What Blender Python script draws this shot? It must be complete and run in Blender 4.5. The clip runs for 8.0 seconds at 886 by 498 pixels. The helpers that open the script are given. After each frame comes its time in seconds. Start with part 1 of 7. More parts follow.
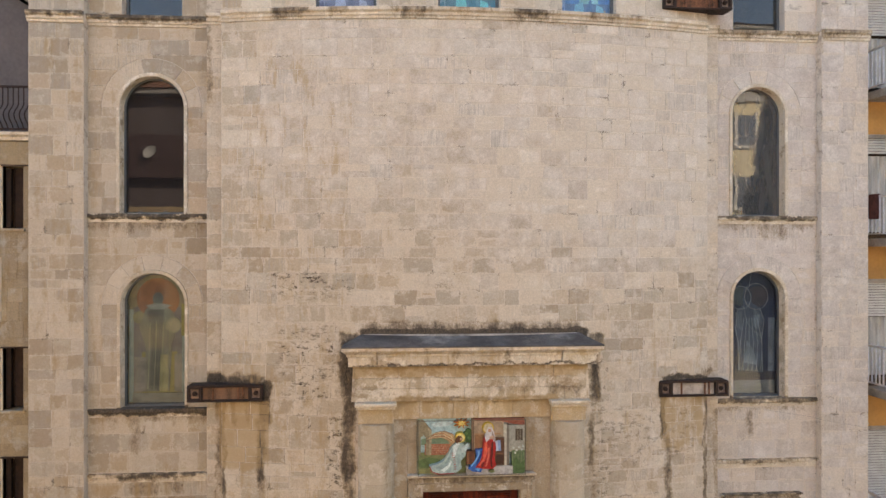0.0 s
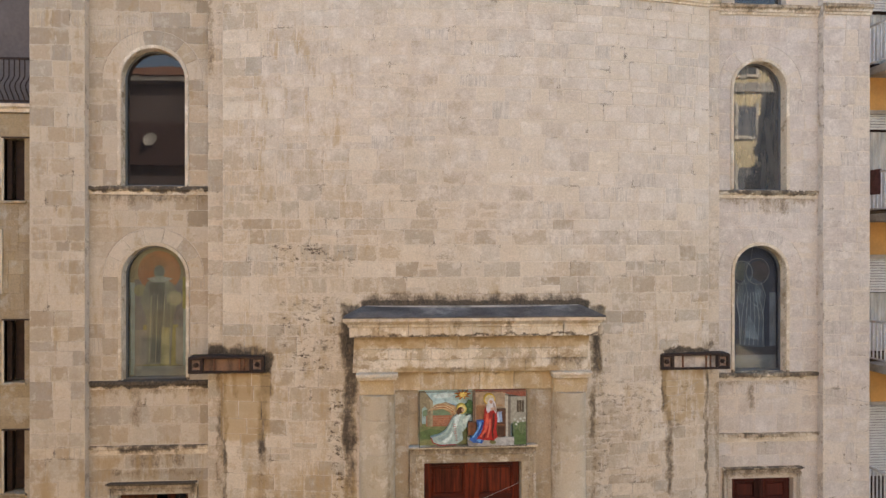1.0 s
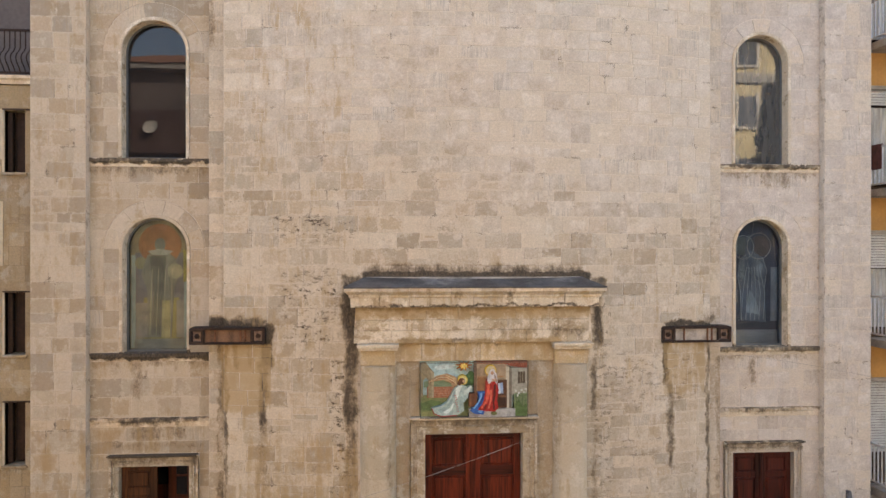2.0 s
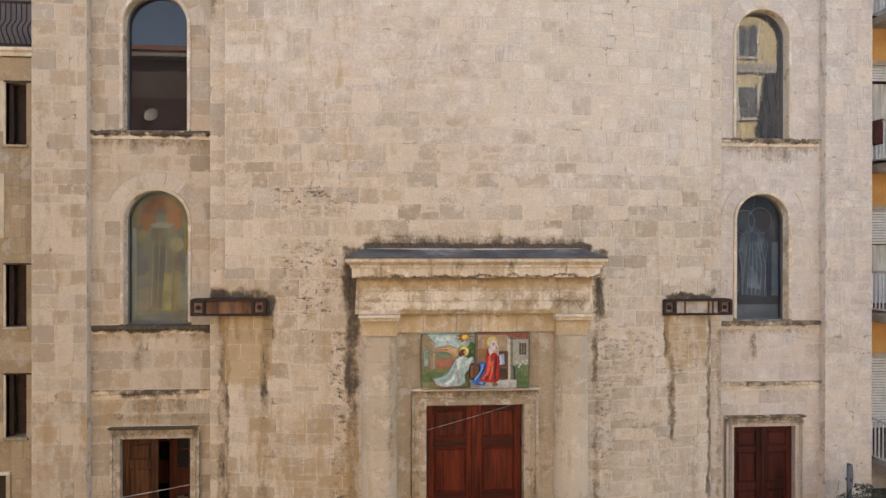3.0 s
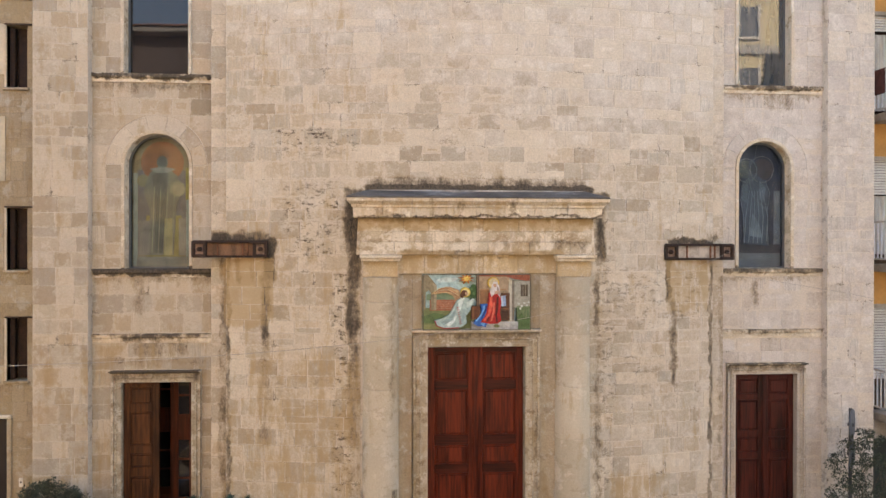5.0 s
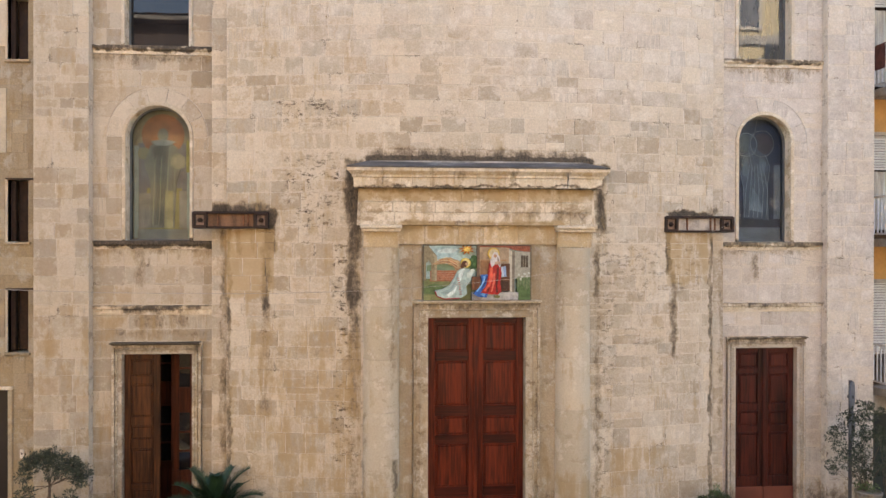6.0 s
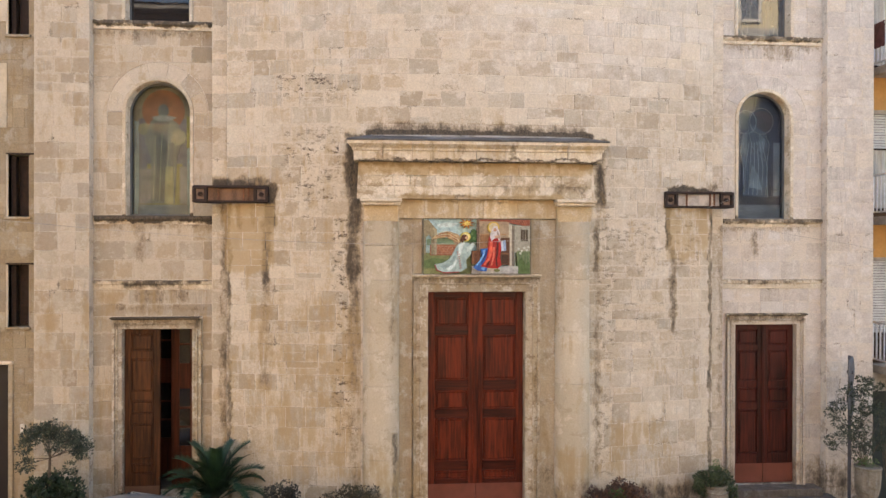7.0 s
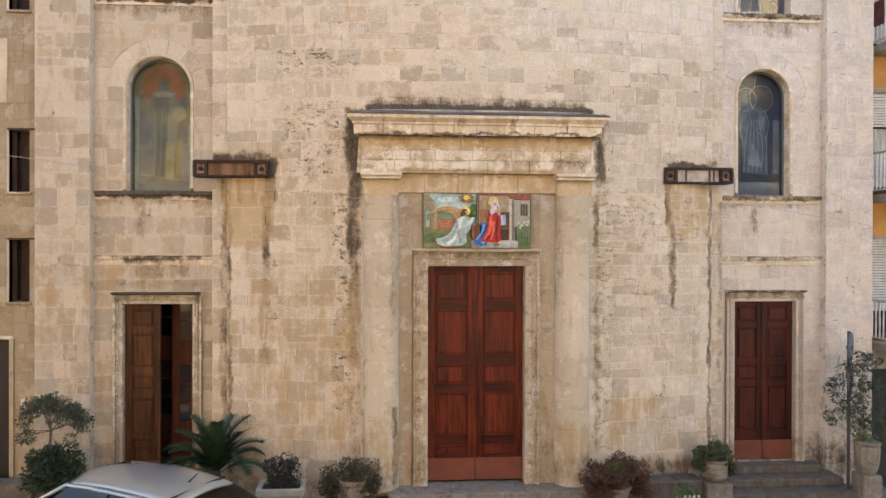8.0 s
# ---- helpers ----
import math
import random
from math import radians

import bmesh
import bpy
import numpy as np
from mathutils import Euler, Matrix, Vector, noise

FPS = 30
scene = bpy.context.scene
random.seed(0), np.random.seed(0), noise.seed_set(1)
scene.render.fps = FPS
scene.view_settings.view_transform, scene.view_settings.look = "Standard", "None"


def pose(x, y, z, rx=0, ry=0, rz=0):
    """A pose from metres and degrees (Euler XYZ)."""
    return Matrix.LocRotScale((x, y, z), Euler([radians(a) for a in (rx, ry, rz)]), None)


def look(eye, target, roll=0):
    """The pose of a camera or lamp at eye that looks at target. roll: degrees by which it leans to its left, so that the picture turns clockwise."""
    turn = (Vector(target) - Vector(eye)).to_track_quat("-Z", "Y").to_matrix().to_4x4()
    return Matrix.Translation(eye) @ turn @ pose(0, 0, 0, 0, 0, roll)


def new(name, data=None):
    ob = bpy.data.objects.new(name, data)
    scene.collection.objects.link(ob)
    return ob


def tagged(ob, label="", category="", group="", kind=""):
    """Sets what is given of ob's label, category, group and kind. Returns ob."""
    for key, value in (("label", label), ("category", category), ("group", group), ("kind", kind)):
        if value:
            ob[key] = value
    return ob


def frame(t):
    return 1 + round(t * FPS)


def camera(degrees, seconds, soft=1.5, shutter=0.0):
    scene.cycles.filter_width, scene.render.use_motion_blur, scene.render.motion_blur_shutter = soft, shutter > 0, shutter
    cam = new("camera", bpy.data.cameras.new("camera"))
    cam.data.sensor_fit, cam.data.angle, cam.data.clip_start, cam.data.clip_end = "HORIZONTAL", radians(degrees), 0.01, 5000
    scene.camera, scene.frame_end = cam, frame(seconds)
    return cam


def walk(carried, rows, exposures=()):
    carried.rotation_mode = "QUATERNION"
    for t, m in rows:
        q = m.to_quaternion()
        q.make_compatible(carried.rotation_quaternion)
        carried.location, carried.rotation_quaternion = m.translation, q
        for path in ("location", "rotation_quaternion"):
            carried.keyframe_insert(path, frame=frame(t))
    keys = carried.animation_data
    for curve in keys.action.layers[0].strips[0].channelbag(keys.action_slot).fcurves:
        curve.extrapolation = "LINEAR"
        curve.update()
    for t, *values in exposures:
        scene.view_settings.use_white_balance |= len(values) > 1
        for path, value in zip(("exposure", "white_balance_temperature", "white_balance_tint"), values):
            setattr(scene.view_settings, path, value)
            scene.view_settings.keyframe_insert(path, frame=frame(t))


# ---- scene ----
cam = camera(64.0, 8.0)
METRES, EYE, TILT, LEAN, TURN = 3.85, 8.4, 0.0, 0.0, -4.4
ROWS = [
    (0.0, 0.0, 0.0, 0.0, -0.0, -0.0, 0.0),
    (0.5, -0.0016, 0.0005, -0.0614, 0.01, -0.05, -0.01),
    (1.0, -0.0056, 0.002, -0.1254, 0.01, -0.06, -0.02),
    (1.5, -0.0084, 0.0043, -0.1884, 0.01, -0.09, -0.03),
    (3.0, -0.0167, 0.0042, -0.3809, 0.0, -0.11, -0.05),
    (3.5, -0.019, 0.0056, -0.4432, 0.04, -0.14, -0.06),
    (4.0, -0.0177, 0.0067, -0.5087, 0.04, -0.15, -0.08),
    (4.5, -0.0206, 0.0094, -0.5745, 0.03, -0.15, -0.09),
    (6.0, -0.021, 0.0043, -0.7693, 0.06, -0.2, -0.1),
    (6.5, -0.0211, 0.0016, -0.83, 0.07, -0.18, -0.11),
    (7.0, -0.0197, -0.0005, -0.8881, 0.07, -0.16, -0.12),
    (7.5, -0.0181, -0.0033, -0.9413, 0.08, -0.24, -0.13),
    (8.0, -0.018, -0.0064, -0.9989, 0.09, -0.24, -0.14),
]
walk(cam, [(t, pose(-1.53, -13.15, EYE, TILT, LEAN, TURN) @ pose(METRES * x, METRES * y, METRES * z, 90 + pitch, roll, yaw)) for t, x, y, z, yaw, pitch, roll in ROWS], [(0.0, 1.74, 7170, 13), (4.0, 1.93, 7150, 13), (8.0, 2.18, 7070, 13)])

# ---- light ----
scene.view_settings.exposure = 0.0
world = bpy.data.worlds.new("sky")
scene.world = world
world.use_nodes = True
wnt = world.node_tree
sky = wnt.nodes.new("ShaderNodeTexSky")
sky.sky_type = "NISHITA"
sky.sun_disc = False
SUN_EL, SUN_AZ = 30.0, 46.0
sky.sun_elevation, sky.sun_rotation = radians(SUN_EL), radians(SUN_AZ)
sky.air_density, sky.dust_density = 1.0, 2.5
wnt.nodes["Background"].inputs["Strength"].default_value = 0.15
wnt.links.new(sky.outputs[0], wnt.nodes["Background"].inputs["Color"])
# the sun stands behind the church, so the front lies in open shade
sun = new("sun", bpy.data.lights.new("sun", "SUN"))
sun.data.energy, sun.data.angle, sun.data.color = 4.5, radians(0.6), (1.0, 0.93, 0.82)
s_dir = Vector((math.sin(radians(SUN_AZ)) * math.cos(radians(SUN_EL)), math.cos(radians(SUN_AZ)) * math.cos(radians(SUN_EL)), math.sin(radians(SUN_EL))))
sun.matrix_world = look(s_dir * 60, (0, 0, 0))

# ---- node helpers ----


def sock(nt, s, v):
    if hasattr(v, "is_output"):
        nt.links.new(v, s)
    elif isinstance(v, (tuple, list)) and len(v) == 3 and len(s.default_value) == 4:
        s.default_value = (*v, 1)
    else:
        s.default_value = v


def math_n(nt, op, a, b=0.0, clamp=False):
    n = nt.nodes.new("ShaderNodeMath")
    n.operation, n.use_clamp = op, clamp
    sock(nt, n.inputs[0], a), sock(nt, n.inputs[1], b)
    return n.outputs[0]


def mix_n(nt, fac, a, b, mode="MIX"):
    n = nt.nodes.new("ShaderNodeMix")
    n.data_type, n.blend_type = "RGBA", mode
    sock(nt, n.inputs[0], fac), sock(nt, n.inputs[6], a), sock(nt, n.inputs[7], b)
    return n.outputs[2]


def range_n(nt, v, a, b, c=0.0, d=1.0, smooth=True):
    n = nt.nodes.new("ShaderNodeMapRange")
    n.interpolation_type = "SMOOTHSTEP" if smooth else "LINEAR"
    for i, q in enumerate((v, a, b, c, d)):
        sock(nt, n.inputs[i], q)
    return n.outputs[0]


def noise_n(nt, vec, scale, detail=4.0, rough=0.55):
    n = nt.nodes.new("ShaderNodeTexNoise")
    sock(nt, n.inputs["Vector"], vec)
    n.inputs["Scale"].default_value, n.inputs["Detail"].default_value, n.inputs["Roughness"].default_value = scale, detail, rough
    return n.outputs["Fac"]


def stretch_n(nt, vec, sc):
    n = nt.nodes.new("ShaderNodeMapping")
    sock(nt, n.inputs["Vector"], vec)
    n.inputs["Scale"].default_value = sc
    return n.outputs[0]


def ramp_n(nt, fac, stops):
    n = nt.nodes.new("ShaderNodeValToRGB")
    el = n.color_ramp.elements
    while len(el) < len(stops):
        el.new(0.5)
    for e, (p, c) in zip(el, stops):
        e.position, e.color = p, (*c, 1)
    sock(nt, n.inputs[0], fac)
    return n.outputs[0]


def bump_n(nt, h, strength, dist):
    n = nt.nodes.new("ShaderNodeBump")
    n.inputs["Strength"].default_value, n.inputs["Distance"].default_value = strength, dist
    sock(nt, n.inputs["Height"], h)
    return n.outputs[0]


def start_mat(name):
    m = bpy.data.materials.new(name)
    m.use_nodes = True
    nt = m.node_tree
    return m, nt, nt.nodes["Principled BSDF"], nt.nodes.new("ShaderNodeNewGeometry").outputs["Position"]


def simple(name, col, rough=0.6, metal=0.0, var=0.25, scale=6.0, bump=0.15, stain=(0.05, 0.045, 0.04), dirt=0.2, streak=False, per_piece=0.0):
    """Paint, metal, plaster and the like: a base colour with blotches at two scales, fine grain and some dirt."""
    m, nt, bs, p = start_mat(name)
    v = stretch_n(nt, p, (1, 1, 0.15)) if streak else p
    a, b = noise_n(nt, v, scale, 5), noise_n(nt, p, scale * 11, 3)
    k = math_n(nt, "ADD", range_n(nt, a, 0.3, 0.7, 1 - var, 1 + var), range_n(nt, b, 0.3, 0.7, -var * 0.4, var * 0.4))
    if per_piece:
        r = nt.nodes.new("ShaderNodeObjectInfo").outputs["Random"]
        k = math_n(nt, "MULTIPLY", k, range_n(nt, r, 0, 1, 1 - per_piece, 1 + per_piece, False))
    c = mix_n(nt, 1.0, col, k, "MULTIPLY")
    d = range_n(nt, noise_n(nt, v, scale * 0.45, 6, 0.65), 0.52, 0.78, 0.0, dirt)
    c = mix_n(nt, d, c, stain)
    sock(nt, bs.inputs["Base Color"], c)
    sock(nt, bs.inputs["Roughness"], range_n(nt, a, 0.3, 0.7, max(0.02, rough - 0.1), min(1, rough + 0.1)))
    bs.inputs["Metallic"].default_value = metal
    if bump:
        sock(nt, bs.inputs["Normal"], bump_n(nt, math_n(nt, "ADD", a, b), bump, 0.01))
    return m


def then_n(nt, first, v):
    """v unchanged, worked out after first."""
    n = nt.nodes.new("ShaderNodeMath")
    n.operation = "MULTIPLY_ADD"
    sock(nt, n.inputs[0], first), sock(nt, n.inputs[2], v)
    n.inputs[1].default_value = 0.0
    return n.outputs[0]


def field_n(nt, p, spots, stray=0.0):
    """Where dirt, pale glare or painted shade lies: soft-edged fields (x0, x1, z0, z1, soft, strength), whose edges
    stray from a straight line.
    """
    sep = nt.nodes.new("ShaderNodeSeparateXYZ")
    sock(nt, sep.inputs[0], p)
    x, z = sep.outputs[0], sep.outputs[2]
    if stray:
        x = math_n(nt, "ADD", x, range_n(nt, noise_n(nt, p, 3.4, 5, 0.65), 0.2, 0.8, -stray / 2, stray / 2, False))
        z = math_n(nt, "ADD", z, range_n(nt, noise_n(nt, p, 4.3, 5, 0.65), 0.2, 0.8, -stray / 2, stray / 2, False))
    total = 0.0
    for i, (x0, x1, z0, z1, soft, k) in enumerate(spots):
        if i:
            # each field waits for the one before it, which keeps the shader small
            x, z = then_n(nt, total, x), then_n(nt, total, z)
        f = math_n(nt, "MULTIPLY", range_n(nt, x, x0 - soft, x0 + soft), range_n(nt, x, x1 - soft, x1 + soft, 1.0, 0.0))
        g = math_n(nt, "MULTIPLY", range_n(nt, z, z0 - soft * 2, z0 + soft * 2), range_n(nt, z, z1 - soft, z1 + soft, 1.0, 0.0))
        total = math_n(nt, "MAXIMUM", total, math_n(nt, "MULTIPLY", math_n(nt, "MULTIPLY", f, g), k))
    return total


def stain_light_n(nt, p, spots, rag):
    """Ragged colour fields: dirt of its own shape, and ochre that also carries painted light."""
    return range_n(nt, math_n(nt, "ADD", field_n(nt, p, spots), rag), 0.38, 0.85, 0.0, 1.0)


def stone(name, tones, source="object", spots=(), ochre=(), mottle=0.5, speck=None, bump=0.45, contrast=1.0, wear=1.0, smear_size=1.0, pointed=0.0, glare=(), flake=((0.65, 0.59, 0.49), (0.36, 0.275, 0.18)), calm=1.0, stray=0.12, pale=0.545, lime_tint=(1.0, 1.0, 1.0)):
    """Weathered limestone; each block has its own tone and its own figure."""
    m, nt, bs, p = start_mat(name)
    sc = sum(q[0] for q in tones) / len(tones) / 0.5

    def tone(*q):
        return tuple(min(0.8, v * sc) for v in q)

    def off(v, k):
        return math_n(nt, "MULTIPLY", math_n(nt, "SUBTRACT", v, 0.5), k)
    if source == "object":
        r = nt.nodes.new("ShaderNodeObjectInfo").outputs["Random"]
    else:
        r = nt.nodes.new("ShaderNodeNewGeometry").outputs["Random Per Island"]
    wn = nt.nodes.new("ShaderNodeTexWhiteNoise")
    wn.noise_dimensions = "1D"
    sock(nt, wn.inputs["W"], r)
    chance = nt.nodes.new("ShaderNodeSeparateColor")
    sock(nt, chance.inputs[0], wn.outputs["Color"])
    own = nt.nodes.new("ShaderNodeVectorMath")
    own.operation = "MULTIPLY_ADD"
    sock(nt, own.inputs[0], wn.outputs["Color"]), sock(nt, own.inputs[2], p)
    own.inputs[1].default_value = (9, 9, 9)
    q = own.outputs[0]
    base = ramp_n(nt, r, [(i / (len(tones) - 1), t) for i, t in enumerate(tones)])
    base = mix_n(nt, 1.0, base, range_n(nt, wn.outputs["Value"], 0, 1, 1 - 0.13 * contrast, 1 + 0.11 * contrast, False), "MULTIPLY")
    big, mid, fine = noise_n(nt, p, 0.55, 5, 0.6), noise_n(nt, q, 4.5, 7, 0.66), noise_n(nt, p, 38.0, 5, 0.65)
    drip = noise_n(nt, stretch_n(nt, p, (8, 8, 0.9)), 1.0, 6, 0.65)
    c = mix_n(nt, range_n(nt, big, 0.42, 0.68, 0, mottle), base, tone(0.43, 0.33, 0.215))
    c = mix_n(nt, range_n(nt, mid, 0.52, 0.72, 0, 0.55 * calm), c, tone(0.64, 0.585, 0.50))
    c = mix_n(nt, range_n(nt, mid, 0.46, 0.28, 0, 0.45 * calm), c, tone(0.33, 0.255, 0.175))
    c = mix_n(nt, range_n(nt, drip, 0.54, 0.75, 0, 0.36 * calm), c, tone(0.31, 0.26, 0.205))
    c = mix_n(nt, range_n(nt, drip, 0.44, 0.30, 0, 0.42 * calm), c, tone(0.62, 0.57, 0.49))
    # smears of old mortar and rubbed patches with hard edges, running over the joints
    smear, rub = noise_n(nt, p, 2.3 * smear_size, 9, 0.7), noise_n(nt, stretch_n(nt, p, (1.0, 1.0, 1.6)), 1.7 * smear_size, 9, 0.72)
    c = mix_n(nt, range_n(nt, smear, pale, pale + 0.05, 0, 0.55 * wear), c, tone(*flake[0]))
    c = mix_n(nt, range_n(nt, rub, 0.555, 0.61, 0, 0.5 * wear), c, tone(*flake[1]))
    if glare:
        # pale lens glare, put into the stone colour as ragged fields
        fade = math_n(nt, "ADD", field_n(nt, p, glare), off(smear, 1.7))
        c = mix_n(nt, range_n(nt, fade, 0.15, 0.85, 0, 0.5), c, tone(0.7, 0.645, 0.585))
    foul_shade = field_n(nt, p, spots, stray) if spots else 0.0
    hollow = 0.0
    if pointed:
        # vertical chisel marks on a few blocks
        marks = math_n(nt, "MULTIPLY", range_n(nt, chance.outputs[1], 0.86, 0.9), range_n(nt, noise_n(nt, stretch_n(nt, q, (46, 46, 3)), 1.0, 3, 0.6), 0.46, 0.62, 0, 0.6))
        c = mix_n(nt, marks, c, tone(0.37, 0.335, 0.285))
        # lime pointing spread unevenly over the edges of each block; a few blocks are limed over
        uv = nt.nodes.new("ShaderNodeSeparateXYZ")
        sock(nt, uv.inputs[0], nt.nodes.new("ShaderNodeUVMap").outputs[0])
        du = math_n(nt, "SUBTRACT", 0.5, math_n(nt, "ABSOLUTE", math_n(nt, "SUBTRACT", uv.outputs[0], 0.5)))
        dv = math_n(nt, "SUBTRACT", 0.5, math_n(nt, "ABSOLUTE", math_n(nt, "SUBTRACT", uv.outputs[1], 0.5)))
        rim = math_n(nt, "MINIMUM", math_n(nt, "MULTIPLY", du, 0.40), math_n(nt, "MULTIPLY", dv, 0.28))
        edge = math_n(nt, "ADD", rim, off(noise_n(nt, p, 6.5, 7, 0.66), 0.25))
        edge = math_n(nt, "ADD", edge, off(noise_n(nt, p, 30.0, 3, 0.6), 0.03))
        cover = math_n(nt, "ADD", range_n(nt, wn.outputs["Value"], 0, 1, -0.012, 0.032, False), off(big, 0.12))
        cover = math_n(nt, "ADD", cover, range_n(nt, chance.outputs[0], 0.84, 0.94, 0.0, 0.09))
        lime = mix_n(nt, noise_n(nt, p, 3.0, 6, 0.65), tone(*[a * b for a, b in zip((0.52, 0.435, 0.325), lime_tint)]), tone(*[a * b for a, b in zip((0.63, 0.555, 0.45), lime_tint)]))
        c = mix_n(nt, range_n(nt, math_n(nt, "SUBTRACT", edge, cover), 0.014, -0.008, 0, 0.72 * pointed), c, lime)
        # stretches of open joint, more of them where the wall is foul
        loose = math_n(nt, "ADD", noise_n(nt, stretch_n(nt, p, (2.4, 2.4, 3.6)), 1.0, 7, 0.68), math_n(nt, "MULTIPLY", foul_shade, 0.1))
        gap = math_n(nt, "MULTIPLY", range_n(nt, rim, 0.009, 0.002), range_n(nt, loose, 0.585, 0.63))
        crumble = math_n(nt, "MULTIPLY", range_n(nt, rim, 0.05, 0.012), range_n(nt, math_n(nt, "ADD", loose, off(noise_n(nt, p, 26.0, 5, 0.7), 0.7)), 0.665, 0.74))
        hollow = math_n(nt, "MULTIPLY", math_n(nt, "MAXIMUM", math_n(nt, "MULTIPLY", gap, 0.75), crumble), 0.85)
    k = range_n(nt, fine, 0.28, 0.72, 1 - 0.16 * min(1.0, calm), 1 + 0.13 * min(1.0, calm))
    c = mix_n(nt, 1.0, c, k, "MULTIPLY")
    # pits along the bedding
    pit = noise_n(nt, stretch_n(nt, q, (5, 5, 15)), 1.0, 8, 0.74)
    pit_k = range_n(nt, pit, 0.685, 0.74, 0, 0.6)
    h = math_n(nt, "SUBTRACT", math_n(nt, "ADD", mid, math_n(nt, "MULTIPLY", fine, 0.5)), pit_k)
    pit_k = math_n(nt, "MAXIMUM", pit_k, hollow)
    if speck:
        hole = range_n(nt, noise_n(nt, stretch_n(nt, p, (6.5, 6.5, 12)), 1.0, 9, 0.8), 0.525, 0.585)
        pit_k = math_n(nt, "MAXIMUM", pit_k, math_n(nt, "MULTIPLY", hole, stain_light_n(nt, p, speck, math_n(nt, "MULTIPLY", big, 0.3))))
    c = mix_n(nt, pit_k, c, (0.075, 0.05, 0.03))
    if spots:
        ragged, crumb = noise_n(nt, stretch_n(nt, p, (1, 1, 0.6)), 6.0, 8, 0.7), noise_n(nt, stretch_n(nt, p, (1.3, 1.3, 0.7)), 30.0, 5, 0.68)
        # mostly dirt; some fields hold shade painted into the colour
        grime_shade = math_n(nt, "ADD", math_n(nt, "ADD", foul_shade, off(ragged, 1.45)), math_n(nt, "ADD", off(drip, 0.55), off(crumb, 0.75)))
        c = mix_n(nt, range_n(nt, grime_shade, 0.16, 0.6, 0, 0.55), c, tone(0.27, 0.185, 0.1))
        c = mix_n(nt, range_n(nt, grime_shade, 0.38, 0.92, 0, 0.94), c, mix_n(nt, range_n(nt, crumb, 0.35, 0.65), (0.014, 0.011, 0.008), (0.095, 0.072, 0.05)))
    if ochre:
        wash = noise_n(nt, stretch_n(nt, p, (1, 1, 0.5)), 3.2, 8, 0.7)
        rag = math_n(nt, "ADD", off(wash, 2.2), off(drip, 1.2))
        c = mix_n(nt, math_n(nt, "MULTIPLY", stain_light_n(nt, p, ochre, rag), 0.68), c, tone(0.38, 0.262, 0.125))
    sock(nt, bs.inputs["Base Color"], c)
    sock(nt, bs.inputs["Roughness"], range_n(nt, mid, 0.3, 0.7, 0.78, 0.95))
    sock(nt, bs.inputs["Normal"], bump_n(nt, h, bump, 0.012))
    return m


def wood(name, dark, light, rough=0.38, across=False):
    m, nt, bs, p = start_mat(name)
    grain = noise_n(nt, stretch_n(nt, p, (1.6, 34, 34) if across else (34, 34, 1.6)), 1.0, 6, 0.65)
    broad = noise_n(nt, stretch_n(nt, p, (0.9, 6, 6) if across else (7, 7, 0.9)), 1.0, 4, 0.6)
    f = math_n(nt, "ADD", math_n(nt, "MULTIPLY", grain, 0.6), math_n(nt, "MULTIPLY", broad, 0.5))
    c = mix_n(nt, range_n(nt, f, 0.4, 0.7), dark, light)
    sock(nt, bs.inputs["Base Color"], c)
    sock(nt, bs.inputs["Roughness"], range_n(nt, broad, 0.3, 0.7, rough - 0.08, rough + 0.15))
    bs.inputs["Specular IOR Level"].default_value = 0.2
    sock(nt, bs.inputs["Normal"], bump_n(nt, grain, 0.2, 0.004))
    return m


def glass(name, tint=(0.9, 0.95, 0.95), rough=0.0, ior=1.5, dust_haze=0.0, film_col=(0.42, 0.4, 0.37)):
    """A pane: clear, mirroring by its index, with a thin uneven film for dirt and painted haze."""
    m, nt, bs, p = start_mat(name)
    nt.nodes.remove(bs)
    through_pane, shine, both = nt.nodes.new("ShaderNodeBsdfTransparent"), nt.nodes.new("ShaderNodeBsdfGlossy"), nt.nodes.new("ShaderNodeMixShader")
    through_pane.inputs["Color"].default_value = (*tint, 1)
    shine.inputs["Roughness"].default_value = rough
    # old panes are never quite flat
    sock(nt, shine.inputs["Normal"], bump_n(nt, noise_n(nt, p, 1.1, 2), 0.02, 0.05))
    fres = nt.nodes.new("ShaderNodeFresnel")
    fres.inputs["IOR"].default_value = ior
    sock(nt, both.inputs[0], fres.outputs[0])
    nt.links.new(through_pane.outputs[0], both.inputs[1]), nt.links.new(shine.outputs[0], both.inputs[2])
    last = both
    if dust_haze:
        film, last = nt.nodes.new("ShaderNodeBsdfDiffuse"), nt.nodes.new("ShaderNodeMixShader")
        film.inputs[0].default_value = (*film_col, 1)
        streaks = noise_n(nt, stretch_n(nt, p, (6, 6, 1.2)), 1.0, 6, 0.65)
        sock(nt, last.inputs[0], range_n(nt, streaks, 0.3, 0.7, dust_haze * 0.7, dust_haze * 1.3))
        nt.links.new(both.outputs[0], last.inputs[1]), nt.links.new(film.outputs[0], last.inputs[2])
    nt.links.new(last.outputs[0], nt.nodes["Material Output"].inputs["Surface"])
    return m


def flat(name, col, rough=0.7):
    return simple(name, col, rough, var=0.12, scale=14, bump=0.05, dirt=0.05)


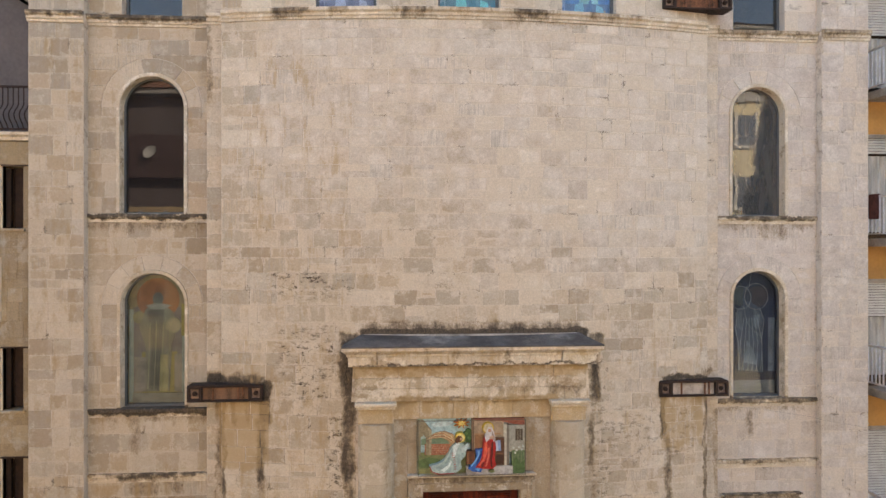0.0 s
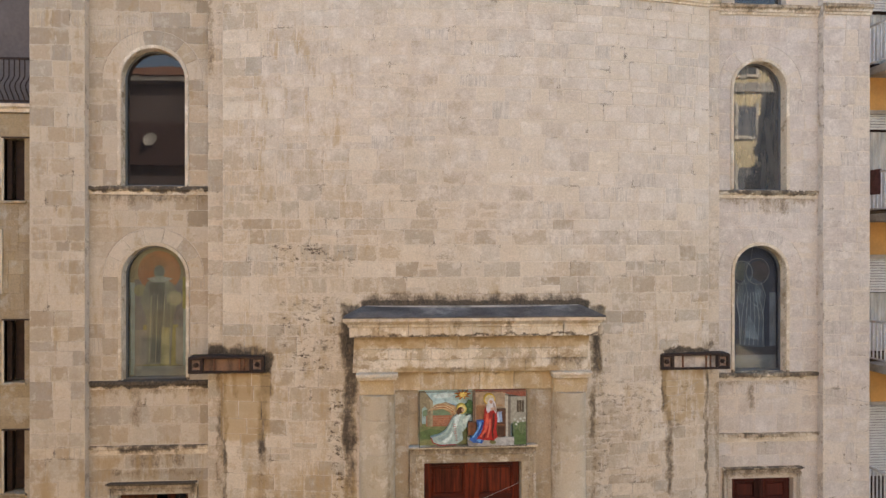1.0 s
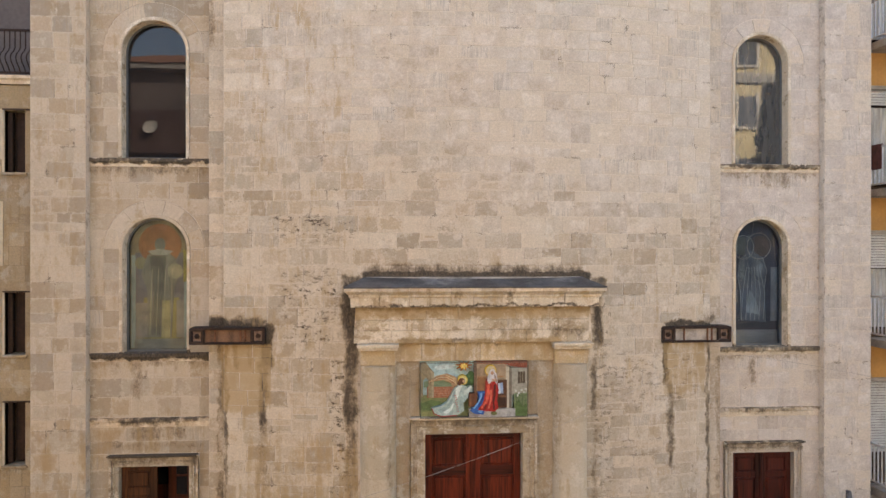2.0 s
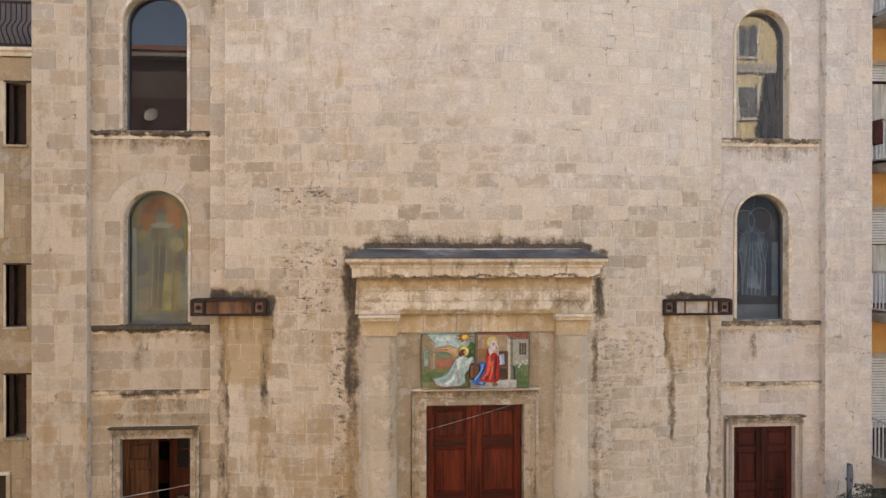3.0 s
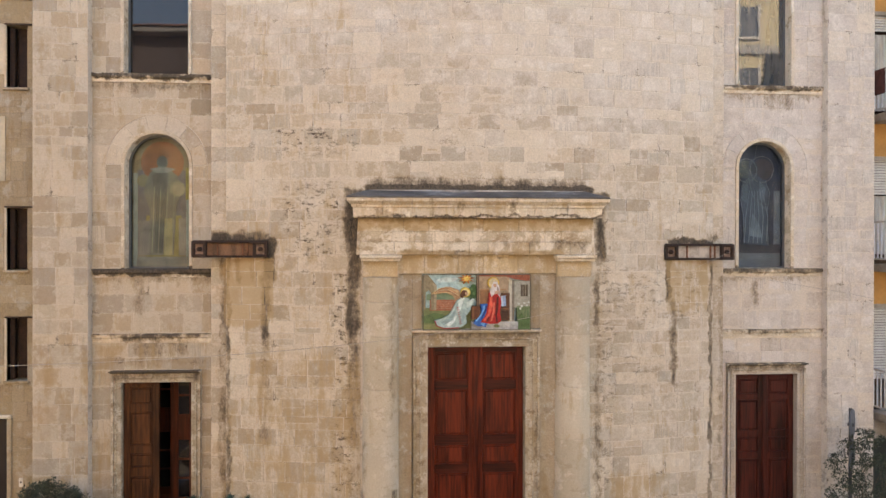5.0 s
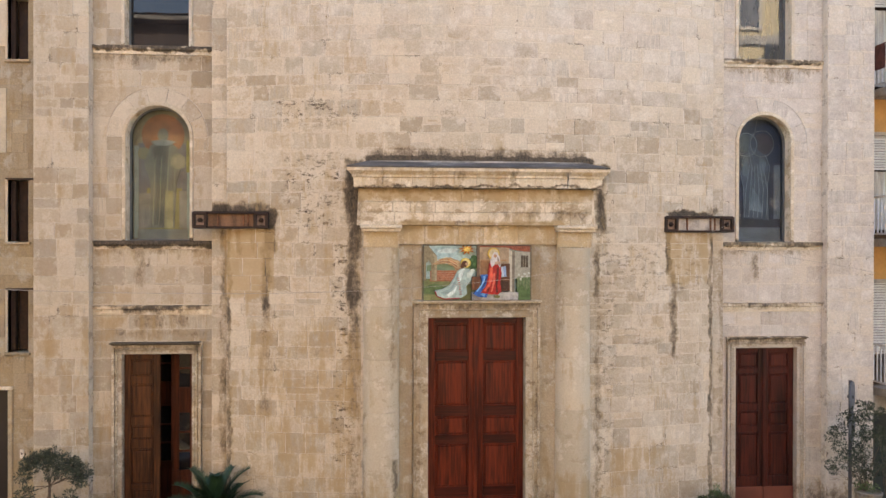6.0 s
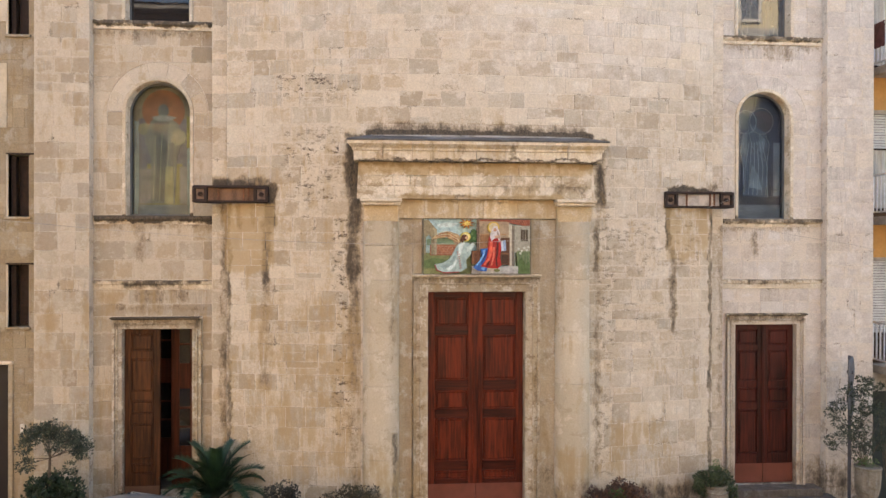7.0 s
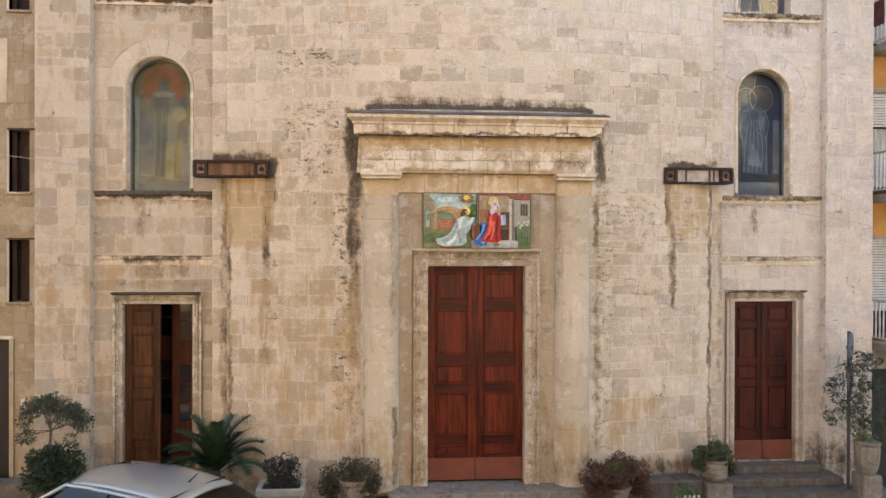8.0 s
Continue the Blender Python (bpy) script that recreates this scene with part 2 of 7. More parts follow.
# ---- materials ----
TONES = [(0.51, 0.425, 0.32), (0.59, 0.515, 0.41), (0.46, 0.365, 0.255), (0.55, 0.475, 0.375), (0.485, 0.405, 0.30), (0.62, 0.555, 0.455), (0.43, 0.34, 0.235), (0.53, 0.455, 0.355), (0.48, 0.42, 0.33), (0.57, 0.49, 0.38)]
WALL_SPOTS = [
    # beside the portal: black stain with the portal's shadow painted in
    (-2.4, -2.06, 5.8, 6.85, 0.12, 1.0), (-2.34, -2.1, 4.3, 5.95, 0.1, 0.86), (-2.34, -2.1, 2.4, 4.4, 0.1, 0.6), (-2.32, -2.1, 0.4, 2.4, 0.1, 0.4),
    (2.02, 2.24, 5.6, 6.75, 0.08, 0.75), (2.02, 2.14, 4.4, 5.6, 0.05, 0.62), (2.02, 2.16, 0.9, 4.4, 0.07, 0.5),
    (-2.05, 2.0, 6.8, 7.02, 0.08, 1.3), (-2.0, 1.9, 6.9, 7.12, 0.12, 0.78), (-2.45, -2.0, 6.7, 6.95, 0.06, 0.7), (2.0, 2.36, 6.68, 6.9, 0.06, 0.6),
    (-4.8, -3.7, 5.95, 6.22, 0.1, 0.85), (-4.8, -3.7, 5.95, 6.12, 0.07, 1.15), (-3.8, -3.58, 5.35, 6.1, 0.1, 1.15), (-3.86, -3.66, 4.3, 5.55, 0.07, 0.72), (-3.88, -3.66, 2.4, 4.4, 0.09, 0.5),
    (-4.47, -4.38, 0.5, 5.75, 0.025, 0.62), (-4.3, -4.2, 5.25, 5.75, 0.04, 0.66), (-4.05, -3.95, 5.35, 5.75, 0.04, 0.5),
    (3.45, 4.45, 5.95, 6.1, 0.05, 1.05), (4.2, 4.6, 6.0, 6.2, 0.1, 0.62), (3.4, 3.52, 4.95, 6.02, 0.045, 0.98), (3.5, 3.64, 3.4, 5.0, 0.06, 0.62),
    (4.3, 4.39, 0.6, 5.72, 0.025, 0.64), (2.35, 3.4, 4.7, 5.2, 0.2, 0.28), (2.8, 3.4, 3.2, 4.4, 0.25, 0.24),
    (-4.78, -4.4, 5.95, 6.22, 0.08, 1.0), (-4.62, -4.45, 0.6, 5.75, 0.03, 0.5), (4.38, 4.6, 5.98, 6.2, 0.08, 0.66), (4.55, 4.68, 2.0, 5.4, 0.04, 0.4), (-4.78, -4.66, 11.0, 12.4, 0.05, 0.55),
    (-4.5, 2.0, 0.0, 0.5, 0.15, 0.5), (2.0, 4.4, 0.0, 0.7, 0.15, 0.7), (-3.0, -2.2, 12.3, 12.5, 0.06, 0.3), (0.5, 2.0, 12.28, 12.5, 0.06, 0.35),
]
# tall west field: part ochre stain, part painted contrast to the glare at right
WALL_OCHRE = [(-4.6, -1.8, 0.0, 12.4, 0.9, 0.38), (-4.6, 2.0, 0.0, 4.4, 0.8, 0.58), (-4.6, 4.6, 4.0, 7.4, 0.7, 0.34), (2.0, 4.6, 0.0, 3.6, 0.6, 0.36), (2.2, 3.7, 0.5, 2.0, 0.3, 0.56), (-4.55, -3.6, 4.5, 5.75, 0.06, 0.9), (3.4, 4.3, 4.7, 5.75, 0.06, 0.75), (2.0, 4.3, 0.8, 4.6, 0.3, 0.18), (-2.3, -1.2, 0.4, 3.0, 0.2, 0.15)]
# pale fields: lens glare at right and the brighter upper wall, painted in
WALL_GLARE = [(1.2, 5.0, 7.6, 12.8, 1.0, 0.75), (-1.0, 5.0, 7.8, 12.8, 1.0, 0.62), (-4.2, 5.0, 8.8, 12.8, 1.0, 0.62), (2.3, 5.0, -2.0, 7.0, 0.6, 0.35)]
WALL_SPECK = [(-3.65, -2.7, 7.62, 7.98, 0.15, 1.0), (-2.5, -2.1, 7.6, 7.9, 0.15, 0.8), (-3.7, -2.3, 7.3, 8.1, 0.3, 0.5), (-3.5, -2.4, 6.5, 6.75, 0.12, 0.95), (-3.3, -2.5, 5.75, 6.1, 0.15, 0.9), (-3.6, -2.3, 5.5, 7.2, 0.3, 0.5), (-2.6, -2.2, 1.5, 5.5, 0.15, 0.8), (2.0, 2.5, 0.8, 5.8, 0.15, 0.5), (2.3, 4.2, 2.5, 4.2, 0.3, 0.32), (-3.8, -2.5, 3.2, 3.9, 0.3, 0.45), (2.2, 3.5, 4.2, 5.7, 0.3, 0.48), (3.5, 4.2, 4.4, 5.6, 0.2, 0.5), (-0.9, -0.3, 7.5, 7.9, 0.2, 0.5), (2.3, 3.3, 7.2, 7.8, 0.3, 0.4)]
mat_block = stone("limestone_block", TONES, "object", WALL_SPOTS, WALL_OCHRE, 0.4, WALL_SPECK, contrast=1.6, wear=0.65, smear_size=1.4, pointed=1.0, glare=WALL_GLARE, calm=0.85, stray=0.17)
mat_block_far = stone("limestone_courses", TONES, "island", WALL_SPOTS, WALL_OCHRE, 0.4, WALL_SPECK, contrast=1.6, wear=0.65, smear_size=1.4, pointed=1.0, glare=WALL_GLARE, calm=0.85, stray=0.17)


def mortar(name, spots, glare, lose=0.45):
    """Pale lime mortar that has fallen out and gone dark along stretches of the joints."""
    m = stone(name, [(0.59, 0.525, 0.44), (0.55, 0.485, 0.405)], "object", spots, (), 0.3, glare=glare, calm=0.6, wear=0.5)
    nt = m.node_tree
    bs = nt.nodes["Principled BSDF"]
    p = nt.nodes.new("ShaderNodeNewGeometry").outputs["Position"]
    old = bs.inputs["Base Color"].links[0].from_socket
    lost = range_n(nt, noise_n(nt, stretch_n(nt, p, (2.6, 2.6, 4)), 1.0, 8, 0.74), 0.52, 0.62, 0.0, lose)
    sock(nt, bs.inputs["Base Color"], mix_n(nt, lost, old, (0.1, 0.07, 0.045)))
    return m


mat_mortar = mortar("lime_mortar", WALL_SPOTS, WALL_GLARE)
SIDE_SPOTS = [
    # strips from 0 to 12.4 m: pier side faces, stain plus painted shade
    (-6.9, -4.75, 8.72, 8.9, 0.05, 0.5), (-6.9, -4.75, 5.26, 5.4, 0.04, 0.4), (-6.2, -5.2, 3.95, 4.22, 0.04, 0.5), (-6.93, -6.86, 0.0, 12.4, 0.02, 0.14), (-6.2, -5.9, 4.7, 5.35, 0.06, 0.4), (-4.78, -4.4, 5.95, 6.22, 0.08, 1.0), (-4.62, -4.45, 0.6, 5.75, 0.03, 0.5), (-6.6, -4.9, 3.78, 3.92, 0.05, 0.45),
    (4.65, 6.7, 8.74, 8.9, 0.05, 0.45), (5.6, 6.2, 8.55, 8.9, 0.05, 0.4), (4.7, 6.7, 5.26, 5.4, 0.04, 0.35), (5.3, 5.45, 4.8, 5.3, 0.05, 0.5), (6.7, 6.77, 0.0, 12.4, 0.02, 0.2), (4.7, 7.8, 0.0, 0.85, 0.2, 0.62), (-6.8, -4.8, 0.0, 0.7, 0.15, 0.45), (4.38, 4.6, 5.98, 6.2, 0.08, 0.66), (4.55, 4.68, 2.0, 5.4, 0.04, 0.4), (5.0, 6.2, 4.06, 4.2, 0.05, 0.22),
]
# west bay and pier: ochre stain, strengthened to paint the warmer unglared side
SIDE_OCHRE = [(-4.8, -4.46, 4.4, 5.75, 0.05, 0.8), (-8.0, -4.7, 0.2, 4.6, 0.3, 0.45), (-8.0, -4.7, 4.6, 12.4, 0.3, 0.34)]
# the east side's mortar is paled for the glare as well
mat_mortar_side = mortar("side_lime_mortar", SIDE_SPOTS, [(4.0, 8.0, -1.0, 16.0, 0.3, 0.8)])
TONES_WEST = [(0.409, 0.326, 0.228), (0.493, 0.423, 0.326), (0.372, 0.288, 0.191), (0.465, 0.4, 0.312), (0.521, 0.456, 0.367), (0.428, 0.339, 0.242), (0.456, 0.4, 0.326), (0.391, 0.307, 0.209), (0.502, 0.432, 0.335)]
mat_side = stone("side_limestone", TONES_WEST, "object", SIDE_SPOTS, SIDE_OCHRE, 0.4, contrast=1.9, wear=0.7, smear_size=1.3, pointed=1.0, calm=0.6, stray=0.2)
# east tones are paler and greyer, which carries part of the painted glare
TONES_EAST = [(0.518, 0.453, 0.396), (0.559, 0.503, 0.452), (0.477, 0.407, 0.344), (0.538, 0.477, 0.426), (0.498, 0.432, 0.375), (0.569, 0.518, 0.472), (0.457, 0.388, 0.318)]
mat_side_east = stone("east_limestone", TONES_EAST, "object", SIDE_SPOTS, (), 0.3, contrast=0.9, wear=0.7, smear_size=1.5, pointed=1.0, calm=0.9, stray=0.2, lime_tint=(1.02, 1.02, 1.05), flake=((0.64, 0.585, 0.52), (0.42, 0.345, 0.265)), glare=[(4.0, 8.0, -1.0, 14.0, 0.3, 0.5)])
# thin spots under the cornice and at the frieze foot paint shade; others stain
mat_carved = stone("carved_limestone", [(0.54, 0.46, 0.335), (0.47, 0.385, 0.265), (0.58, 0.505, 0.39), (0.5, 0.42, 0.305)], "object",
                   [(-2.2, 2.1, 6.36, 6.5, 0.04, 0.85), (0.1, 1.0, 5.8, 6.1, 0.15, 0.5), (1.2, 1.9, 5.8, 6.1, 0.1, 0.5), (-1.4, 1.2, 5.8, 5.87, 0.03, 0.7), (-2.2, -1.95, 5.8, 6.4, 0.06, 0.35), (-1.65, -1.5, 3.2, 5.6, 0.05, 0.35), (1.28, 1.42, 3.5, 5.6, 0.05, 0.3), (-1.25, 1.1, 4.36, 4.5, 0.04, 0.5), (-1.25, -1.1, 0.4, 4.4, 0.05, 0.25), (-2.2, -1.4, 0.4, 0.9, 0.15, 0.45), (-1.58, -1.45, 0.4, 1.8, 0.05, 0.6), (1.2, 1.95, 0.4, 1.0, 0.15, 0.4)],
                   [(-1.5, 1.4, 5.4, 5.9, 0.08, 0.8), (-2.2, 2.0, 6.2, 6.45, 0.06, 0.85), (-1.6, 1.4, 0.4, 4.5, 0.3, 0.3), (-2.2, 2.0, 5.8, 6.2, 0.1, 0.3)], 0.45, wear=1.7, smear_size=1.5, pale=0.47, contrast=1.5, flake=((0.66, 0.58, 0.465), (0.33, 0.24, 0.145)))
mat_case = stone("door_case_limestone", [(0.42, 0.344, 0.244), (0.37, 0.298, 0.206), (0.462, 0.391, 0.294)], "object", [(-1.25, 1.1, 4.36, 4.5, 0.04, 0.6), (-0.7, -0.2, 4.3, 4.42, 0.05, 0.55), (0.2, 0.7, 4.3, 4.42, 0.05, 0.5), (-1.25, -1.1, 0.4, 4.4, 0.05, 0.4), (0.9, 1.05, 0.4, 3.0, 0.05, 0.4), (-1.2, -0.93, 0.3, 1.2, 0.08, 0.35), (-6.6, -5.0, 3.5, 3.72, 0.05, 0.5), (4.8, 6.4, 3.55, 3.72, 0.05, 0.5), (-6.6, -6.35, 0.3, 1.4, 0.1, 0.4), (4.8, 6.4, 0.3, 1.0, 0.1, 0.42)], [(-1.3, 1.1, 0.4, 4.5, 0.2, 0.45)], 0.45, wear=1.5, smear_size=2.0, pale=0.52, contrast=1.5, stray=0.08, flake=((0.7, 0.62, 0.5), (0.27, 0.19, 0.11)))
mat_case_pale = stone("pale_door_case_limestone", [(0.5, 0.435, 0.36), (0.46, 0.4, 0.325)], "object", [(4.8, 6.4, 3.55, 3.72, 0.05, 0.6), (4.8, 6.4, 0.3, 0.9, 0.1, 0.45)], (), 0.35, wear=0.8, smear_size=2.0, flake=((0.66, 0.59, 0.5), (0.34, 0.27, 0.2)))
# tall spots on the inner edges: dirt and painted shade beside the door
mat_column = stone("column_limestone", [(0.5, 0.425, 0.315), (0.47, 0.395, 0.285), (0.53, 0.455, 0.345)], "object", [(-2.2, -1.4, 0.3, 0.9, 0.15, 0.5), (-1.58, -1.45, 0.4, 1.8, 0.05, 0.6), (-1.6, -1.5, 3.0, 5.6, 0.05, 0.4), (1.2, 1.95, 0.3, 1.0, 0.15, 0.45), (1.28, 1.42, 3.5, 5.6, 0.05, 0.35), (-2.1, -2.0, 1.0, 2.6, 0.05, 0.4)], [(-2.2, 2.0, 0.4, 1.6, 0.3, 0.62), (-2.2, 2.0, 1.6, 4.6, 0.3, 0.36), (-2.2, 2.0, 5.2, 5.8, 0.1, 0.5)], 0.35, wear=0.9, smear_size=1.2, calm=0.5, contrast=0.5, bump=0.25, flake=((0.68, 0.6, 0.49), (0.34, 0.26, 0.165)))
# a darker tone of the carved stone, for the recessed inner strips
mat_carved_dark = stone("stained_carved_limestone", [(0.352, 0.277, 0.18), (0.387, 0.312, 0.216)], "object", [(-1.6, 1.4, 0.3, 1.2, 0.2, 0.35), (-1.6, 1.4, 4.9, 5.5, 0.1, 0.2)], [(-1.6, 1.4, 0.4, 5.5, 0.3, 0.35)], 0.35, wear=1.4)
# the thin spot at the top edge paints the shadow line below the frieze
mat_architrave = stone("ochre_architrave_limestone", [(0.543, 0.419, 0.248), (0.484, 0.372, 0.224), (0.578, 0.454, 0.283)], "object", [(-1.6, 1.4, 5.74, 5.8, 0.02, 0.5), (-0.4, 0.3, 5.5, 5.8, 0.1, 0.25)], [(-1.6, 1.4, 5.4, 5.9, 0.1, 0.6)], 0.3, wear=0.8, smear_size=2.0)
# the spot from 6.4 to 6.47 m paints shade on the cornice underside
mat_trim = stone("moulded_limestone", [(0.638, 0.55, 0.424), (0.55, 0.462, 0.341)], "object",
                 [(-6.9, -4.7, 8.93, 9.06, 0.02, 0.95), (4.6, 6.75, 8.95, 9.06, 0.02, 0.8), (-6.9, -4.7, 5.41, 5.58, 0.03, 1.1), (-6.9, -6.5, 5.4, 5.58, 0.03, 1.0), (-5.2, -4.7, 5.4, 5.58, 0.03, 1.0), (4.6, 6.75, 5.45, 5.58, 0.02, 0.72),
                  (-6.4, -5.3, 4.24, 4.4, 0.08, 1.05), (-6.6, -5.2, 4.27, 4.4, 0.05, 0.62), (-6.9, -4.7, 4.32, 4.4, 0.03, 0.7), (5.2, 5.7, 4.27, 4.4, 0.05, 0.85), (4.9, 6.2, 4.28, 4.4, 0.05, 0.6), (4.66, 6.75, 4.32, 4.4, 0.03, 0.6), (-6.7, -5.0, 3.58, 3.8, 0.03, 1.3), (4.8, 6.5, 3.6, 3.75, 0.02, 0.75),
                  (-3.6, -2.9, 12.42, 12.66, 0.08, 0.8), (-2.6, -2.2, 12.45, 12.66, 0.08, 0.55), (-1.35, -0.85, 12.42, 12.66, 0.1, 0.85), (-1.5, -0.7, 12.42, 12.66, 0.08, 0.55), (-0.6, 0.4, 12.5, 12.66, 0.08, 0.5), (0.6, 1.3, 12.42, 12.66, 0.1, 0.85), (0.5, 1.5, 12.42, 12.66, 0.08, 0.55), (2.0, 2.6, 12.45, 12.66, 0.1, 0.7), (2.6, 3.4, 12.52, 12.66, 0.05, 0.6), (-8, -6.8, 12.5, 12.7, 0.04, 0.85), (-6.9, -4.75, 12.48, 12.7, 0.04, 0.8), (4.6, 7.8, 12.44, 12.7, 0.05, 0.6), (-2.3, 2.2, 6.4, 6.47, 0.03, 0.85), (-2.3, -1.6, 6.58, 6.75, 0.06, 0.35), (-0.5, -0.3, 6.42, 6.78, 0.08, 0.42), (-0.95, -0.85, 6.42, 6.78, 0.03, 0.55), (0.42, 0.54, 6.42, 6.78, 0.03, 0.5), (-1.85, -1.6, 6.42, 6.6, 0.05, 0.45), (1.0, 1.2, 6.55, 6.78, 0.05, 0.35)], [(-2.3, 2.2, 6.43, 6.75, 0.1, 0.5)], 0.3, wear=1.2, smear_size=1.6, stray=0.2, glare=[(-8.0, 8.0, 8.5, 13.5, 0.5, 0.4)])
mat_step = stone("worn_step_stone", [(0.124, 0.104, 0.096), (0.16, 0.136, 0.124)], "object", [(-8, 8, -0.2, 0.5, 0.1, 0.44)], (), 0.3, wear=1.5, smear_size=2.5)
mat_step_pale = stone("pale_step_stone", [(0.231, 0.204, 0.177), (0.19, 0.167, 0.143)], "object", [(-8, 8, -0.2, 0.5, 0.1, 0.3)], (), 0.3, wear=1.5, smear_size=2.5)
mat_door = wood("mahogany", (0.034, 0.006, 0.003), (0.165, 0.026, 0.009), 0.4)
mat_door_rail = wood("mahogany_cross_grain", (0.02, 0.005, 0.003), (0.085, 0.015, 0.007), 0.4, True)
mat_door_dull = wood("aged_mahogany", (0.016, 0.005, 0.004), (0.088, 0.017, 0.010), 0.42)
mat_door_brown = wood("brown_oak", (0.024, 0.01, 0.005), (0.12, 0.044, 0.016), 0.5)
mat_kick = simple("copper_kick_plate", (0.2, 0.06, 0.038), 0.45, 0.35, 0.12, 5, 0.05)
mat_lead = simple("lead_sheet", (0.095, 0.085, 0.078), 0.8, 0.05, 0.45, 3, 0.25, (0.4, 0.37, 0.33), 0.8)
mat_rust = simple("rusted_iron", (0.19, 0.085, 0.045), 0.85, 0.3, 0.5, 12, 0.4, (0.03, 0.02, 0.017), 0.8)
mat_iron = simple("dark_iron", (0.04, 0.024, 0.018), 0.7, 0.5, 0.4, 14, 0.3, (0.12, 0.05, 0.03), 0.5)
mat_glass = glass("window_glass", (0.3, 0.32, 0.33), 0.0, 1.75, 0.05)
mat_glass_clean = glass("clean_window_glass", (0.76, 0.8, 0.8), 0.0, 1.33)
# the heavier film paints pale lens haze over this pane
mat_glass_bright = glass("reflecting_window_glass", (0.14, 0.15, 0.155), 0.0, 2.0, 0.13, (0.5, 0.5, 0.5))
# dark tint; the film alone gives this pane its dim base tone
mat_glass_dim = glass("dim_window_glass", (0.07, 0.075, 0.078), 0.0, 1.6, 0.045, (0.42, 0.36, 0.35))
mat_glass_top = glass("clear_upper_glass", (0.95, 0.97, 0.97), 0.0, 1.36)
mat_glass_smoky = glass("smoky_window_glass", (0.84, 0.88, 0.92), 0.0, 1.36)
mat_steel = simple("grey_window_frame", (0.12, 0.13, 0.14), 0.5, 0.4, 0.15, 8)
# dark base colour, so that closed rooms stay unlit behind the openings
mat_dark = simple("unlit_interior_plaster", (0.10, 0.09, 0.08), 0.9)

# ---- mesh helpers ----


def mesh_ob(name, bm, material, smooth=False):
    me = bpy.data.meshes.new(name)
    bmesh.ops.recalc_face_normals(bm, faces=bm.faces)
    bm.to_mesh(me)
    bm.free()
    me.materials.append(material)
    if smooth:
        me.polygons.foreach_set("use_smooth", [True] * len(me.polygons))
    return new(name, me)


def part(name, bm, material, parent, label="", smooth=False):
    ob = mesh_ob(name, bm, material, smooth)
    ob.parent = parent
    if parent.data is None:
        ob.matrix_parent_inverse = Matrix.Translation(-parent.location)
    if label:
        ob["label"] = label
    return ob


def base(name, at, label, category, group="", kind=""):
    ob = new(name)
    ob.location = at
    ob.empty_display_size = 0.2
    return tagged(ob, label, category, group, kind)


def box(bm, x0, x1, y0, y1, z0, z1, bevel=0.0, seg=1):
    r = bmesh.ops.create_cube(bm, size=1.0, matrix=Matrix.LocRotScale(((x0 + x1) / 2, (y0 + y1) / 2, (z0 + z1) / 2), None, (x1 - x0, y1 - y0, z1 - z0)))
    if bevel:
        es = {e for v in r["verts"] for e in v.link_edges}
        bmesh.ops.bevel(bm, geom=list(es), offset=bevel, segments=seg, affect="EDGES")
    return bm


def boxed(*a, **k):
    return box(bmesh.new(), *a, **k)


def slab(bm, pts, y0, y1):
    """A prism: the outline pts in (x, z), from y0 to y1."""
    f = [bm.verts.new((x, y0, z)) for x, z in pts]
    b = [bm.verts.new((x, y1, z)) for x, z in pts]
    bm.faces.new(f)
    bm.faces.new(b[::-1])
    n = len(pts)
    for i in range(n):
        bm.faces.new((f[i], b[i], b[(i + 1) % n], f[(i + 1) % n]))
    return bm


def prism_x(bm, prof, x0, x1, mitre=0.0):
    """A moulding along x with the profile (y, z); mitre draws its ends in where it stands back."""
    a = [bm.verts.new((x0 + mitre * (y - min(q for q, _ in prof)), y, z)) for y, z in prof]
    b = [bm.verts.new((x1 - mitre * (y - min(q for q, _ in prof)), y, z)) for y, z in prof]
    bm.faces.new(a)
    bm.faces.new(b[::-1])
    n = len(prof)
    for i in range(n):
        bm.faces.new((a[i], b[i], b[(i + 1) % n], a[(i + 1) % n]))
    return bm


def lathe(bm, prof, cx=0.0, cy=0.0, n=24, squash=1.0):
    """A turned body: the profile (radius, z), closed at both ends."""
    rings = [[bm.verts.new((cx + r * math.cos(2 * math.pi * i / n), cy + squash * r * math.sin(2 * math.pi * i / n), z)) for i in range(n)] for r, z in prof]
    for a, b in zip(rings, rings[1:]):
        for i in range(n):
            bm.faces.new((a[i], a[(i + 1) % n], b[(i + 1) % n], b[i]))
    bm.faces.new(rings[0][::-1])
    bm.faces.new(rings[-1])
    return bm


def tube(bm, pts, r0, r1=None, n=6):
    r1 = r0 if r1 is None else r1
    rings = []
    for i, q in enumerate(pts):
        q = Vector(q)
        d = (Vector(pts[min(i + 1, len(pts) - 1)]) - Vector(pts[max(i - 1, 0)])).normalized()
        u = d.cross(Vector((0.31, 0.87, 0.38))).normalized()
        w = d.cross(u)
        r = r0 + (r1 - r0) * i / max(1, len(pts) - 1)
        rings.append([bm.verts.new(q + r * (math.cos(2 * math.pi * k / n) * u + math.sin(2 * math.pi * k / n) * w)) for k in range(n)])
    for a, b in zip(rings, rings[1:]):
        for k in range(n):
            bm.faces.new((a[k], a[(k + 1) % n], b[(k + 1) % n], b[k]))
    bm.faces.new(rings[0][::-1])
    bm.faces.new(rings[-1])
    return bm


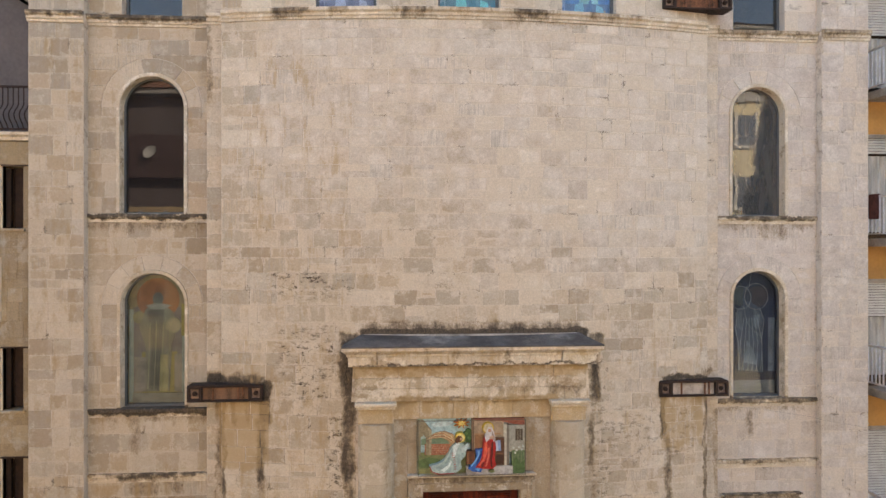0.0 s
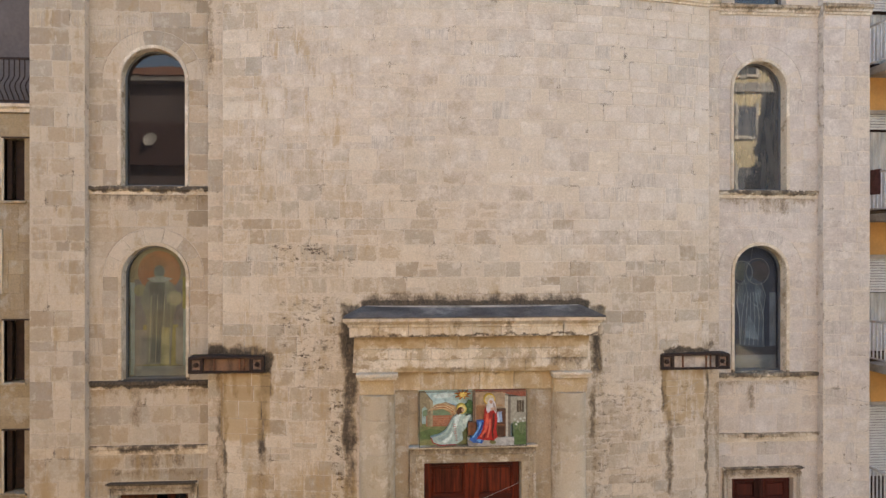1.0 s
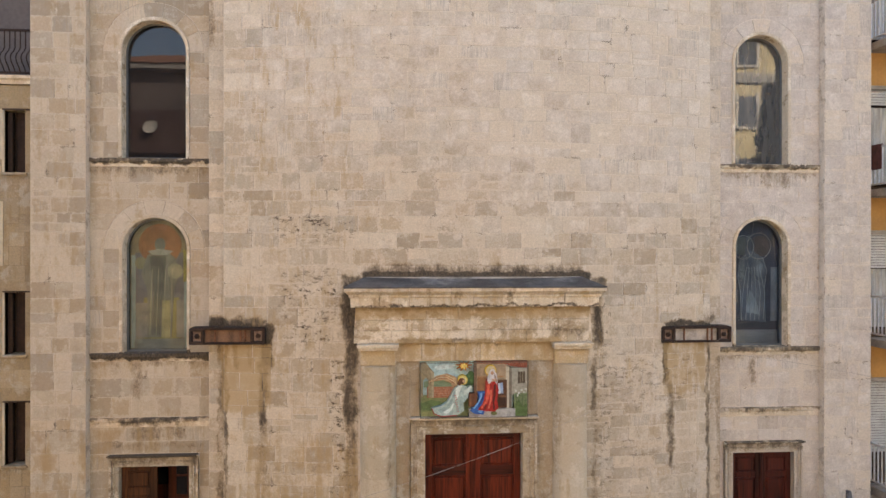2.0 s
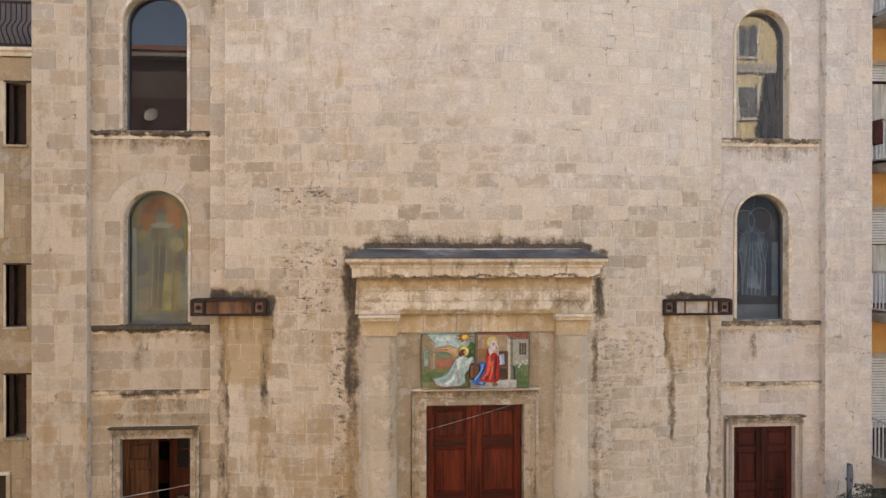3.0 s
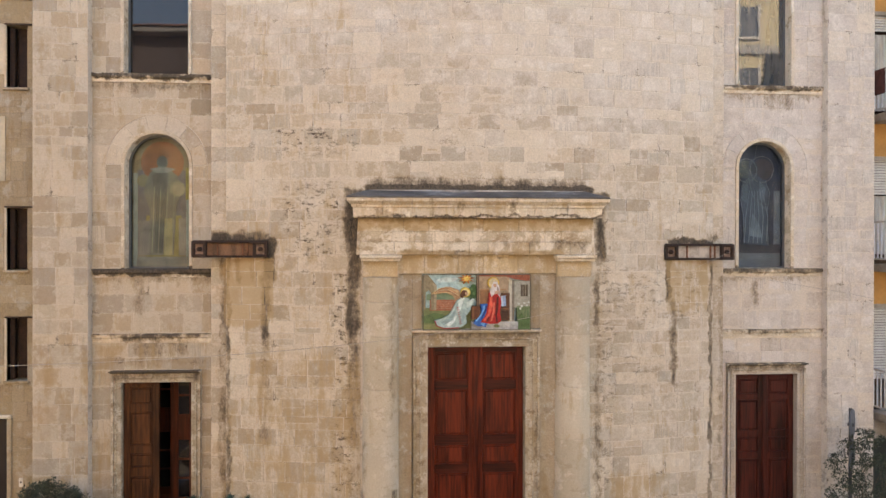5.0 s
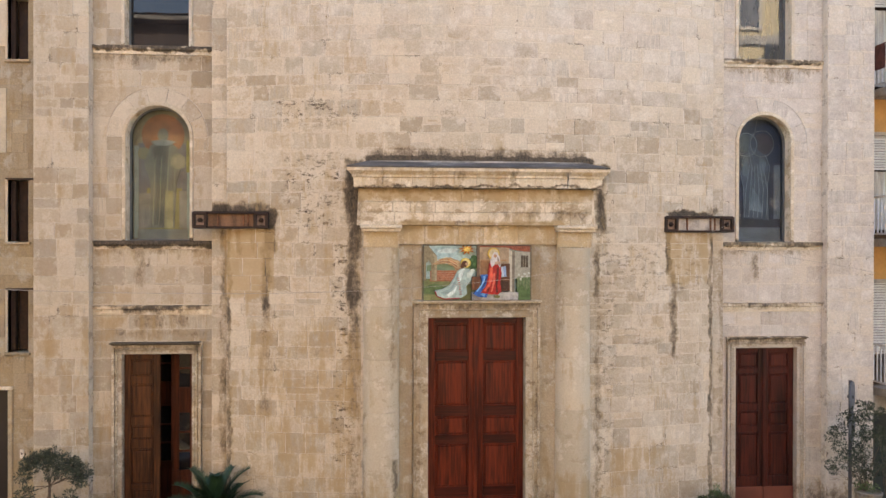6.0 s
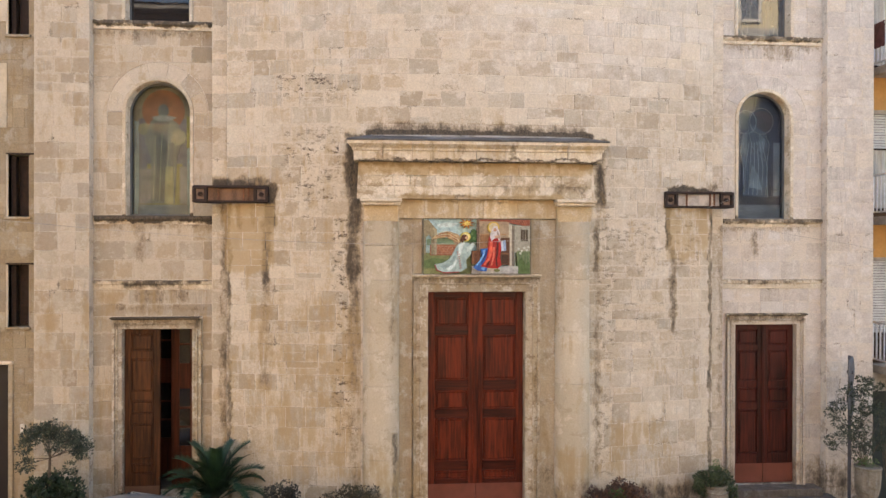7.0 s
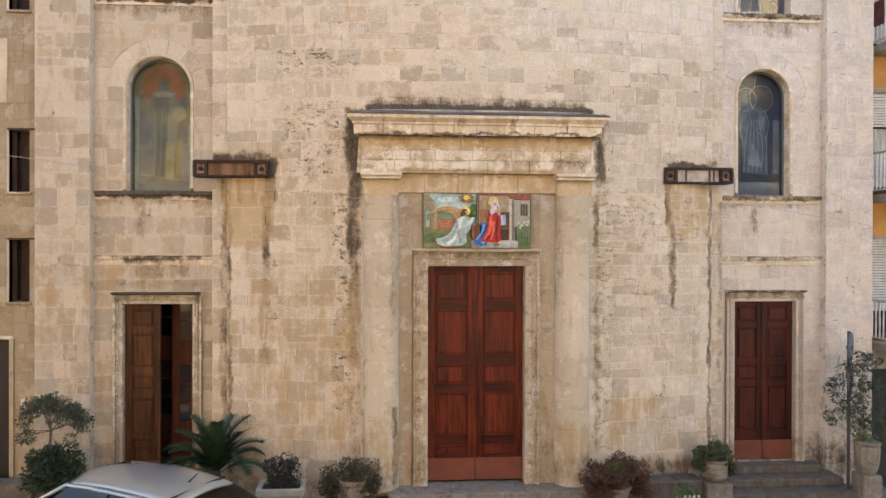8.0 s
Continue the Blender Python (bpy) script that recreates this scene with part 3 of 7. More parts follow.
def arch_pts(x0, x1, z_spring, n=20):
    c, r = (x0 + x1) / 2, (x1 - x0) / 2
    return [(c - r * math.cos(math.pi * i / n), z_spring + r * math.sin(math.pi * i / n)) for i in range(n + 1)]


# ---- the church front: plan ----
AX, R_FRONT, Y_FRONT = -0.05, 19.7, -0.87


def y_front(x):
    return Y_FRONT + R_FRONT - math.sqrt(R_FRONT ** 2 - (x - AX) ** 2)


X_L, X_R = -4.47, 4.39
TOP = 15.6


def arc_wall(bm, x0, x1, z0, z1, out=0.0, back=0.5, n=12):
    xs = [x0 + (x1 - x0) * i / n for i in range(n + 1)]
    pts = [(x, y_front(x) - out) for x in xs] + [(x1, back), (x0, back)]
    lo = [bm.verts.new((x, y, z0)) for x, y in pts]
    hi = [bm.verts.new((x, y, z1)) for x, y in pts]
    bm.faces.new(lo[::-1])
    bm.faces.new(hi)
    k = len(pts)
    for i in range(k):
        bm.faces.new((lo[i], lo[(i + 1) % k], hi[(i + 1) % k], hi[i]))
    return bm


DOOR_X0, DOOR_X1, DOOR_Z0, DOOR_Z1 = -0.945, 0.765, 0.43, 4.21
Z_CORN = 12.42
TOP_WINDOWS = [(-2.80, -1.74), (-0.67, 0.42), (1.535, 2.54)]

bm = bmesh.new()
arc_wall(bm, X_L, DOOR_X0, -0.3, 12.6)
arc_wall(bm, DOOR_X1, X_R, -0.3, 12.6)
arc_wall(bm, DOOR_X0, DOOR_X1, DOOR_Z1, 12.6, n=6)
edges = [X_L] + [x for w in TOP_WINDOWS for x in w] + [X_R]
for i in range(0, len(edges), 2):
    arc_wall(bm, edges[i], edges[i + 1], 12.6, TOP, n=4)
for x0, x1 in TOP_WINDOWS:
    arc_wall(bm, x0, x1, 14.6, TOP, n=4)
wall_centre = tagged(mesh_ob("wall_centre", bm, mat_mortar), "bowed front wall of pale weathered limestone blocks", "wall", kind="structure")

# narrow strips that lead from the bow back to the side bays
for nm, x0, x1 in (("wall_strip_west", -4.76, X_L), ("wall_strip_east", X_R, 4.66)):
    tagged(mesh_ob(nm, boxed(x0, x1, -0.22, 0.5, -0.3, TOP), mat_mortar), "narrow limestone strip beside the bowed front", "wall", kind="structure")


def bay_wall(name, x0, x1, door, wins, top):
    """A flat bay with a door, arched windows and a square window above, all cut through."""
    bm = bmesh.new()
    y0, y1 = 0.0, 0.5
    wl, wr = wins[0][0], wins[0][1]
    lo, hi = min(wl, door[0]), max(wr, door[1])
    slab(bm, [(x0, -0.3), (lo, -0.3), (lo, TOP), (x0, TOP)], y0, y1)
    slab(bm, [(hi, -0.3), (x1, -0.3), (x1, TOP), (hi, TOP)], y0, y1)
    # beside the door and over it
    for a, b in ((lo, door[0]), (door[1], hi)):
        if b - a > 0.005:
            slab(bm, [(a, -0.3), (b, -0.3), (b, door[3]), (a, door[3])], y0, y1)
    slab(bm, [(door[0], -0.3), (door[1], -0.3), (door[1], door[2]), (door[0], door[2])], y0, y1)
    slab(bm, [(lo, door[3]), (hi, door[3]), (hi, wins[0][2]), (lo, wins[0][2])], y0, y1)
    for i, (a, b, z0, z1) in enumerate(wins):
        r = (b - a) / 2
        zs = z1 - r
        nxt = wins[i + 1][2] if i + 1 < len(wins) else top[2]
        for p, q in ((lo, a), (b, hi)):
            if q - p > 0.005:
                slab(bm, [(p, z0), (q, z0), (q, zs), (p, zs)], y0, y1)
        slab(bm, [(lo, zs)] + arch_pts(a, b, zs) + [(hi, zs), (hi, nxt), (lo, nxt)] if a - lo > 0.005 and hi - b > 0.005 else arch_pts(a, b, zs) + [(b, nxt), (a, nxt)], y0, y1)
        if not (a - lo > 0.005 and hi - b > 0.005):
            for p, q in ((lo, a), (b, hi)):
                if q - p > 0.005:
                    slab(bm, [(p, zs), (q, zs), (q, nxt), (p, nxt)], y0, y1)
    for p, q in ((lo, top[0]), (top[1], hi)):
        if q - p > 0.005:
            slab(bm, [(p, top[2]), (q, top[2]), (q, TOP), (p, TOP)], y0, y1)
    slab(bm, [(top[0], 14.6), (top[1], 14.6), (top[1], TOP), (top[0], TOP)], y0, y1)
    return tagged(mesh_ob(name, bm, mat_mortar_side), "flat limestone bay with a door and arched windows", "wall", kind="structure")


BAYS = {
    "west": dict(x0=-6.9, x1=-4.76, door=(-6.385, -5.145, 0.43, 3.5), wins=[(-6.33, -5.2, 5.53, 7.97), (-6.34, -5.215, 9.03, 11.52)], top=(-6.30, -5.25, 12.6)),
    "east": dict(x0=4.66, x1=6.74, door=(4.99, 6.222, 0.43, 3.51), wins=[(5.06, 6.1, 5.53, 7.98), (5.045, 6.10, 9.03, 11.52)], top=(5.07, 6.10, 12.58)),
}
bay_obs = {k: bay_wall("wall_bay_" + k, **b) for k, b in BAYS.items()}
PIERS = {"west": (-7.84, -6.9), "east": (6.74, 7.68)}
pier_obs = {}
for k, (x0, x1) in PIERS.items():
    pier_obs[k] = tagged(mesh_ob("wall_pier_" + k, boxed(x0, x1, -0.165, 0.9, -0.3, TOP), mat_mortar_side), "tall limestone corner pier of the church front", "wall", kind="structure")
# the body of the church, added unseen behind the front to keep light out
bm = bmesh.new()
box(bm, -7.6, -7.3, 0.9, 18, -0.3, TOP)
box(bm, 7.2, 7.5, 0.9, 18, -0.3, TOP)
box(bm, -7.6, 7.5, 18, 18.3, -0.3, TOP)
tagged(mesh_ob("wall_nave", bm, mat_dark), "plain plastered nave walls behind the front", "wall", kind="structure")
tagged(mesh_ob("roof", boxed(-7.84, 7.68, -0.1, 18.4, TOP, TOP + 0.25), mat_lead), "flat lead-grey roof over the church", "roof", kind="structure")
tagged(mesh_ob("floor", boxed(-7.3, 7.2, 0.5, 18, 0.25, 0.4), mat_step), "dim stone floor inside the church", "floor", kind="structure")

# ---- string course under the top windows ----
PROF = [(0.02, 12.40), (-0.03, 12.40), (-0.035, 12.44), (-0.06, 12.455), (-0.06, 12.50), (-0.10, 12.53), (-0.10, 12.585), (0.02, 12.61)]


def cornice_piece(bm, x0, x1, yf, n=1):
    xs = [x0 + (x1 - x0) * i / n for i in range(n + 1)]
    rings = [[bm.verts.new((x, yf(x) + y, z)) for y, z in PROF] for x in xs]
    for a, b in zip(rings, rings[1:]):
        for i in range(len(PROF)):
            bm.faces.new((a[i], b[i], b[(i + 1) % len(PROF)], a[(i + 1) % len(PROF)]))
    bm.faces.new(rings[0])
    bm.faces.new(rings[-1][::-1])
    return bm


string_course = base("string_course", (0, -0.5, 12.4), "moulded limestone string course with black lichen", "cornice", kind="structure")
cuts = [X_L, -3.55, -2.62, -1.72, -0.83, 0.06, 0.95, 1.86, 2.75, 3.6, X_R]
for a, b in zip(cuts, cuts[1:]):
    part("moulding", cornice_piece(bmesh.new(), a + 0.002, b - 0.002, y_front, 3), mat_trim, string_course)
for a, b, y in ((-7.86, -6.9, -0.165), (-6.9, -4.76, 0.0), (-4.76, X_L, -0.22), (X_R, 4.66, -0.22), (4.66, 6.74, 0.0), (6.74, 7.7, -0.165)):
    k = 2 if b - a > 0.8 else 1
    for i in range(k):
        part("moulding", cornice_piece(bmesh.new(), a + (b - a) * i / k + 0.002, a + (b - a) * (i + 1) / k - 0.002, lambda x: y), mat_trim, string_course)

# ---- sills and bands on the side bays ----


def sill(x0, x1, z1, label, deep=0.07):
    ob = base("window_sill", ((x0 + x1) / 2, 0, z1 - 0.14), label, "sill", kind="structure")
    mid = x0 + (x1 - x0) * 0.52
    for a, b in ((x0, mid), (mid, x1)):
        bm = prism_x(bmesh.new(), [(0.1, z1 - 0.15), (-deep * 0.4, z1 - 0.15), (-deep * 0.45, z1 - 0.09), (-deep * 0.8, z1 - 0.075), (-deep, z1 - 0.06), (-deep, z1 - 0.01), (-deep + 0.01, z1), (0.1, z1 + 0.015)], a + 0.002, b - 0.002)
        part("moulding", bm, mat_trim, ob)
    return ob


sill(-6.885, -4.775, 9.03, "moulded stone sill blackened along its top")
sill(4.675, 6.725, 9.03, "moulded stone sill with dark weathering")
sill(-6.885, -4.775, 5.53, "stone sill under the painted window, blackened")
sill(4.675, 6.725, 5.53, "moulded stone sill stained dark above")
for x0, x1 in ((-6.885, -4.775), (4.675, 6.725)):
    ob = base("string_band", ((x0 + x1) / 2, 0, 4.24), "narrow moulded stone band above the side door", "band", kind="structure")
    part("moulding", prism_x(bmesh.new(), [(0.02, 4.23), (-0.03, 4.23), (-0.035, 4.29), (-0.06, 4.31), (-0.06, 4.36), (0.02, 4.375)], x0, x1), mat_trim, ob)
    part("moulding", prism_x(bmesh.new(), [(0.02, 4.2), (-0.018, 4.2), (-0.022, 4.228), (0.02, 4.228)], x0, x1), mat_trim, ob)

# ---- windows ----


def ring(bm, x0, x1, z0, zs, wide, y0, y1, n=28):
    """A band round an arched opening: jambs and arch in one."""
    inner = [(x0, z0)] + arch_pts(x0, x1, zs, n) + [(x1, z0)]
    outer = [(x0 - wide, z0)] + arch_pts(x0 - wide, x1 + wide, zs, n) + [(x1 + wide, z0)]
    for (a, b), (c, d) in zip(zip(inner, inner[1:]), zip(outer, outer[1:])):
        slab(bm, [a, b, d, c], y0, y1)
    bmesh.ops.remove_doubles(bm, verts=bm.verts, dist=1e-5)
    return bm


def arched_window(no, x0, x1, z0, z1, label, glass_y=0.2, pane_mat=mat_glass):
    r = (x1 - x0) / 2
    zs = z1 - r
    ob = base("window_%d" % no, ((x0 + x1) / 2, 0, z0), label, "window", kind="structure")
    part("moulding", ring(bmesh.new(), x0, x1, z0, zs, 0.055, -0.028, 0.05), mat_trim, ob, "thin raised stone moulding round the arch")
    part("reveal", ring(bmesh.new(), x0 + 0.008, x1 - 0.008, z0, zs, 0.012, 0.002, glass_y - 0.02), mat_carved, ob, "smooth stone reveal of the opening")
    part("window_frame", ring(bmesh.new(), x0 + 0.04, x1 - 0.04, z0 + 0.03, zs, 0.035, glass_y - 0.02, glass_y + 0.05), mat_steel, ob)
    part("bottom_rail", boxed(x0, x1, glass_y - 0.02, glass_y + 0.05, z0 - 0.01, z0 + 0.04), mat_steel, ob)
    pane = part("pane", slab(bmesh.new(), [(x0 + 0.03, z0 + 0.02), (x1 - 0.03, z0 + 0.02)] + arch_pts(x0 + 0.03, x1 - 0.03, zs)[::-1], glass_y, glass_y + 0.008), pane_mat, ob)
    pane.visible_shadow = False
    return ob


win_lu = arched_window(1, *BAYS["west"]["wins"][1], "tall arched window of clear glass over a dark room", pane_mat=mat_glass_dim)
win_ru = arched_window(2, *BAYS["east"]["wins"][1], "tall arched window reflecting the houses opposite", pane_mat=mat_glass_bright)
win_ll = arched_window(3, *BAYS["west"]["wins"][0], "arched window with an orange and yellow painted panel", pane_mat=mat_glass_clean)
win_rl = arched_window(4, *BAYS["east"]["wins"][0], "arched window with a dark engraved panel behind glass", pane_mat=mat_glass_smoky)


def square_window(no, x0, x1, z0, z1, y, label, pane_mat=mat_glass):
    ob = base("window_%d" % no, ((x0 + x1) / 2, y, z0), label, "window", kind="structure")
    w = 0.05
    for a, b, c, d in ((x0, x0 + w, z0, z1), (x1 - w, x1, z0, z1), (x0 + w, x1 - w, z1 - w, z1), (x0 + w, x1 - w, z0, z0 + w)):
        part("window_frame", boxed(a, b, y - 0.02, y + 0.05, c, d, bevel=0.006), mat_steel, ob)
    pane = part("pane", boxed(x0 + w * 0.6, x1 - w * 0.6, y, y + 0.008, z0 + w * 0.6, z1 - w * 0.6), pane_mat, ob)
    pane.visible_shadow = False
    return ob


top_wins = []
for i, (x0, x1) in enumerate(TOP_WINDOWS):
    top_wins.append(square_window(5 + i, x0, x1, 12.6, 14.6, y_front((x0 + x1) / 2) + 0.22, "upper window over a blue panel with painted sky reflection", mat_glass_top))
square_window(8, BAYS["west"]["top"][0], BAYS["west"]["top"][1], 12.6, 14.6, 0.2, "upper side window reflecting blue sky")
square_window(9, BAYS["east"]["top"][0], BAYS["east"]["top"][1], 12.58, 14.6, 0.2, "upper side window reflecting blue sky")

# ---- doors ----


def panelled_leaf(parent, x0, x1, z0, z1, y, material, cuts, kick, stile=0.11, deep=0.05, kick_mat=None):
    """A door leaf: stiles, rails and raised panels; cuts are the rails' heights."""
    leaf = part("door_leaf", boxed(x0, x1, y + 0.022, y + deep, z0, z1), material, parent)
    for a, b in ((x0, x0 + stile), (x1 - stile, x1)):
        part("stile", boxed(a + 0.001, b - 0.001, y, y + 0.021, z0, z1, bevel=0.005), material, leaf)
    for a, b in cuts:
        part("rail", boxed(x0 + stile, x1 - stile, y + 0.002, y + 0.021, a, b, bevel=0.005), mat_door_rail if material is mat_door else material, leaf)
    for (_, a), (b, _) in zip(cuts, cuts[1:]):
        bm = boxed(x0 + stile + 0.035, x1 - stile - 0.035, y + 0.004, y + 0.021, a + 0.035, b - 0.035, bevel=0.014)
        part("door_panel", bm, material, leaf)
        bm = bmesh.new()
        for p, q, s, t in ((x0 + stile, x1 - stile, a, a + 0.018), (x0 + stile, x1 - stile, b - 0.018, b), (x0 + stile, x0 + stile + 0.018, a + 0.018, b - 0.018), (x1 - stile - 0.018, x1 - stile, a + 0.018, b - 0.018)):
            box(bm, p, q, y - 0.006, y + 0.021, s, t, bevel=0.004)
        part("bead", bm, material, leaf)
    if kick:
        part("kick_plate", boxed(x0 + 0.003, x1 - 0.003, y - 0.008, y - 0.001, z0, z0 + kick, bevel=0.002), kick_mat or mat_kick, leaf, "metal kick plate")
    return leaf


def door_case(parent, x0, x1, z0, z1, w, cap, y0=-0.045, ydeep=0.3, stone_mat=mat_case):
    """Moulded stone jambs and lintel with a small cap, round an opening."""
    for a, b, s in ((x0 - w, x0 + 0.007, 1), (x1 - 0.007, x1 + w, -1)):
        bm = boxed(a, b, y0, ydeep, z0 - 0.05, z1, bevel=0.008)
        ix = b if s > 0 else a
        box(bm, min(ix, ix - s * 0.05), max(ix, ix - s * 0.05), y0 - 0.012, y0 + 0.03, z0 - 0.05, z1 - 0.002, bevel=0.006)
        ox = a if s > 0 else b
        box(bm, min(ox, ox + s * 0.045), max(ox, ox + s * 0.045), y0 - 0.04, y0 + 0.03, z0 - 0.05, z1 + w * 0.7, bevel=0.006)
        # fascia fillets
        for k in (0.5,):
            fx = ix - s * w * k
            box(bm, min(fx, fx - s * 0.022), max(fx, fx - s * 0.022), y0 - 0.03, y0 + 0.03, z0 - 0.05, z1 + w * k, bevel=0.007)
        part("jamb", bm, stone_mat, parent)
    bm = boxed(x0 - w + 0.001, x1 + w - 0.001, y0 + 0.002, ydeep, z1 - 0.006, z1 + w, bevel=0.006)
    box(bm, x0 - 0.05, x1 + 0.05, y0 - 0.012, y0 + 0.03, z1, z1 + 0.05, bevel=0.006)
    for k in (0.5,):
        box(bm, x0 - w * k, x1 + w * k, y0 - 0.029, y0 + 0.03, z1 + w * k, z1 + w * k + 0.022, bevel=0.007)
    part("lintel", bm, stone_mat, parent)
    z = z1 + w
    bm = prism_x(bmesh.new(), [(ydeep * 0.2, z), (y0 - 0.02, z), (y0 - 0.035, z + cap * 0.4), (y0 - 0.07, z + cap * 0.6), (y0 - 0.07, z + cap), (ydeep * 0.2, z + cap + 0.012)], x0 - w - 0.03, x1 + w + 0.03, 0.3)
    part("cap_moulding", bm, mat_trim, parent)


mat_kick_brown = simple("brown_kick_plate", (0.15, 0.075, 0.045), 0.5, 0.2, 0.15, 6, 0.05)
# main door
Y_D = -0.76
door_1 = base("door_1", (-0.09, Y_D, DOOR_Z0), "tall double door of polished red mahogany with raised panels", "door", kind="structure")
xm = -0.09
panelled_leaf(door_1, DOOR_X0 + 0.012, xm - 0.002, DOOR_Z0 + 0.012, DOOR_Z1, Y_D, mat_door, [(0.44, 0.9), (1.06, 1.22), (1.98, 2.13), (2.47, 2.64), (3.44, 3.6), (4.1, 4.205)], 0.385, 0.125)
panelled_leaf(door_1, xm + 0.002, DOOR_X1 - 0.012, DOOR_Z0 + 0.012, DOOR_Z1, Y_D, mat_door, [(0.44, 0.9), (1.06, 1.22), (1.98, 2.13), (2.47, 2.64), (3.44, 3.6), (4.1, 4.205)], 0.385, 0.125)
part("cover_strip", boxed(xm - 0.045, xm + 0.045, Y_D - 0.024, Y_D - 0.009, DOOR_Z0 + 0.4, DOOR_Z1 - 0.004, bevel=0.008), mat_door, door_1)
case_1 = base("door_case", (-0.09, -0.85, 0.4), "moulded limestone case round the main door", "door case", kind="structure")
door_case(case_1, DOOR_X0, DOOR_X1, DOOR_Z0, DOOR_Z1, 0.245, 0.05, -0.935, -0.5)

# east side door, shut
b = BAYS["east"]["door"]
door_2 = base("door_2", ((b[0] + b[1]) / 2, 0.16, b[2]), "closed double side door of dark red-brown wood", "door", kind="structure")
xm2 = (b[0] + b[1]) / 2
CUT2 = [(b[2] + 0.012, 1.0), (1.86, 1.98), (2.28, 2.4), (3.0, 3.1), (3.41, 3.505)]
for x0, x1 in ((b[0] + 0.012, xm2 - 0.002), (xm2 + 0.002, b[1] - 0.012)):
    panelled_leaf(door_2, x0, x1, b[2] + 0.012, b[3], 0.06, mat_door_dull, CUT2, 0.37, 0.1)
part("cover_strip", boxed(xm2 - 0.03, xm2 + 0.03, 0.038, 0.051, b[2] + 0.38, b[3] - 0.01, bevel=0.006), mat_door_dull, door_2)
case_2 = base("door_case", (xm2, 0, b[2]), "moulded limestone case round the side door", "door case", kind="structure")
door_case(case_2, b[0], b[1], b[2], b[3], 0.16, 0.045, -0.045, 0.3, mat_case_pale)

# west side door: one leaf shut, the other folded in on the dark porch
b = BAYS["west"]["door"]
xm3 = -5.75
door_3 = base("door_3", ((b[0] + b[1]) / 2, 0.16, b[2]), "half-open side door of brown wood with raised panels", "door", kind="structure")
CUT3 = [(b[2] + 0.012, 0.85), (1.05, 1.12), (1.78, 1.94), (2.2, 2.34), (2.95, 3.08), (3.4, 3.495)]
panelled_leaf(door_3, b[0] + 0.012, xm3, b[2] + 0.012, b[3], 0.06, mat_door_brown, CUT3, 0.2, 0.11, kick_mat=mat_kick_brown)
# the inner porch: a glazed leaf set back
mat_door_inner = wood("dim_red_brown_wood", (0.035, 0.01, 0.005), (0.115, 0.03, 0.013), 0.5)
inner = base("inner_door", (-5.65, 0.55, 0.42), "red-brown inner porch door glazed with small dark panes", "door", kind="structure")
# the far leaf stands open a little way inside
for x0, x1, g0, g1, yi in ((-6.3, -5.74, -6.16, -5.88, 1.15), (-5.69, -5.16, -5.55, -5.35, 0.55)):
    leaf = part("door_leaf", boxed(x0, x1, yi, yi + 0.05, 0.42, 1.22, bevel=0.005), mat_door_inner, inner)
    part("door_panel", boxed(x0 + 0.1, x1 - 0.1, yi - 0.012, yi, 0.6, 1.1, bevel=0.008), mat_door_inner, leaf)
    for p, q in ((x0, g0), (g1, x1)):
        part("stile", boxed(p, q, yi, yi + 0.05, 1.222, 3.5, bevel=0.005), mat_door_inner, leaf)
    part("rail", boxed(g0 + 0.001, g1 - 0.001, yi, yi + 0.05, 2.3, 2.78, bevel=0.005), mat_door_inner, leaf)
    for z in (1.56, 1.92, 3.12, 3.46):
        part("glazing_bar", boxed(g0 + 0.001, g1 - 0.001, yi + 0.005, yi + 0.04, z, z + 0.035), mat_door_inner, leaf)
    for z0, z1 in ((1.222, 2.299), (2.781, 3.5)):
        part("pane", boxed(g0, g1, yi + 0.02, yi + 0.026, z0, z1), mat_glass_dim, leaf)
# walls and ceiling added in dark plaster to keep the half-open doorway dark
tagged(mesh_ob("wall_porch", boxed(-4.95, -4.8, 0.5, 2.2, 0.4, 3.8), mat_dark), "dark wall added to close the inner porch", "wall", kind="structure")
tagged(mesh_ob("wall_porch_west", boxed(-6.6, -6.45, 0.5, 2.2, 0.4, 3.8), mat_dark), "dark wall added to close the inner porch", "wall", kind="structure")
tagged(mesh_ob("ceiling", boxed(-6.6, -4.8, 0.5, 2.2, 3.8, 3.9), mat_dark), "dark ceiling added over the inner porch", "ceiling", kind="structure")
tagged(mesh_ob("wall_porch_back", boxed(-6.6, -4.8, 2.2, 2.3, 0.4, 3.9), mat_dark), "dark back wall added behind the inner porch", "wall", kind="structure")
case_3 = base("door_case", ((b[0] + b[1]) / 2, 0, b[2]), "moulded limestone case with a blackened cap", "door case", kind="structure")
door_case(case_3, b[0], b[1], b[2], b[3], 0.16, 0.045, -0.045, 0.3)

# ---- portal ----
portal = base("portal", (-0.09, -1.0, 0.3), "limestone portal with two engaged columns, entablature and lead roof", "portal", kind="structure")
PC = -0.09
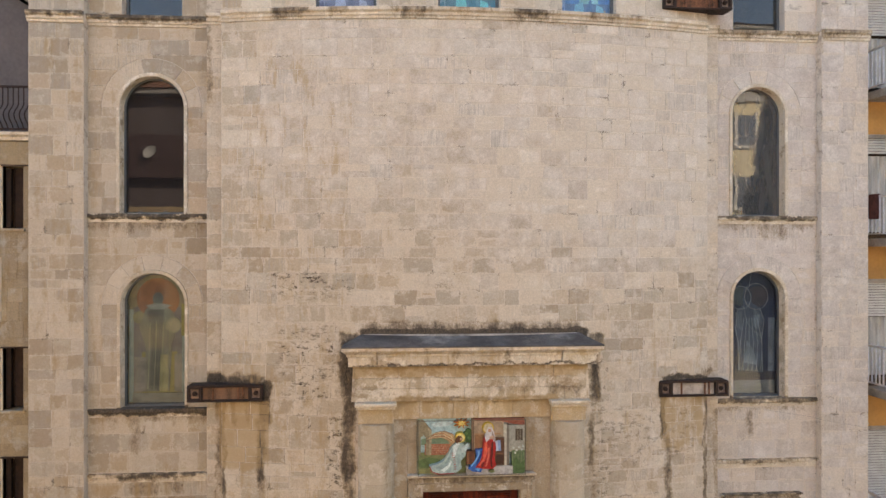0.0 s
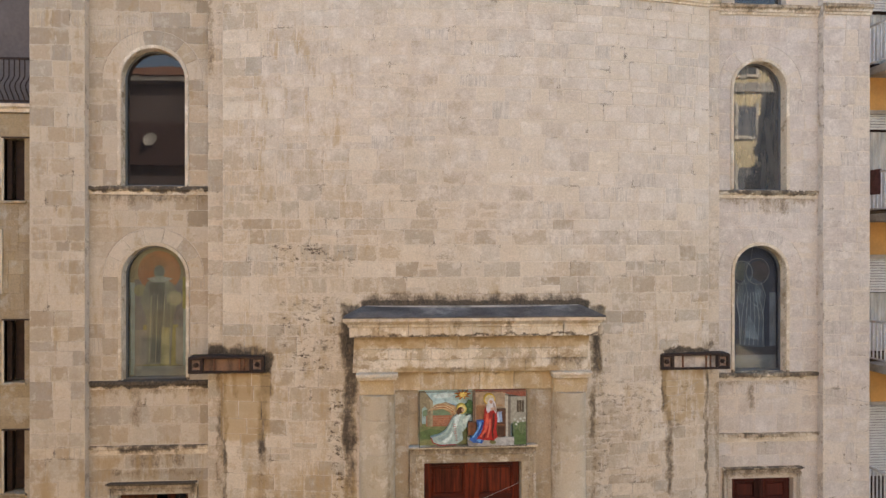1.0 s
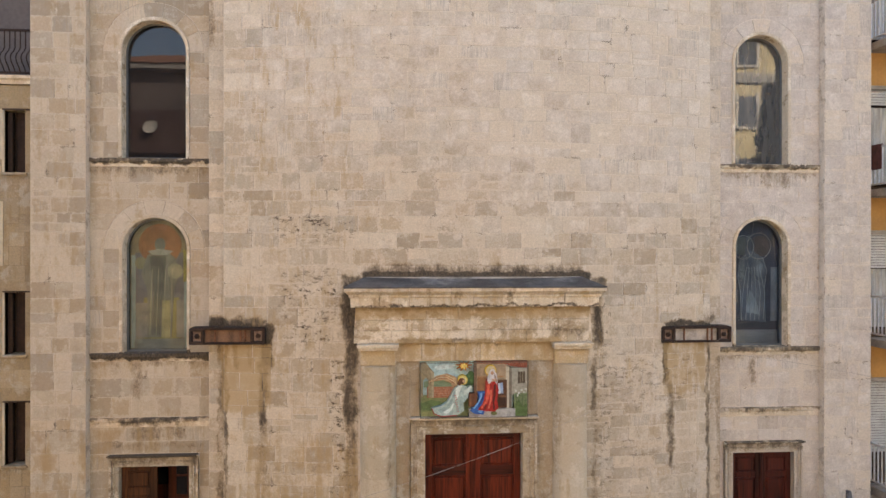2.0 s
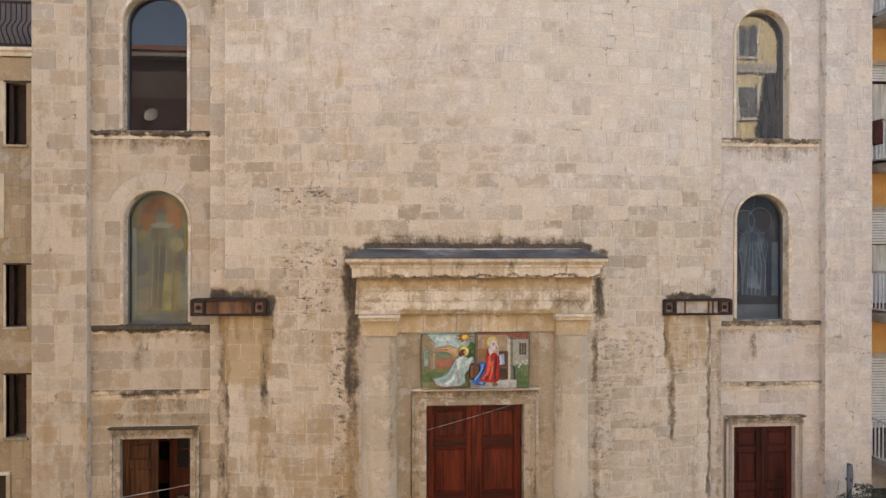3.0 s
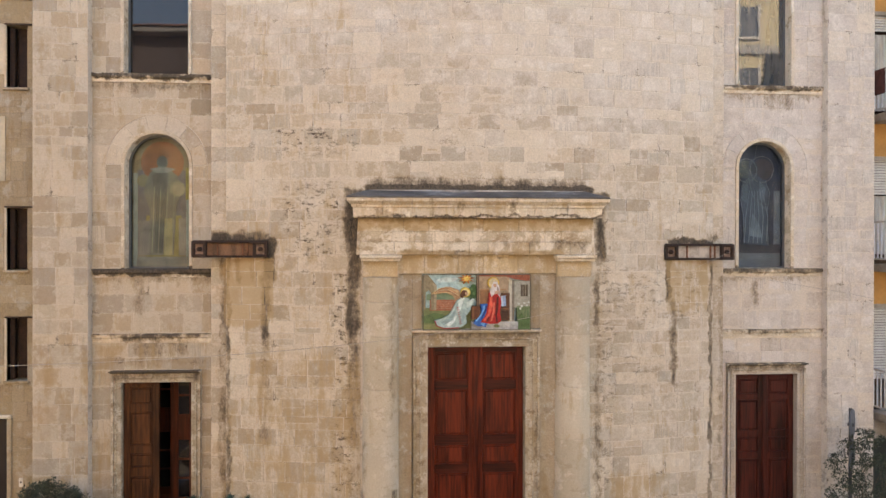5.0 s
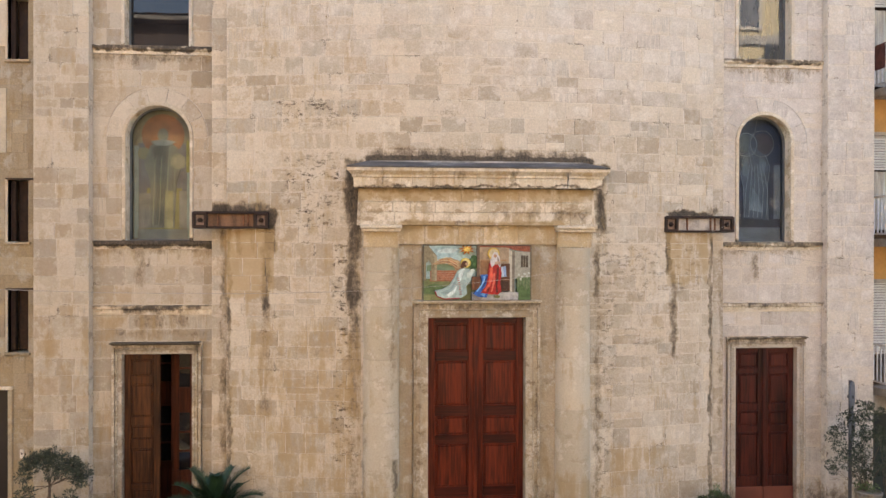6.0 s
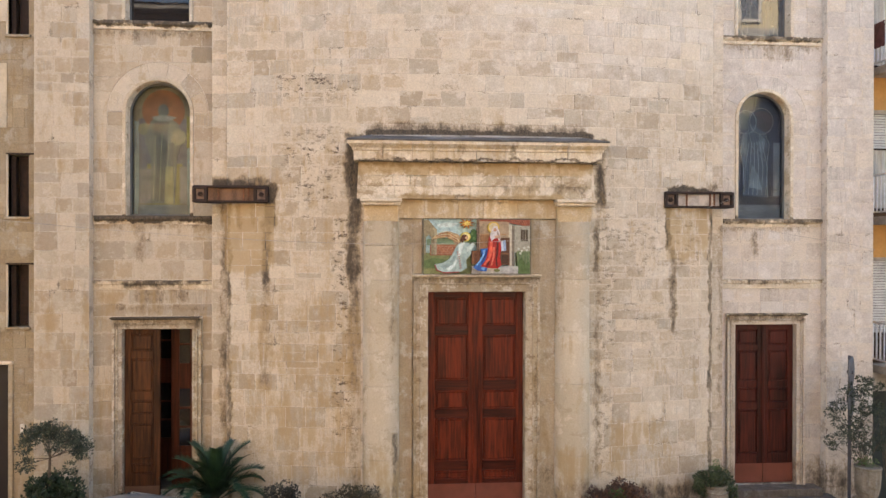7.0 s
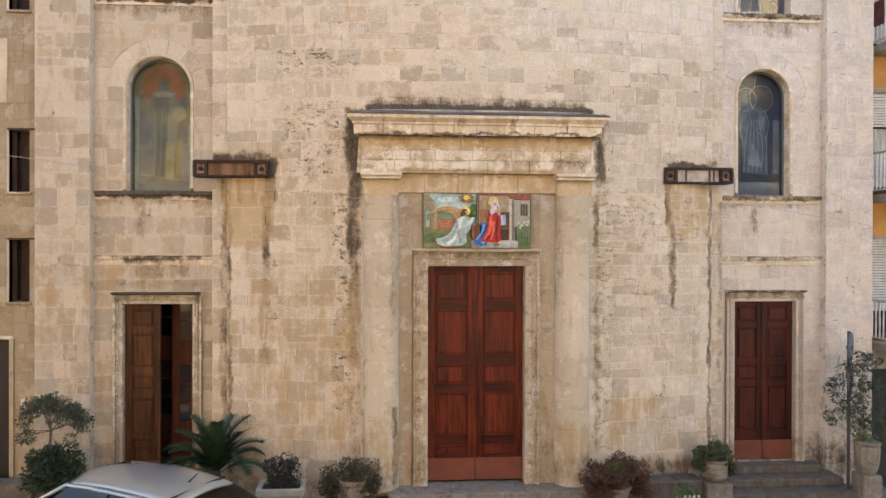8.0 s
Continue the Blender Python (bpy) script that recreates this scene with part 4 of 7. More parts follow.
for cx in (-1.745, 1.60):
    prof_cuts = [0.38, 0.62, 1.38, 2.62, 3.52, 4.42, 5.0, 5.42]
    for z0, z1 in zip(prof_cuts, prof_cuts[1:]):
        r0, r1 = 0.318 - 0.014 * (z0 - 0.4) / 5, 0.318 - 0.014 * (z1 - 0.4) / 5
        drum = lathe(bmesh.new(), [(r0 - 0.006, z0 + 0.001), (r0, z0 + 0.008), (r1, z1 - 0.008), (r1 - 0.006, z1 - 0.001)], cx, -0.86, 56)
        part("column_drum", drum, mat_column, portal)
    # capital: a plain neck set back behind the shaft, and a thin moulded abacus
    # the neck takes the browner architrave stone so that it looks shaded
    part("capital", boxed(cx - 0.3, cx + 0.3, -1.03, -0.7, 5.42, 5.69, bevel=0.006), mat_architrave, portal)
    bm = boxed(cx - 0.33, cx + 0.33, -1.17, -0.7, 5.692, 5.74, bevel=0.008)
    box(bm, cx - 0.352, cx + 0.352, -1.215, -0.7, 5.742, 5.80, bevel=0.01)
    part("abacus", bm, mat_trim, portal)
    # pier strips beside the column
    s = -1 if cx < 0 else 1
    part("side_strip", boxed(min(cx, cx + s * 0.29), max(cx, cx + s * 0.29), -0.93, -0.6, 0.38, 5.66, bevel=0.006), mat_carved, portal)
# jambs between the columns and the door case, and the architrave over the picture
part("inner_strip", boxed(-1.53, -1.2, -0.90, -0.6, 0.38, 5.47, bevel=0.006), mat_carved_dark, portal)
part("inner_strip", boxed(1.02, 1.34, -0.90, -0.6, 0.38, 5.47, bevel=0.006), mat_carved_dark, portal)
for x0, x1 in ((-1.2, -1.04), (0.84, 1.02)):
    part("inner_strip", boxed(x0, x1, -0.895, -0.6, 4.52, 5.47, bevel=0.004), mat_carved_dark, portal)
acuts = [-1.6, -1.0, -0.42, 0.02, 0.62, 1.4]
for a, b in zip(acuts, acuts[1:]):
    part("architrave_block", boxed(a + 0.002, b - 0.002, -0.955, -0.6, 5.475, 5.80, bevel=0.004), mat_architrave, portal)
# frieze of squared blocks in three courses
rnd = random.Random(5)
for z0, z1 in ((5.803, 6.02), (6.022, 6.2), (6.202, 6.43)):
    x = -2.1
    while x < 1.9:
        x1 = min(1.9, x + rnd.uniform(0.3, 0.75))
        if 1.9 - x1 < 0.2:
            x1 = 1.9
        part("frieze_block", boxed(x + 0.0015, x1 - 0.0015, -1.06 + rnd.uniform(-0.004, 0.004), -0.6, z0, z1, bevel=0.005), mat_carved, portal)
        x = x1
part("frieze_shoulder", slab(bmesh.new(), [(-2.16, 5.803), (-2.102, 5.803), (-2.102, 6.43), (-2.13, 6.43)], -1.03, -0.6), mat_carved, portal)
part("frieze_shoulder", slab(bmesh.new(), [(1.902, 5.803), (1.96, 5.803), (1.93, 6.43), (1.902, 6.43)], -1.03, -0.6), mat_carved, portal)
# cornice stones
ccuts = [-2.2, -1.72, -1.22, -0.52, -0.14, 0.36, 0.86, 1.42, 2.02]
for i, (a, b) in enumerate(zip(ccuts, ccuts[1:])):
    dz = rnd.uniform(-0.006, 0.006)
    prof = [(-0.6, 6.432), (-1.24, 6.432 + dz), (-1.245, 6.59), (-1.27, 6.6), (-1.275, 6.635), (-1.33, 6.685), (-1.345, 6.70), (-1.345, 6.75), (-0.6, 6.76)]
    if i in (0, len(ccuts) - 2):
        # end stones return to the wall
        bm = bmesh.new()
        lo, hi = (a, b) if i == 0 else (a, b)
        rings = []
        for y, z in prof:
            out = max(0.0, -y - 1.24) if y < -0.7 else 0.0
            xo = (lo - out) if i == 0 else (hi + out)
            xi = hi - 0.002 if i == 0 else lo + 0.002
            rings.append((bm.verts.new((xo, y, z)), bm.verts.new((xi, y, z))))
        for (p, q), (r, s) in zip(rings, rings[1:] + rings[:1]):
            bm.faces.new((p, q, s, r))
        bm.faces.new([r[0] for r in rings])
        bm.faces.new([r[1] for r in rings][::-1])
        bmesh.ops.triangulate(bm, faces=bm.faces)
    else:
        bm = prism_x(bmesh.new(), prof, a + 0.003, b - 0.003)
    part("cornice_stone", bm, mat_trim, portal)
# hipped lead roof, laid in sheets
mat_flash = simple("lime_flashing", (0.38, 0.36, 0.33), 0.9, 0, 0.3, 5, 0.3, (0.06, 0.055, 0.05), 0.8)
for i, (a, b, c, d) in enumerate(((-2.31, -1.2, -1.95, -1.2), (-1.2, -0.3, -1.2, -0.3), (-0.3, 0.9, -0.3, 0.9), (0.9, 2.13, 0.9, 1.80))):
    bm = bmesh.new()
    z = 6.752
    vs = [bm.verts.new(q) for q in ((a, -1.36, z), (b, -1.36, z), (b, -1.36, z + 0.022), (a, -1.36, z + 0.022), (c, -0.7, z + 0.19), (d, -0.7, z + 0.19), (a, -0.7, z), (b, -0.7, z))]
    for f in ((0, 1, 2, 3), (3, 2, 5, 4), (4, 5, 7, 6), (0, 6, 7, 1), (0, 3, 4, 6), (1, 7, 5, 2)):
        bm.faces.new([vs[k] for k in f])
    part("lead_sheet", bm, mat_lead, portal, "grey lead sheet with pale streaks")

# lime flashing where the roof meets the wall
for a, b in ((-1.95, -0.7), (-0.695, 0.5), (0.505, 1.8)):
    part("flashing", arc_wall(bmesh.new(), a, b, 6.86, 6.922, 0.03, -0.6, 6), mat_flash, portal, "pale lime flashing above the lead")

# ---- steps and ground ----
mat_asphalt = simple("asphalt", (0.055, 0.054, 0.052), 0.9, 0, 0.3, 2.0, 0.5, (0.1, 0.095, 0.085), 0.5)
mat_paving = stone("paving_stone", [(0.2, 0.19, 0.175), (0.27, 0.25, 0.22), (0.16, 0.15, 0.14)], "object", (), (), 0.2)
tagged(mesh_ob("ground", boxed(-400, 400, -400, 400, -0.7, -0.12), mat_asphalt), "grey asphalt street running past the church", "ground", kind="structure")
tagged(mesh_ob("pavement", boxed(-7.9, 7.8, -1.8, 0.0, -0.3, 0.0, bevel=0.02), mat_paving), "raised stone pavement along the church front", "pavement", kind="structure")
st = base("main_steps", (-0.09, -1.2, 0.0), "low worn stone steps before the main door", "steps", kind="structure")
part("tread", boxed(-2.3, 2.1, -1.7, -0.5, 0.0, 0.2, bevel=0.015), mat_step_pale, st)
for a, b in ((-1.62, -0.55), (-0.546, 0.7), (0.704, 1.9)):
    part("tread", boxed(a, b, -1.35, -0.5, 0.2, 0.4, bevel=0.015), mat_step_pale, st)
led = base("plinth_ledge", (3.2, -0.9, 0.0), "low blackened stone ledge along the foot of the wall", "ledge", kind="structure")
for a, b in ((2.3, 2.92), (2.925, 3.5), (3.505, 3.975)):
    part("ledge_block", boxed(a, b, -0.98, -0.55, 0.0, 0.4, bevel=0.018), mat_step, led)
wl_ledge = base("plinth_ledge", (-8.1, -0.2, 0.0), "low dark stone ledge before the neighbouring house", "ledge", kind="structure")
for a, b in ((-9.6, -8.3), (-8.295, -7.5), (-7.495, -6.93)):
    part("ledge_block", boxed(a, b, -0.55, -0.17, 0.0, 0.46, bevel=0.015), mat_step, wl_ledge)
for k, x0, x1 in (("east", 4.3, 6.9), ("west", -6.9, -4.3)):
    st = base("side_steps", ((x0 + x1) / 2, -0.5, 0.0), "worn grey stone steps before the side door", "steps", kind="structure")
    part("tread", boxed(x0, x1, -1.0, -0.18, 0.0, 0.14, bevel=0.012), mat_step, st)
    part("tread", boxed(x0 + 0.05, x1 - 0.1, -0.66, -0.14, 0.14, 0.28, bevel=0.012), mat_step, st)
    part("tread", boxed(x0 + 0.4, x1 - 0.3, -0.32, 0.2, 0.28, 0.42, bevel=0.012), mat_step, st)

# ---- rusted iron brackets ----

mat_web = simple("scaled_iron_web", (0.27, 0.19, 0.15), 0.85, 0.1, 0.4, 14, 0.3, (0.08, 0.04, 0.025), 0.6)


def iron_bracket(x0, x1, z0, z1, y, plate, label):
    ob = base("iron_bracket", ((x0 + x1) / 2, y, z0), label, "bracket", "iron brackets on the front")
    e = 0.25
    part("back_plate", boxed(x0 + e - 0.04, x1 - e + 0.04, y + 0.03, y + 0.26, z0 + 0.03, z1 - 0.03, bevel=0.006), plate, ob)
    part("top_flange", boxed(x0 + 0.02, x1 - 0.02, y - 0.03, y + 0.26, z1 - 0.032, z1 + 0.012, bevel=0.006), mat_iron, ob)
    part("bottom_flange", boxed(x0 + 0.02, x1 - 0.02, y - 0.03, y + 0.26, z0 - 0.005, z0 + 0.03, bevel=0.006), mat_iron, ob)
    for a, b in ((x0, x0 + e), (x1 - e, x1)):
        bm = bmesh.new()
        for p, q, s, t in ((a, b, z0, z0 + 0.05), (a, b, z1 - 0.05, z1), (a, a + 0.05, z0 + 0.05, z1 - 0.05), (b - 0.05, b, z0 + 0.05, z1 - 0.05)):
            box(bm, p, q, y - 0.045, y + 0.2, s, t, bevel=0.006)
        end = part("end_box", bm, mat_iron, ob)
        part("web", boxed(a + 0.05, b - 0.05, y + 0.02, y + 0.1, z0 + 0.05, z1 - 0.05), mat_web, end)
        c, m = (a + b) / 2, (z0 + z1) / 2
        bm = bmesh.new()
        lathe(bm, [(0.045, 0.0), (0.045, 0.03), (0.035, 0.035), (0.028, 0.035), (0.028, 0.06), (0.02, 0.065)], n=6)
        bmesh.ops.transform(bm, matrix=pose(c, y + 0.02, m, 90), verts=bm.verts)
        part("bolt", bm, mat_iron, end)
    for x in (x0 + 0.42, x1 - 0.44, x1 - 0.36):
        part("rib", boxed(x, x + 0.025, y, y + 0.1, z0 + 0.03, z1 - 0.032, bevel=0.004), mat_rust, ob)
    return ob


mat_flaking = simple("flaking_rust_plate", (0.17, 0.095, 0.055), 0.85, 0.1, 0.5, 5, 0.4, (0.5, 0.43, 0.35), 0.9, True)
iron_bracket(-5.0, -3.71, 5.75, 6.03, -0.58, mat_flaking, "rust-brown iron bracket fixed across the wall corner")
mat_plate = simple("weathered_pale_plate", (0.4, 0.35, 0.3), 0.8, 0, 0.3, 10, 0.3, (0.1, 0.05, 0.03), 0.5)
iron_bracket(3.38, 4.68, 5.71, 5.99, -0.58, mat_plate, "dark iron bracket around a pale stone plate")
iron_bracket(3.45, 4.75, 12.78, 13.06, -0.58, mat_rust, "rusted iron bracket above the string course")

# ---- the mosaic picture over the main door ----


def tesserae(name, col, size=120.0, amount=0.15):
    m, nt, bs, p = start_mat(name)
    v = nt.nodes.new("ShaderNodeTexVoronoi")
    sock(nt, v.inputs["Vector"], p)
    v.inputs["Scale"].default_value = size
    sepc = nt.nodes.new("ShaderNodeSeparateColor")
    sock(nt, sepc.inputs[0], v.outputs["Color"])
    k = math_n(nt, "ADD", range_n(nt, sepc.outputs[0], 0, 1, 1 - amount, 1 + amount, False), range_n(nt, noise_n(nt, p, 16, 4), 0.3, 0.7, -0.22, 0.16))
    c = mix_n(nt, 1.0, col, k, "MULTIPLY")
    hue = mix_n(nt, range_n(nt, sepc.outputs[1], 0, 1, 0, 0.12, False), c, (0.3, 0.26, 0.2))
    sock(nt, bs.inputs["Base Color"], hue)
    bs.inputs["Roughness"].default_value = 0.55
    bs.inputs["Specular IOR Level"].default_value = 0.25
    return m


class Picture:
    """A flat picture of plain coloured fields, laid in thin layers on a board; u and v run 0 to 1."""

    def __init__(self, board, x0, x1, z0, z1, y, maker):
        self.board, self.rect, self.y, self.maker, self.layer, self.mats = board, (x0, x1, z0, z1), y, maker, 0, {}

    def field(self, col, pts, name="field"):
        if col not in self.mats:
            self.mats[col] = self.maker("%s_tone" % self.board.name, col)
        x0, x1, z0, z1 = self.rect
        self.layer += 1
        y = self.y - 0.0012 * self.layer
        out = [(x0 + u * (x1 - x0), z0 + v * (z1 - z0)) for u, v in pts]
        return part(name, slab(bmesh.new(), out, y, self.y), self.mats[col], self.board)

    def rectangle(self, col, u0, u1, v0, v1):
        return self.field(col, [(u0, v0), (u1, v0), (u1, v1), (u0, v1)])

    def disc(self, col, u, v, r, n=18, squash=1.0):
        x0, x1, z0, z1 = self.rect
        k = (x1 - x0) / (z1 - z0)
        return self.field(col, [(u + r * math.cos(2 * math.pi * i / n), v + squash * k * r * math.sin(2 * math.pi * i / n)) for i in range(n)])

    def line(self, col, pts, w=0.006):
        x0, x1, z0, z1 = self.rect
        if col not in self.mats:
            self.mats[col] = self.maker("%s_tone" % self.board.name, col)
        self.layer += 1
        bm = bmesh.new()
        tube(bm, [(x0 + u * (x1 - x0), self.y - 0.0012 * self.layer, z0 + v * (z1 - z0)) for u, v in pts], w, n=4)
        return part("outline", bm, self.mats[col], self.board)


mosaic = base("mosaic_picture", (-0.1, -0.89, 4.51), "coloured mosaic picture of kneeling robed shapes and ruins", "mosaic")


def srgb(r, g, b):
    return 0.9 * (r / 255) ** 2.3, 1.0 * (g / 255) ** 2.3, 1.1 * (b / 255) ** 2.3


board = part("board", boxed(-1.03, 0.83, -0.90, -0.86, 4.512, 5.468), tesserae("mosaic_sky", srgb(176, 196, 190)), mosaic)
board.name = "board"
pic = Picture(board, -1.03, 0.83, 4.512, 5.468, -0.90, tesserae)


def grid(pts):
    """From a drawing grid 565 wide and 293 high, y down, to the picture's u and v."""
    return [(x / 565, 1 - y / 293) for x, y in pts]


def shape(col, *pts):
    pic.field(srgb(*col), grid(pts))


def quad(col, x0, y0, x1, y1):
    shape(col, (x0, y1), (x1, y1), (x1, y0), (x0, y0))


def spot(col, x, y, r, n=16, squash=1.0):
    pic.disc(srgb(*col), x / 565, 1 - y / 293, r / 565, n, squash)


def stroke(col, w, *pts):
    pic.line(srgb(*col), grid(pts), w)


# landscape
shape((204, 212, 202), (70, 30), (130, 18), (190, 24), (160, 42), (90, 46))
shape((130, 150, 120), (20, 110), (80, 96), (150, 104), (210, 92), (285, 100), (285, 140), (20, 140))
quad((128, 130, 84), 0, 180, 290, 293)
shape((100, 116, 70), (0, 225), (60, 205), (110, 215), (150, 240), (60, 262), (0, 258))
shape((150, 146, 96), (0, 270), (90, 262), (160, 285), (150, 293), (0, 293))
quad((178, 112, 82), 38, 136, 185, 194)
for y in (147, 159, 171, 183):
    stroke((204, 158, 128), 0.003, (38, y), (185, y))
for i in range(14):
    x = 46 + 10 * i
    stroke((204, 158, 128), 0.0025, (x, 136 + 12 * (i % 2)), (x, 148 + 12 * (i % 2)))
    stroke((204, 158, 128), 0.0025, (x + 4, 160 + 12 * (i % 2)), (x + 4, 172 + 12 * (i % 2)))
shape((150, 132, 102), (0, 8), (28, 4), (74, 60), (72, 190), (44, 190), (44, 98), (30, 84), (16, 98), (16, 190), (0, 190))
shape((180, 162, 130), (52, 44), (74, 62), (72, 190), (62, 190), (60, 70))
for x, y, r in ((252, 88, 17), (268, 70, 16), (240, 106, 15), (266, 112, 18), (280, 92, 14)):
    spot((66, 98, 56), x, y, r, 10)
for x, y, r in ((258, 78, 8), (270, 104, 9), (246, 98, 7)):
    spot((96, 128, 76), x, y, r, 8)
# ruined arch
shape((196, 156, 116), (58, 106), (92, 76), (142, 66), (188, 84), (206, 116), (176, 144), (160, 116), (124, 98), (84, 104))
stroke((226, 192, 140), 0.004, (64, 104), (98, 82), (142, 74), (184, 92))
stroke((166, 112, 76), 0.004, (110, 96), (146, 92), (172, 112), (182, 134))
for x, y in ((134, 80), (152, 86), (166, 98), (178, 112)):
    spot((214, 130, 70), x, y, 4, 8)
# feathered wings
for k, col in enumerate(((232, 204, 156), (206, 140, 92), (238, 214, 170), (190, 118, 78), (226, 190, 140))):
    stroke(col, 0.006, (48 + 5 * k, 108 - 2 * k), (78 + 6 * k, 78 + 4 * k), (126 + 5 * k, 66 + 8 * k), (176 + 2 * k, 92 + 8 * k), (194, 124 + 4 * k))
# sun
ray = [(230 + (44 if i % 2 else 18) * math.cos(math.pi * i / 9 + 0.2), 24 + (30 if i % 2 else 13) * math.sin(math.pi * i / 9 + 0.2)) for i in range(18)]
shape((196, 112, 40), *[(x, max(1, y)) for x, y in ray])
ray = [(230 + (26 if i % 2 else 12) * math.cos(math.pi * i / 7), 24 + (18 if i % 2 else 9) * math.sin(math.pi * i / 7)) for i in range(14)]
shape((240, 206, 112), *[(x, max(1, y)) for x, y in ray])
# porch
quad((178, 150, 120), 296, 8, 455, 172)
quad((158, 112, 76), 300, 84, 352, 168)
quad((182, 138, 100), 300, 78, 440, 86)
shape((152, 84, 62), (296, 1), (564, 1), (564, 40), (476, 26), (440, 14), (296, 12))
for x in range(480, 560, 12):
    stroke((186, 120, 92), 0.003, (x - 14, 3), (x, 30 + (x - 480) * 0.1))
quad((112, 86, 66), 283, 1, 296, 170)
quad((140, 112, 88), 286, 1, 290, 170)
quad((206, 192, 166), 452, 28, 468, 258)
quad((128, 114, 98), 468, 33, 482, 254)
quad((170, 160, 140), 482, 36, 564, 178)
quad((92, 76, 60), 515, 56, 553, 118)
for x in (527, 540):
    stroke((166, 152, 128), 0.004, (x, 56), (x, 118))
quad((122, 132, 92), 495, 170, 564, 292)
shape((96, 116, 70), (495, 230), (520, 205), (540, 240), (564, 220), (564, 292), (495, 292))
for x, y in ((505, 158), (520, 170), (534, 154), (548, 166), (556, 150), (512, 182)):
    spot((212, 206, 188), x, y, 6, 8)
for x in (506, 522, 538, 552):
    stroke((84, 108, 62), 0.004, (x, 176), (x - 3, 280))
quad((188, 178, 166), 255, 250, 500, 293)
shape((160, 148, 136), (255, 262), (330, 254), (300, 293), (255, 293))
# desk and bench
quad((112, 66, 42), 255, 168, 300, 238)
quad((140, 90, 58), 258, 172, 268, 236)
quad((98, 62, 42), 405, 100, 455, 244)
quad((136, 92, 62), 410, 180, 450, 186)
quad((72, 44, 30), 412, 192, 448, 236)
shape((206, 208, 212), (403, 118), (433, 112), (437, 168), (410, 170))
shape((150, 166, 190), (418, 115), (433, 112), (437, 168), (424, 169))
# pale robe
shape((172, 186, 172), (60, 243), (80, 273), (135, 286), (200, 278), (230, 258), (225, 218), (250, 188), (256, 153), (240, 128), (210, 116), (180, 138), (160, 178), (140, 213), (105, 233))
shape((150, 166, 156), (92, 250), (140, 230), (164, 190), (176, 150), (184, 156), (172, 200), (150, 246), (108, 270))
shape((160, 176, 166), (196, 268), (204, 220), (214, 180), (224, 184), (216, 226), (212, 266))
shape((220, 224, 210), (186, 142), (206, 122), (222, 126), (208, 150), (196, 190), (184, 200))
shape((222, 226, 212), (120, 262), (158, 240), (172, 214), (178, 222), (164, 252), (136, 276))
shape((206, 212, 196), (228, 150), (262, 126), (272, 134), (246, 172), (230, 176))
stroke((182, 60, 62), 0.010, (62, 243), (72, 270), (108, 285), (190, 281))
for k in range(8):
    stroke((186, 66, 66), 0.006, (176 + k * 2.2, 176 + 12 * k), (190 + k * 1.6, 174 + 12 * k))
spot((226, 190, 84), 223, 95, 25, 20)
spot((238, 214, 140), 223, 95, 20, 20)
spot((92, 52, 32), 216, 100, 17, 14)
shape((92, 52, 32), (200, 98), (212, 112), (208, 128), (196, 118))
spot((202, 158, 124), 227, 101, 8, 10)
# blue cloth
shape((48, 98, 162), (300, 158), (340, 156), (347, 178), (325, 213), (340, 253), (330, 278), (285, 273), (260, 256), (285, 238), (310, 208), (305, 178))
shape((122, 172, 212), (312, 166), (324, 164), (322, 190), (304, 220), (282, 248), (276, 244), (300, 214), (314, 186))
shape((26, 56, 112), (330, 164), (340, 162), (342, 180), (318, 212), (308, 240), (302, 236), (314, 206))
shape((110, 160, 204), (300, 262), (318, 244), (328, 252), (318, 272))
# red cloth
shape((176, 34, 30), (345, 100), (362, 78), (388, 80), (404, 110), (410, 150), (402, 200), (410, 245), (390, 262), (345, 260), (300, 252), (328, 215), (338, 170))
shape((226, 96, 72), (350, 122), (362, 114), (364, 170), (350, 215), (322, 246), (314, 243), (340, 205))
shape((98, 16, 18), (386, 118), (394, 118), (395, 170), (387, 215), (391, 252), (381, 252), (378, 205))
shape((222, 104, 80), (366, 150), (376, 146), (374, 200), (362, 244), (352, 250), (364, 196))
shape((120, 22, 22), (340, 222), (350, 224), (338, 254), (328, 252))
# pale veil
spot((214, 170, 60), 368, 46, 30, 24)
spot((210, 184, 140), 368, 46, 25, 24)
shape((214, 200, 190), (350, 98), (357, 62), (369, 38), (386, 40), (398, 64), (405, 106), (399, 120), (386, 92), (372, 104), (358, 118))
shape((160, 138, 126), (388, 58), (395, 76), (402, 108), (396, 110), (386, 82))
spot((186, 138, 108), 375, 58, 9, 12)
shape((202, 160, 132), (372, 92), (392, 84), (406, 96), (392, 102), (376, 104))
spot((120, 116, 70), 386, 272, 16, 10, 0.5)
for x0, x1, y in ((0, 565, 2), (0, 565, 291)):
    stroke((104, 92, 74), 0.007, (x0, y), (x1, y))
for x in (2, 563):
    stroke((104, 92, 74), 0.007, (x, 0), (x, 293))

# ---- the painted panels behind the lower side windows ----


def paint(name, col):
    return simple(name, col, 0.55, var=0.22, scale=5, bump=0.08, dirt=0.15)


def arch_panel(win, bay, col, y):
    x0, x1, z0, z1 = bay
    r = (x1 - x0) / 2
    return part("painted_panel", slab(bmesh.new(), [(x0, z0), (x1, z0)] + arch_pts(x0, x1, z1 - r)[::-1], y, y + 0.03), paint("panel_ground", col), win)


P_Y = 0.30
wl = BAYS["west"]["wins"][0]
pan = arch_panel(win_ll, wl, (0.40, 0.31, 0.20), P_Y)
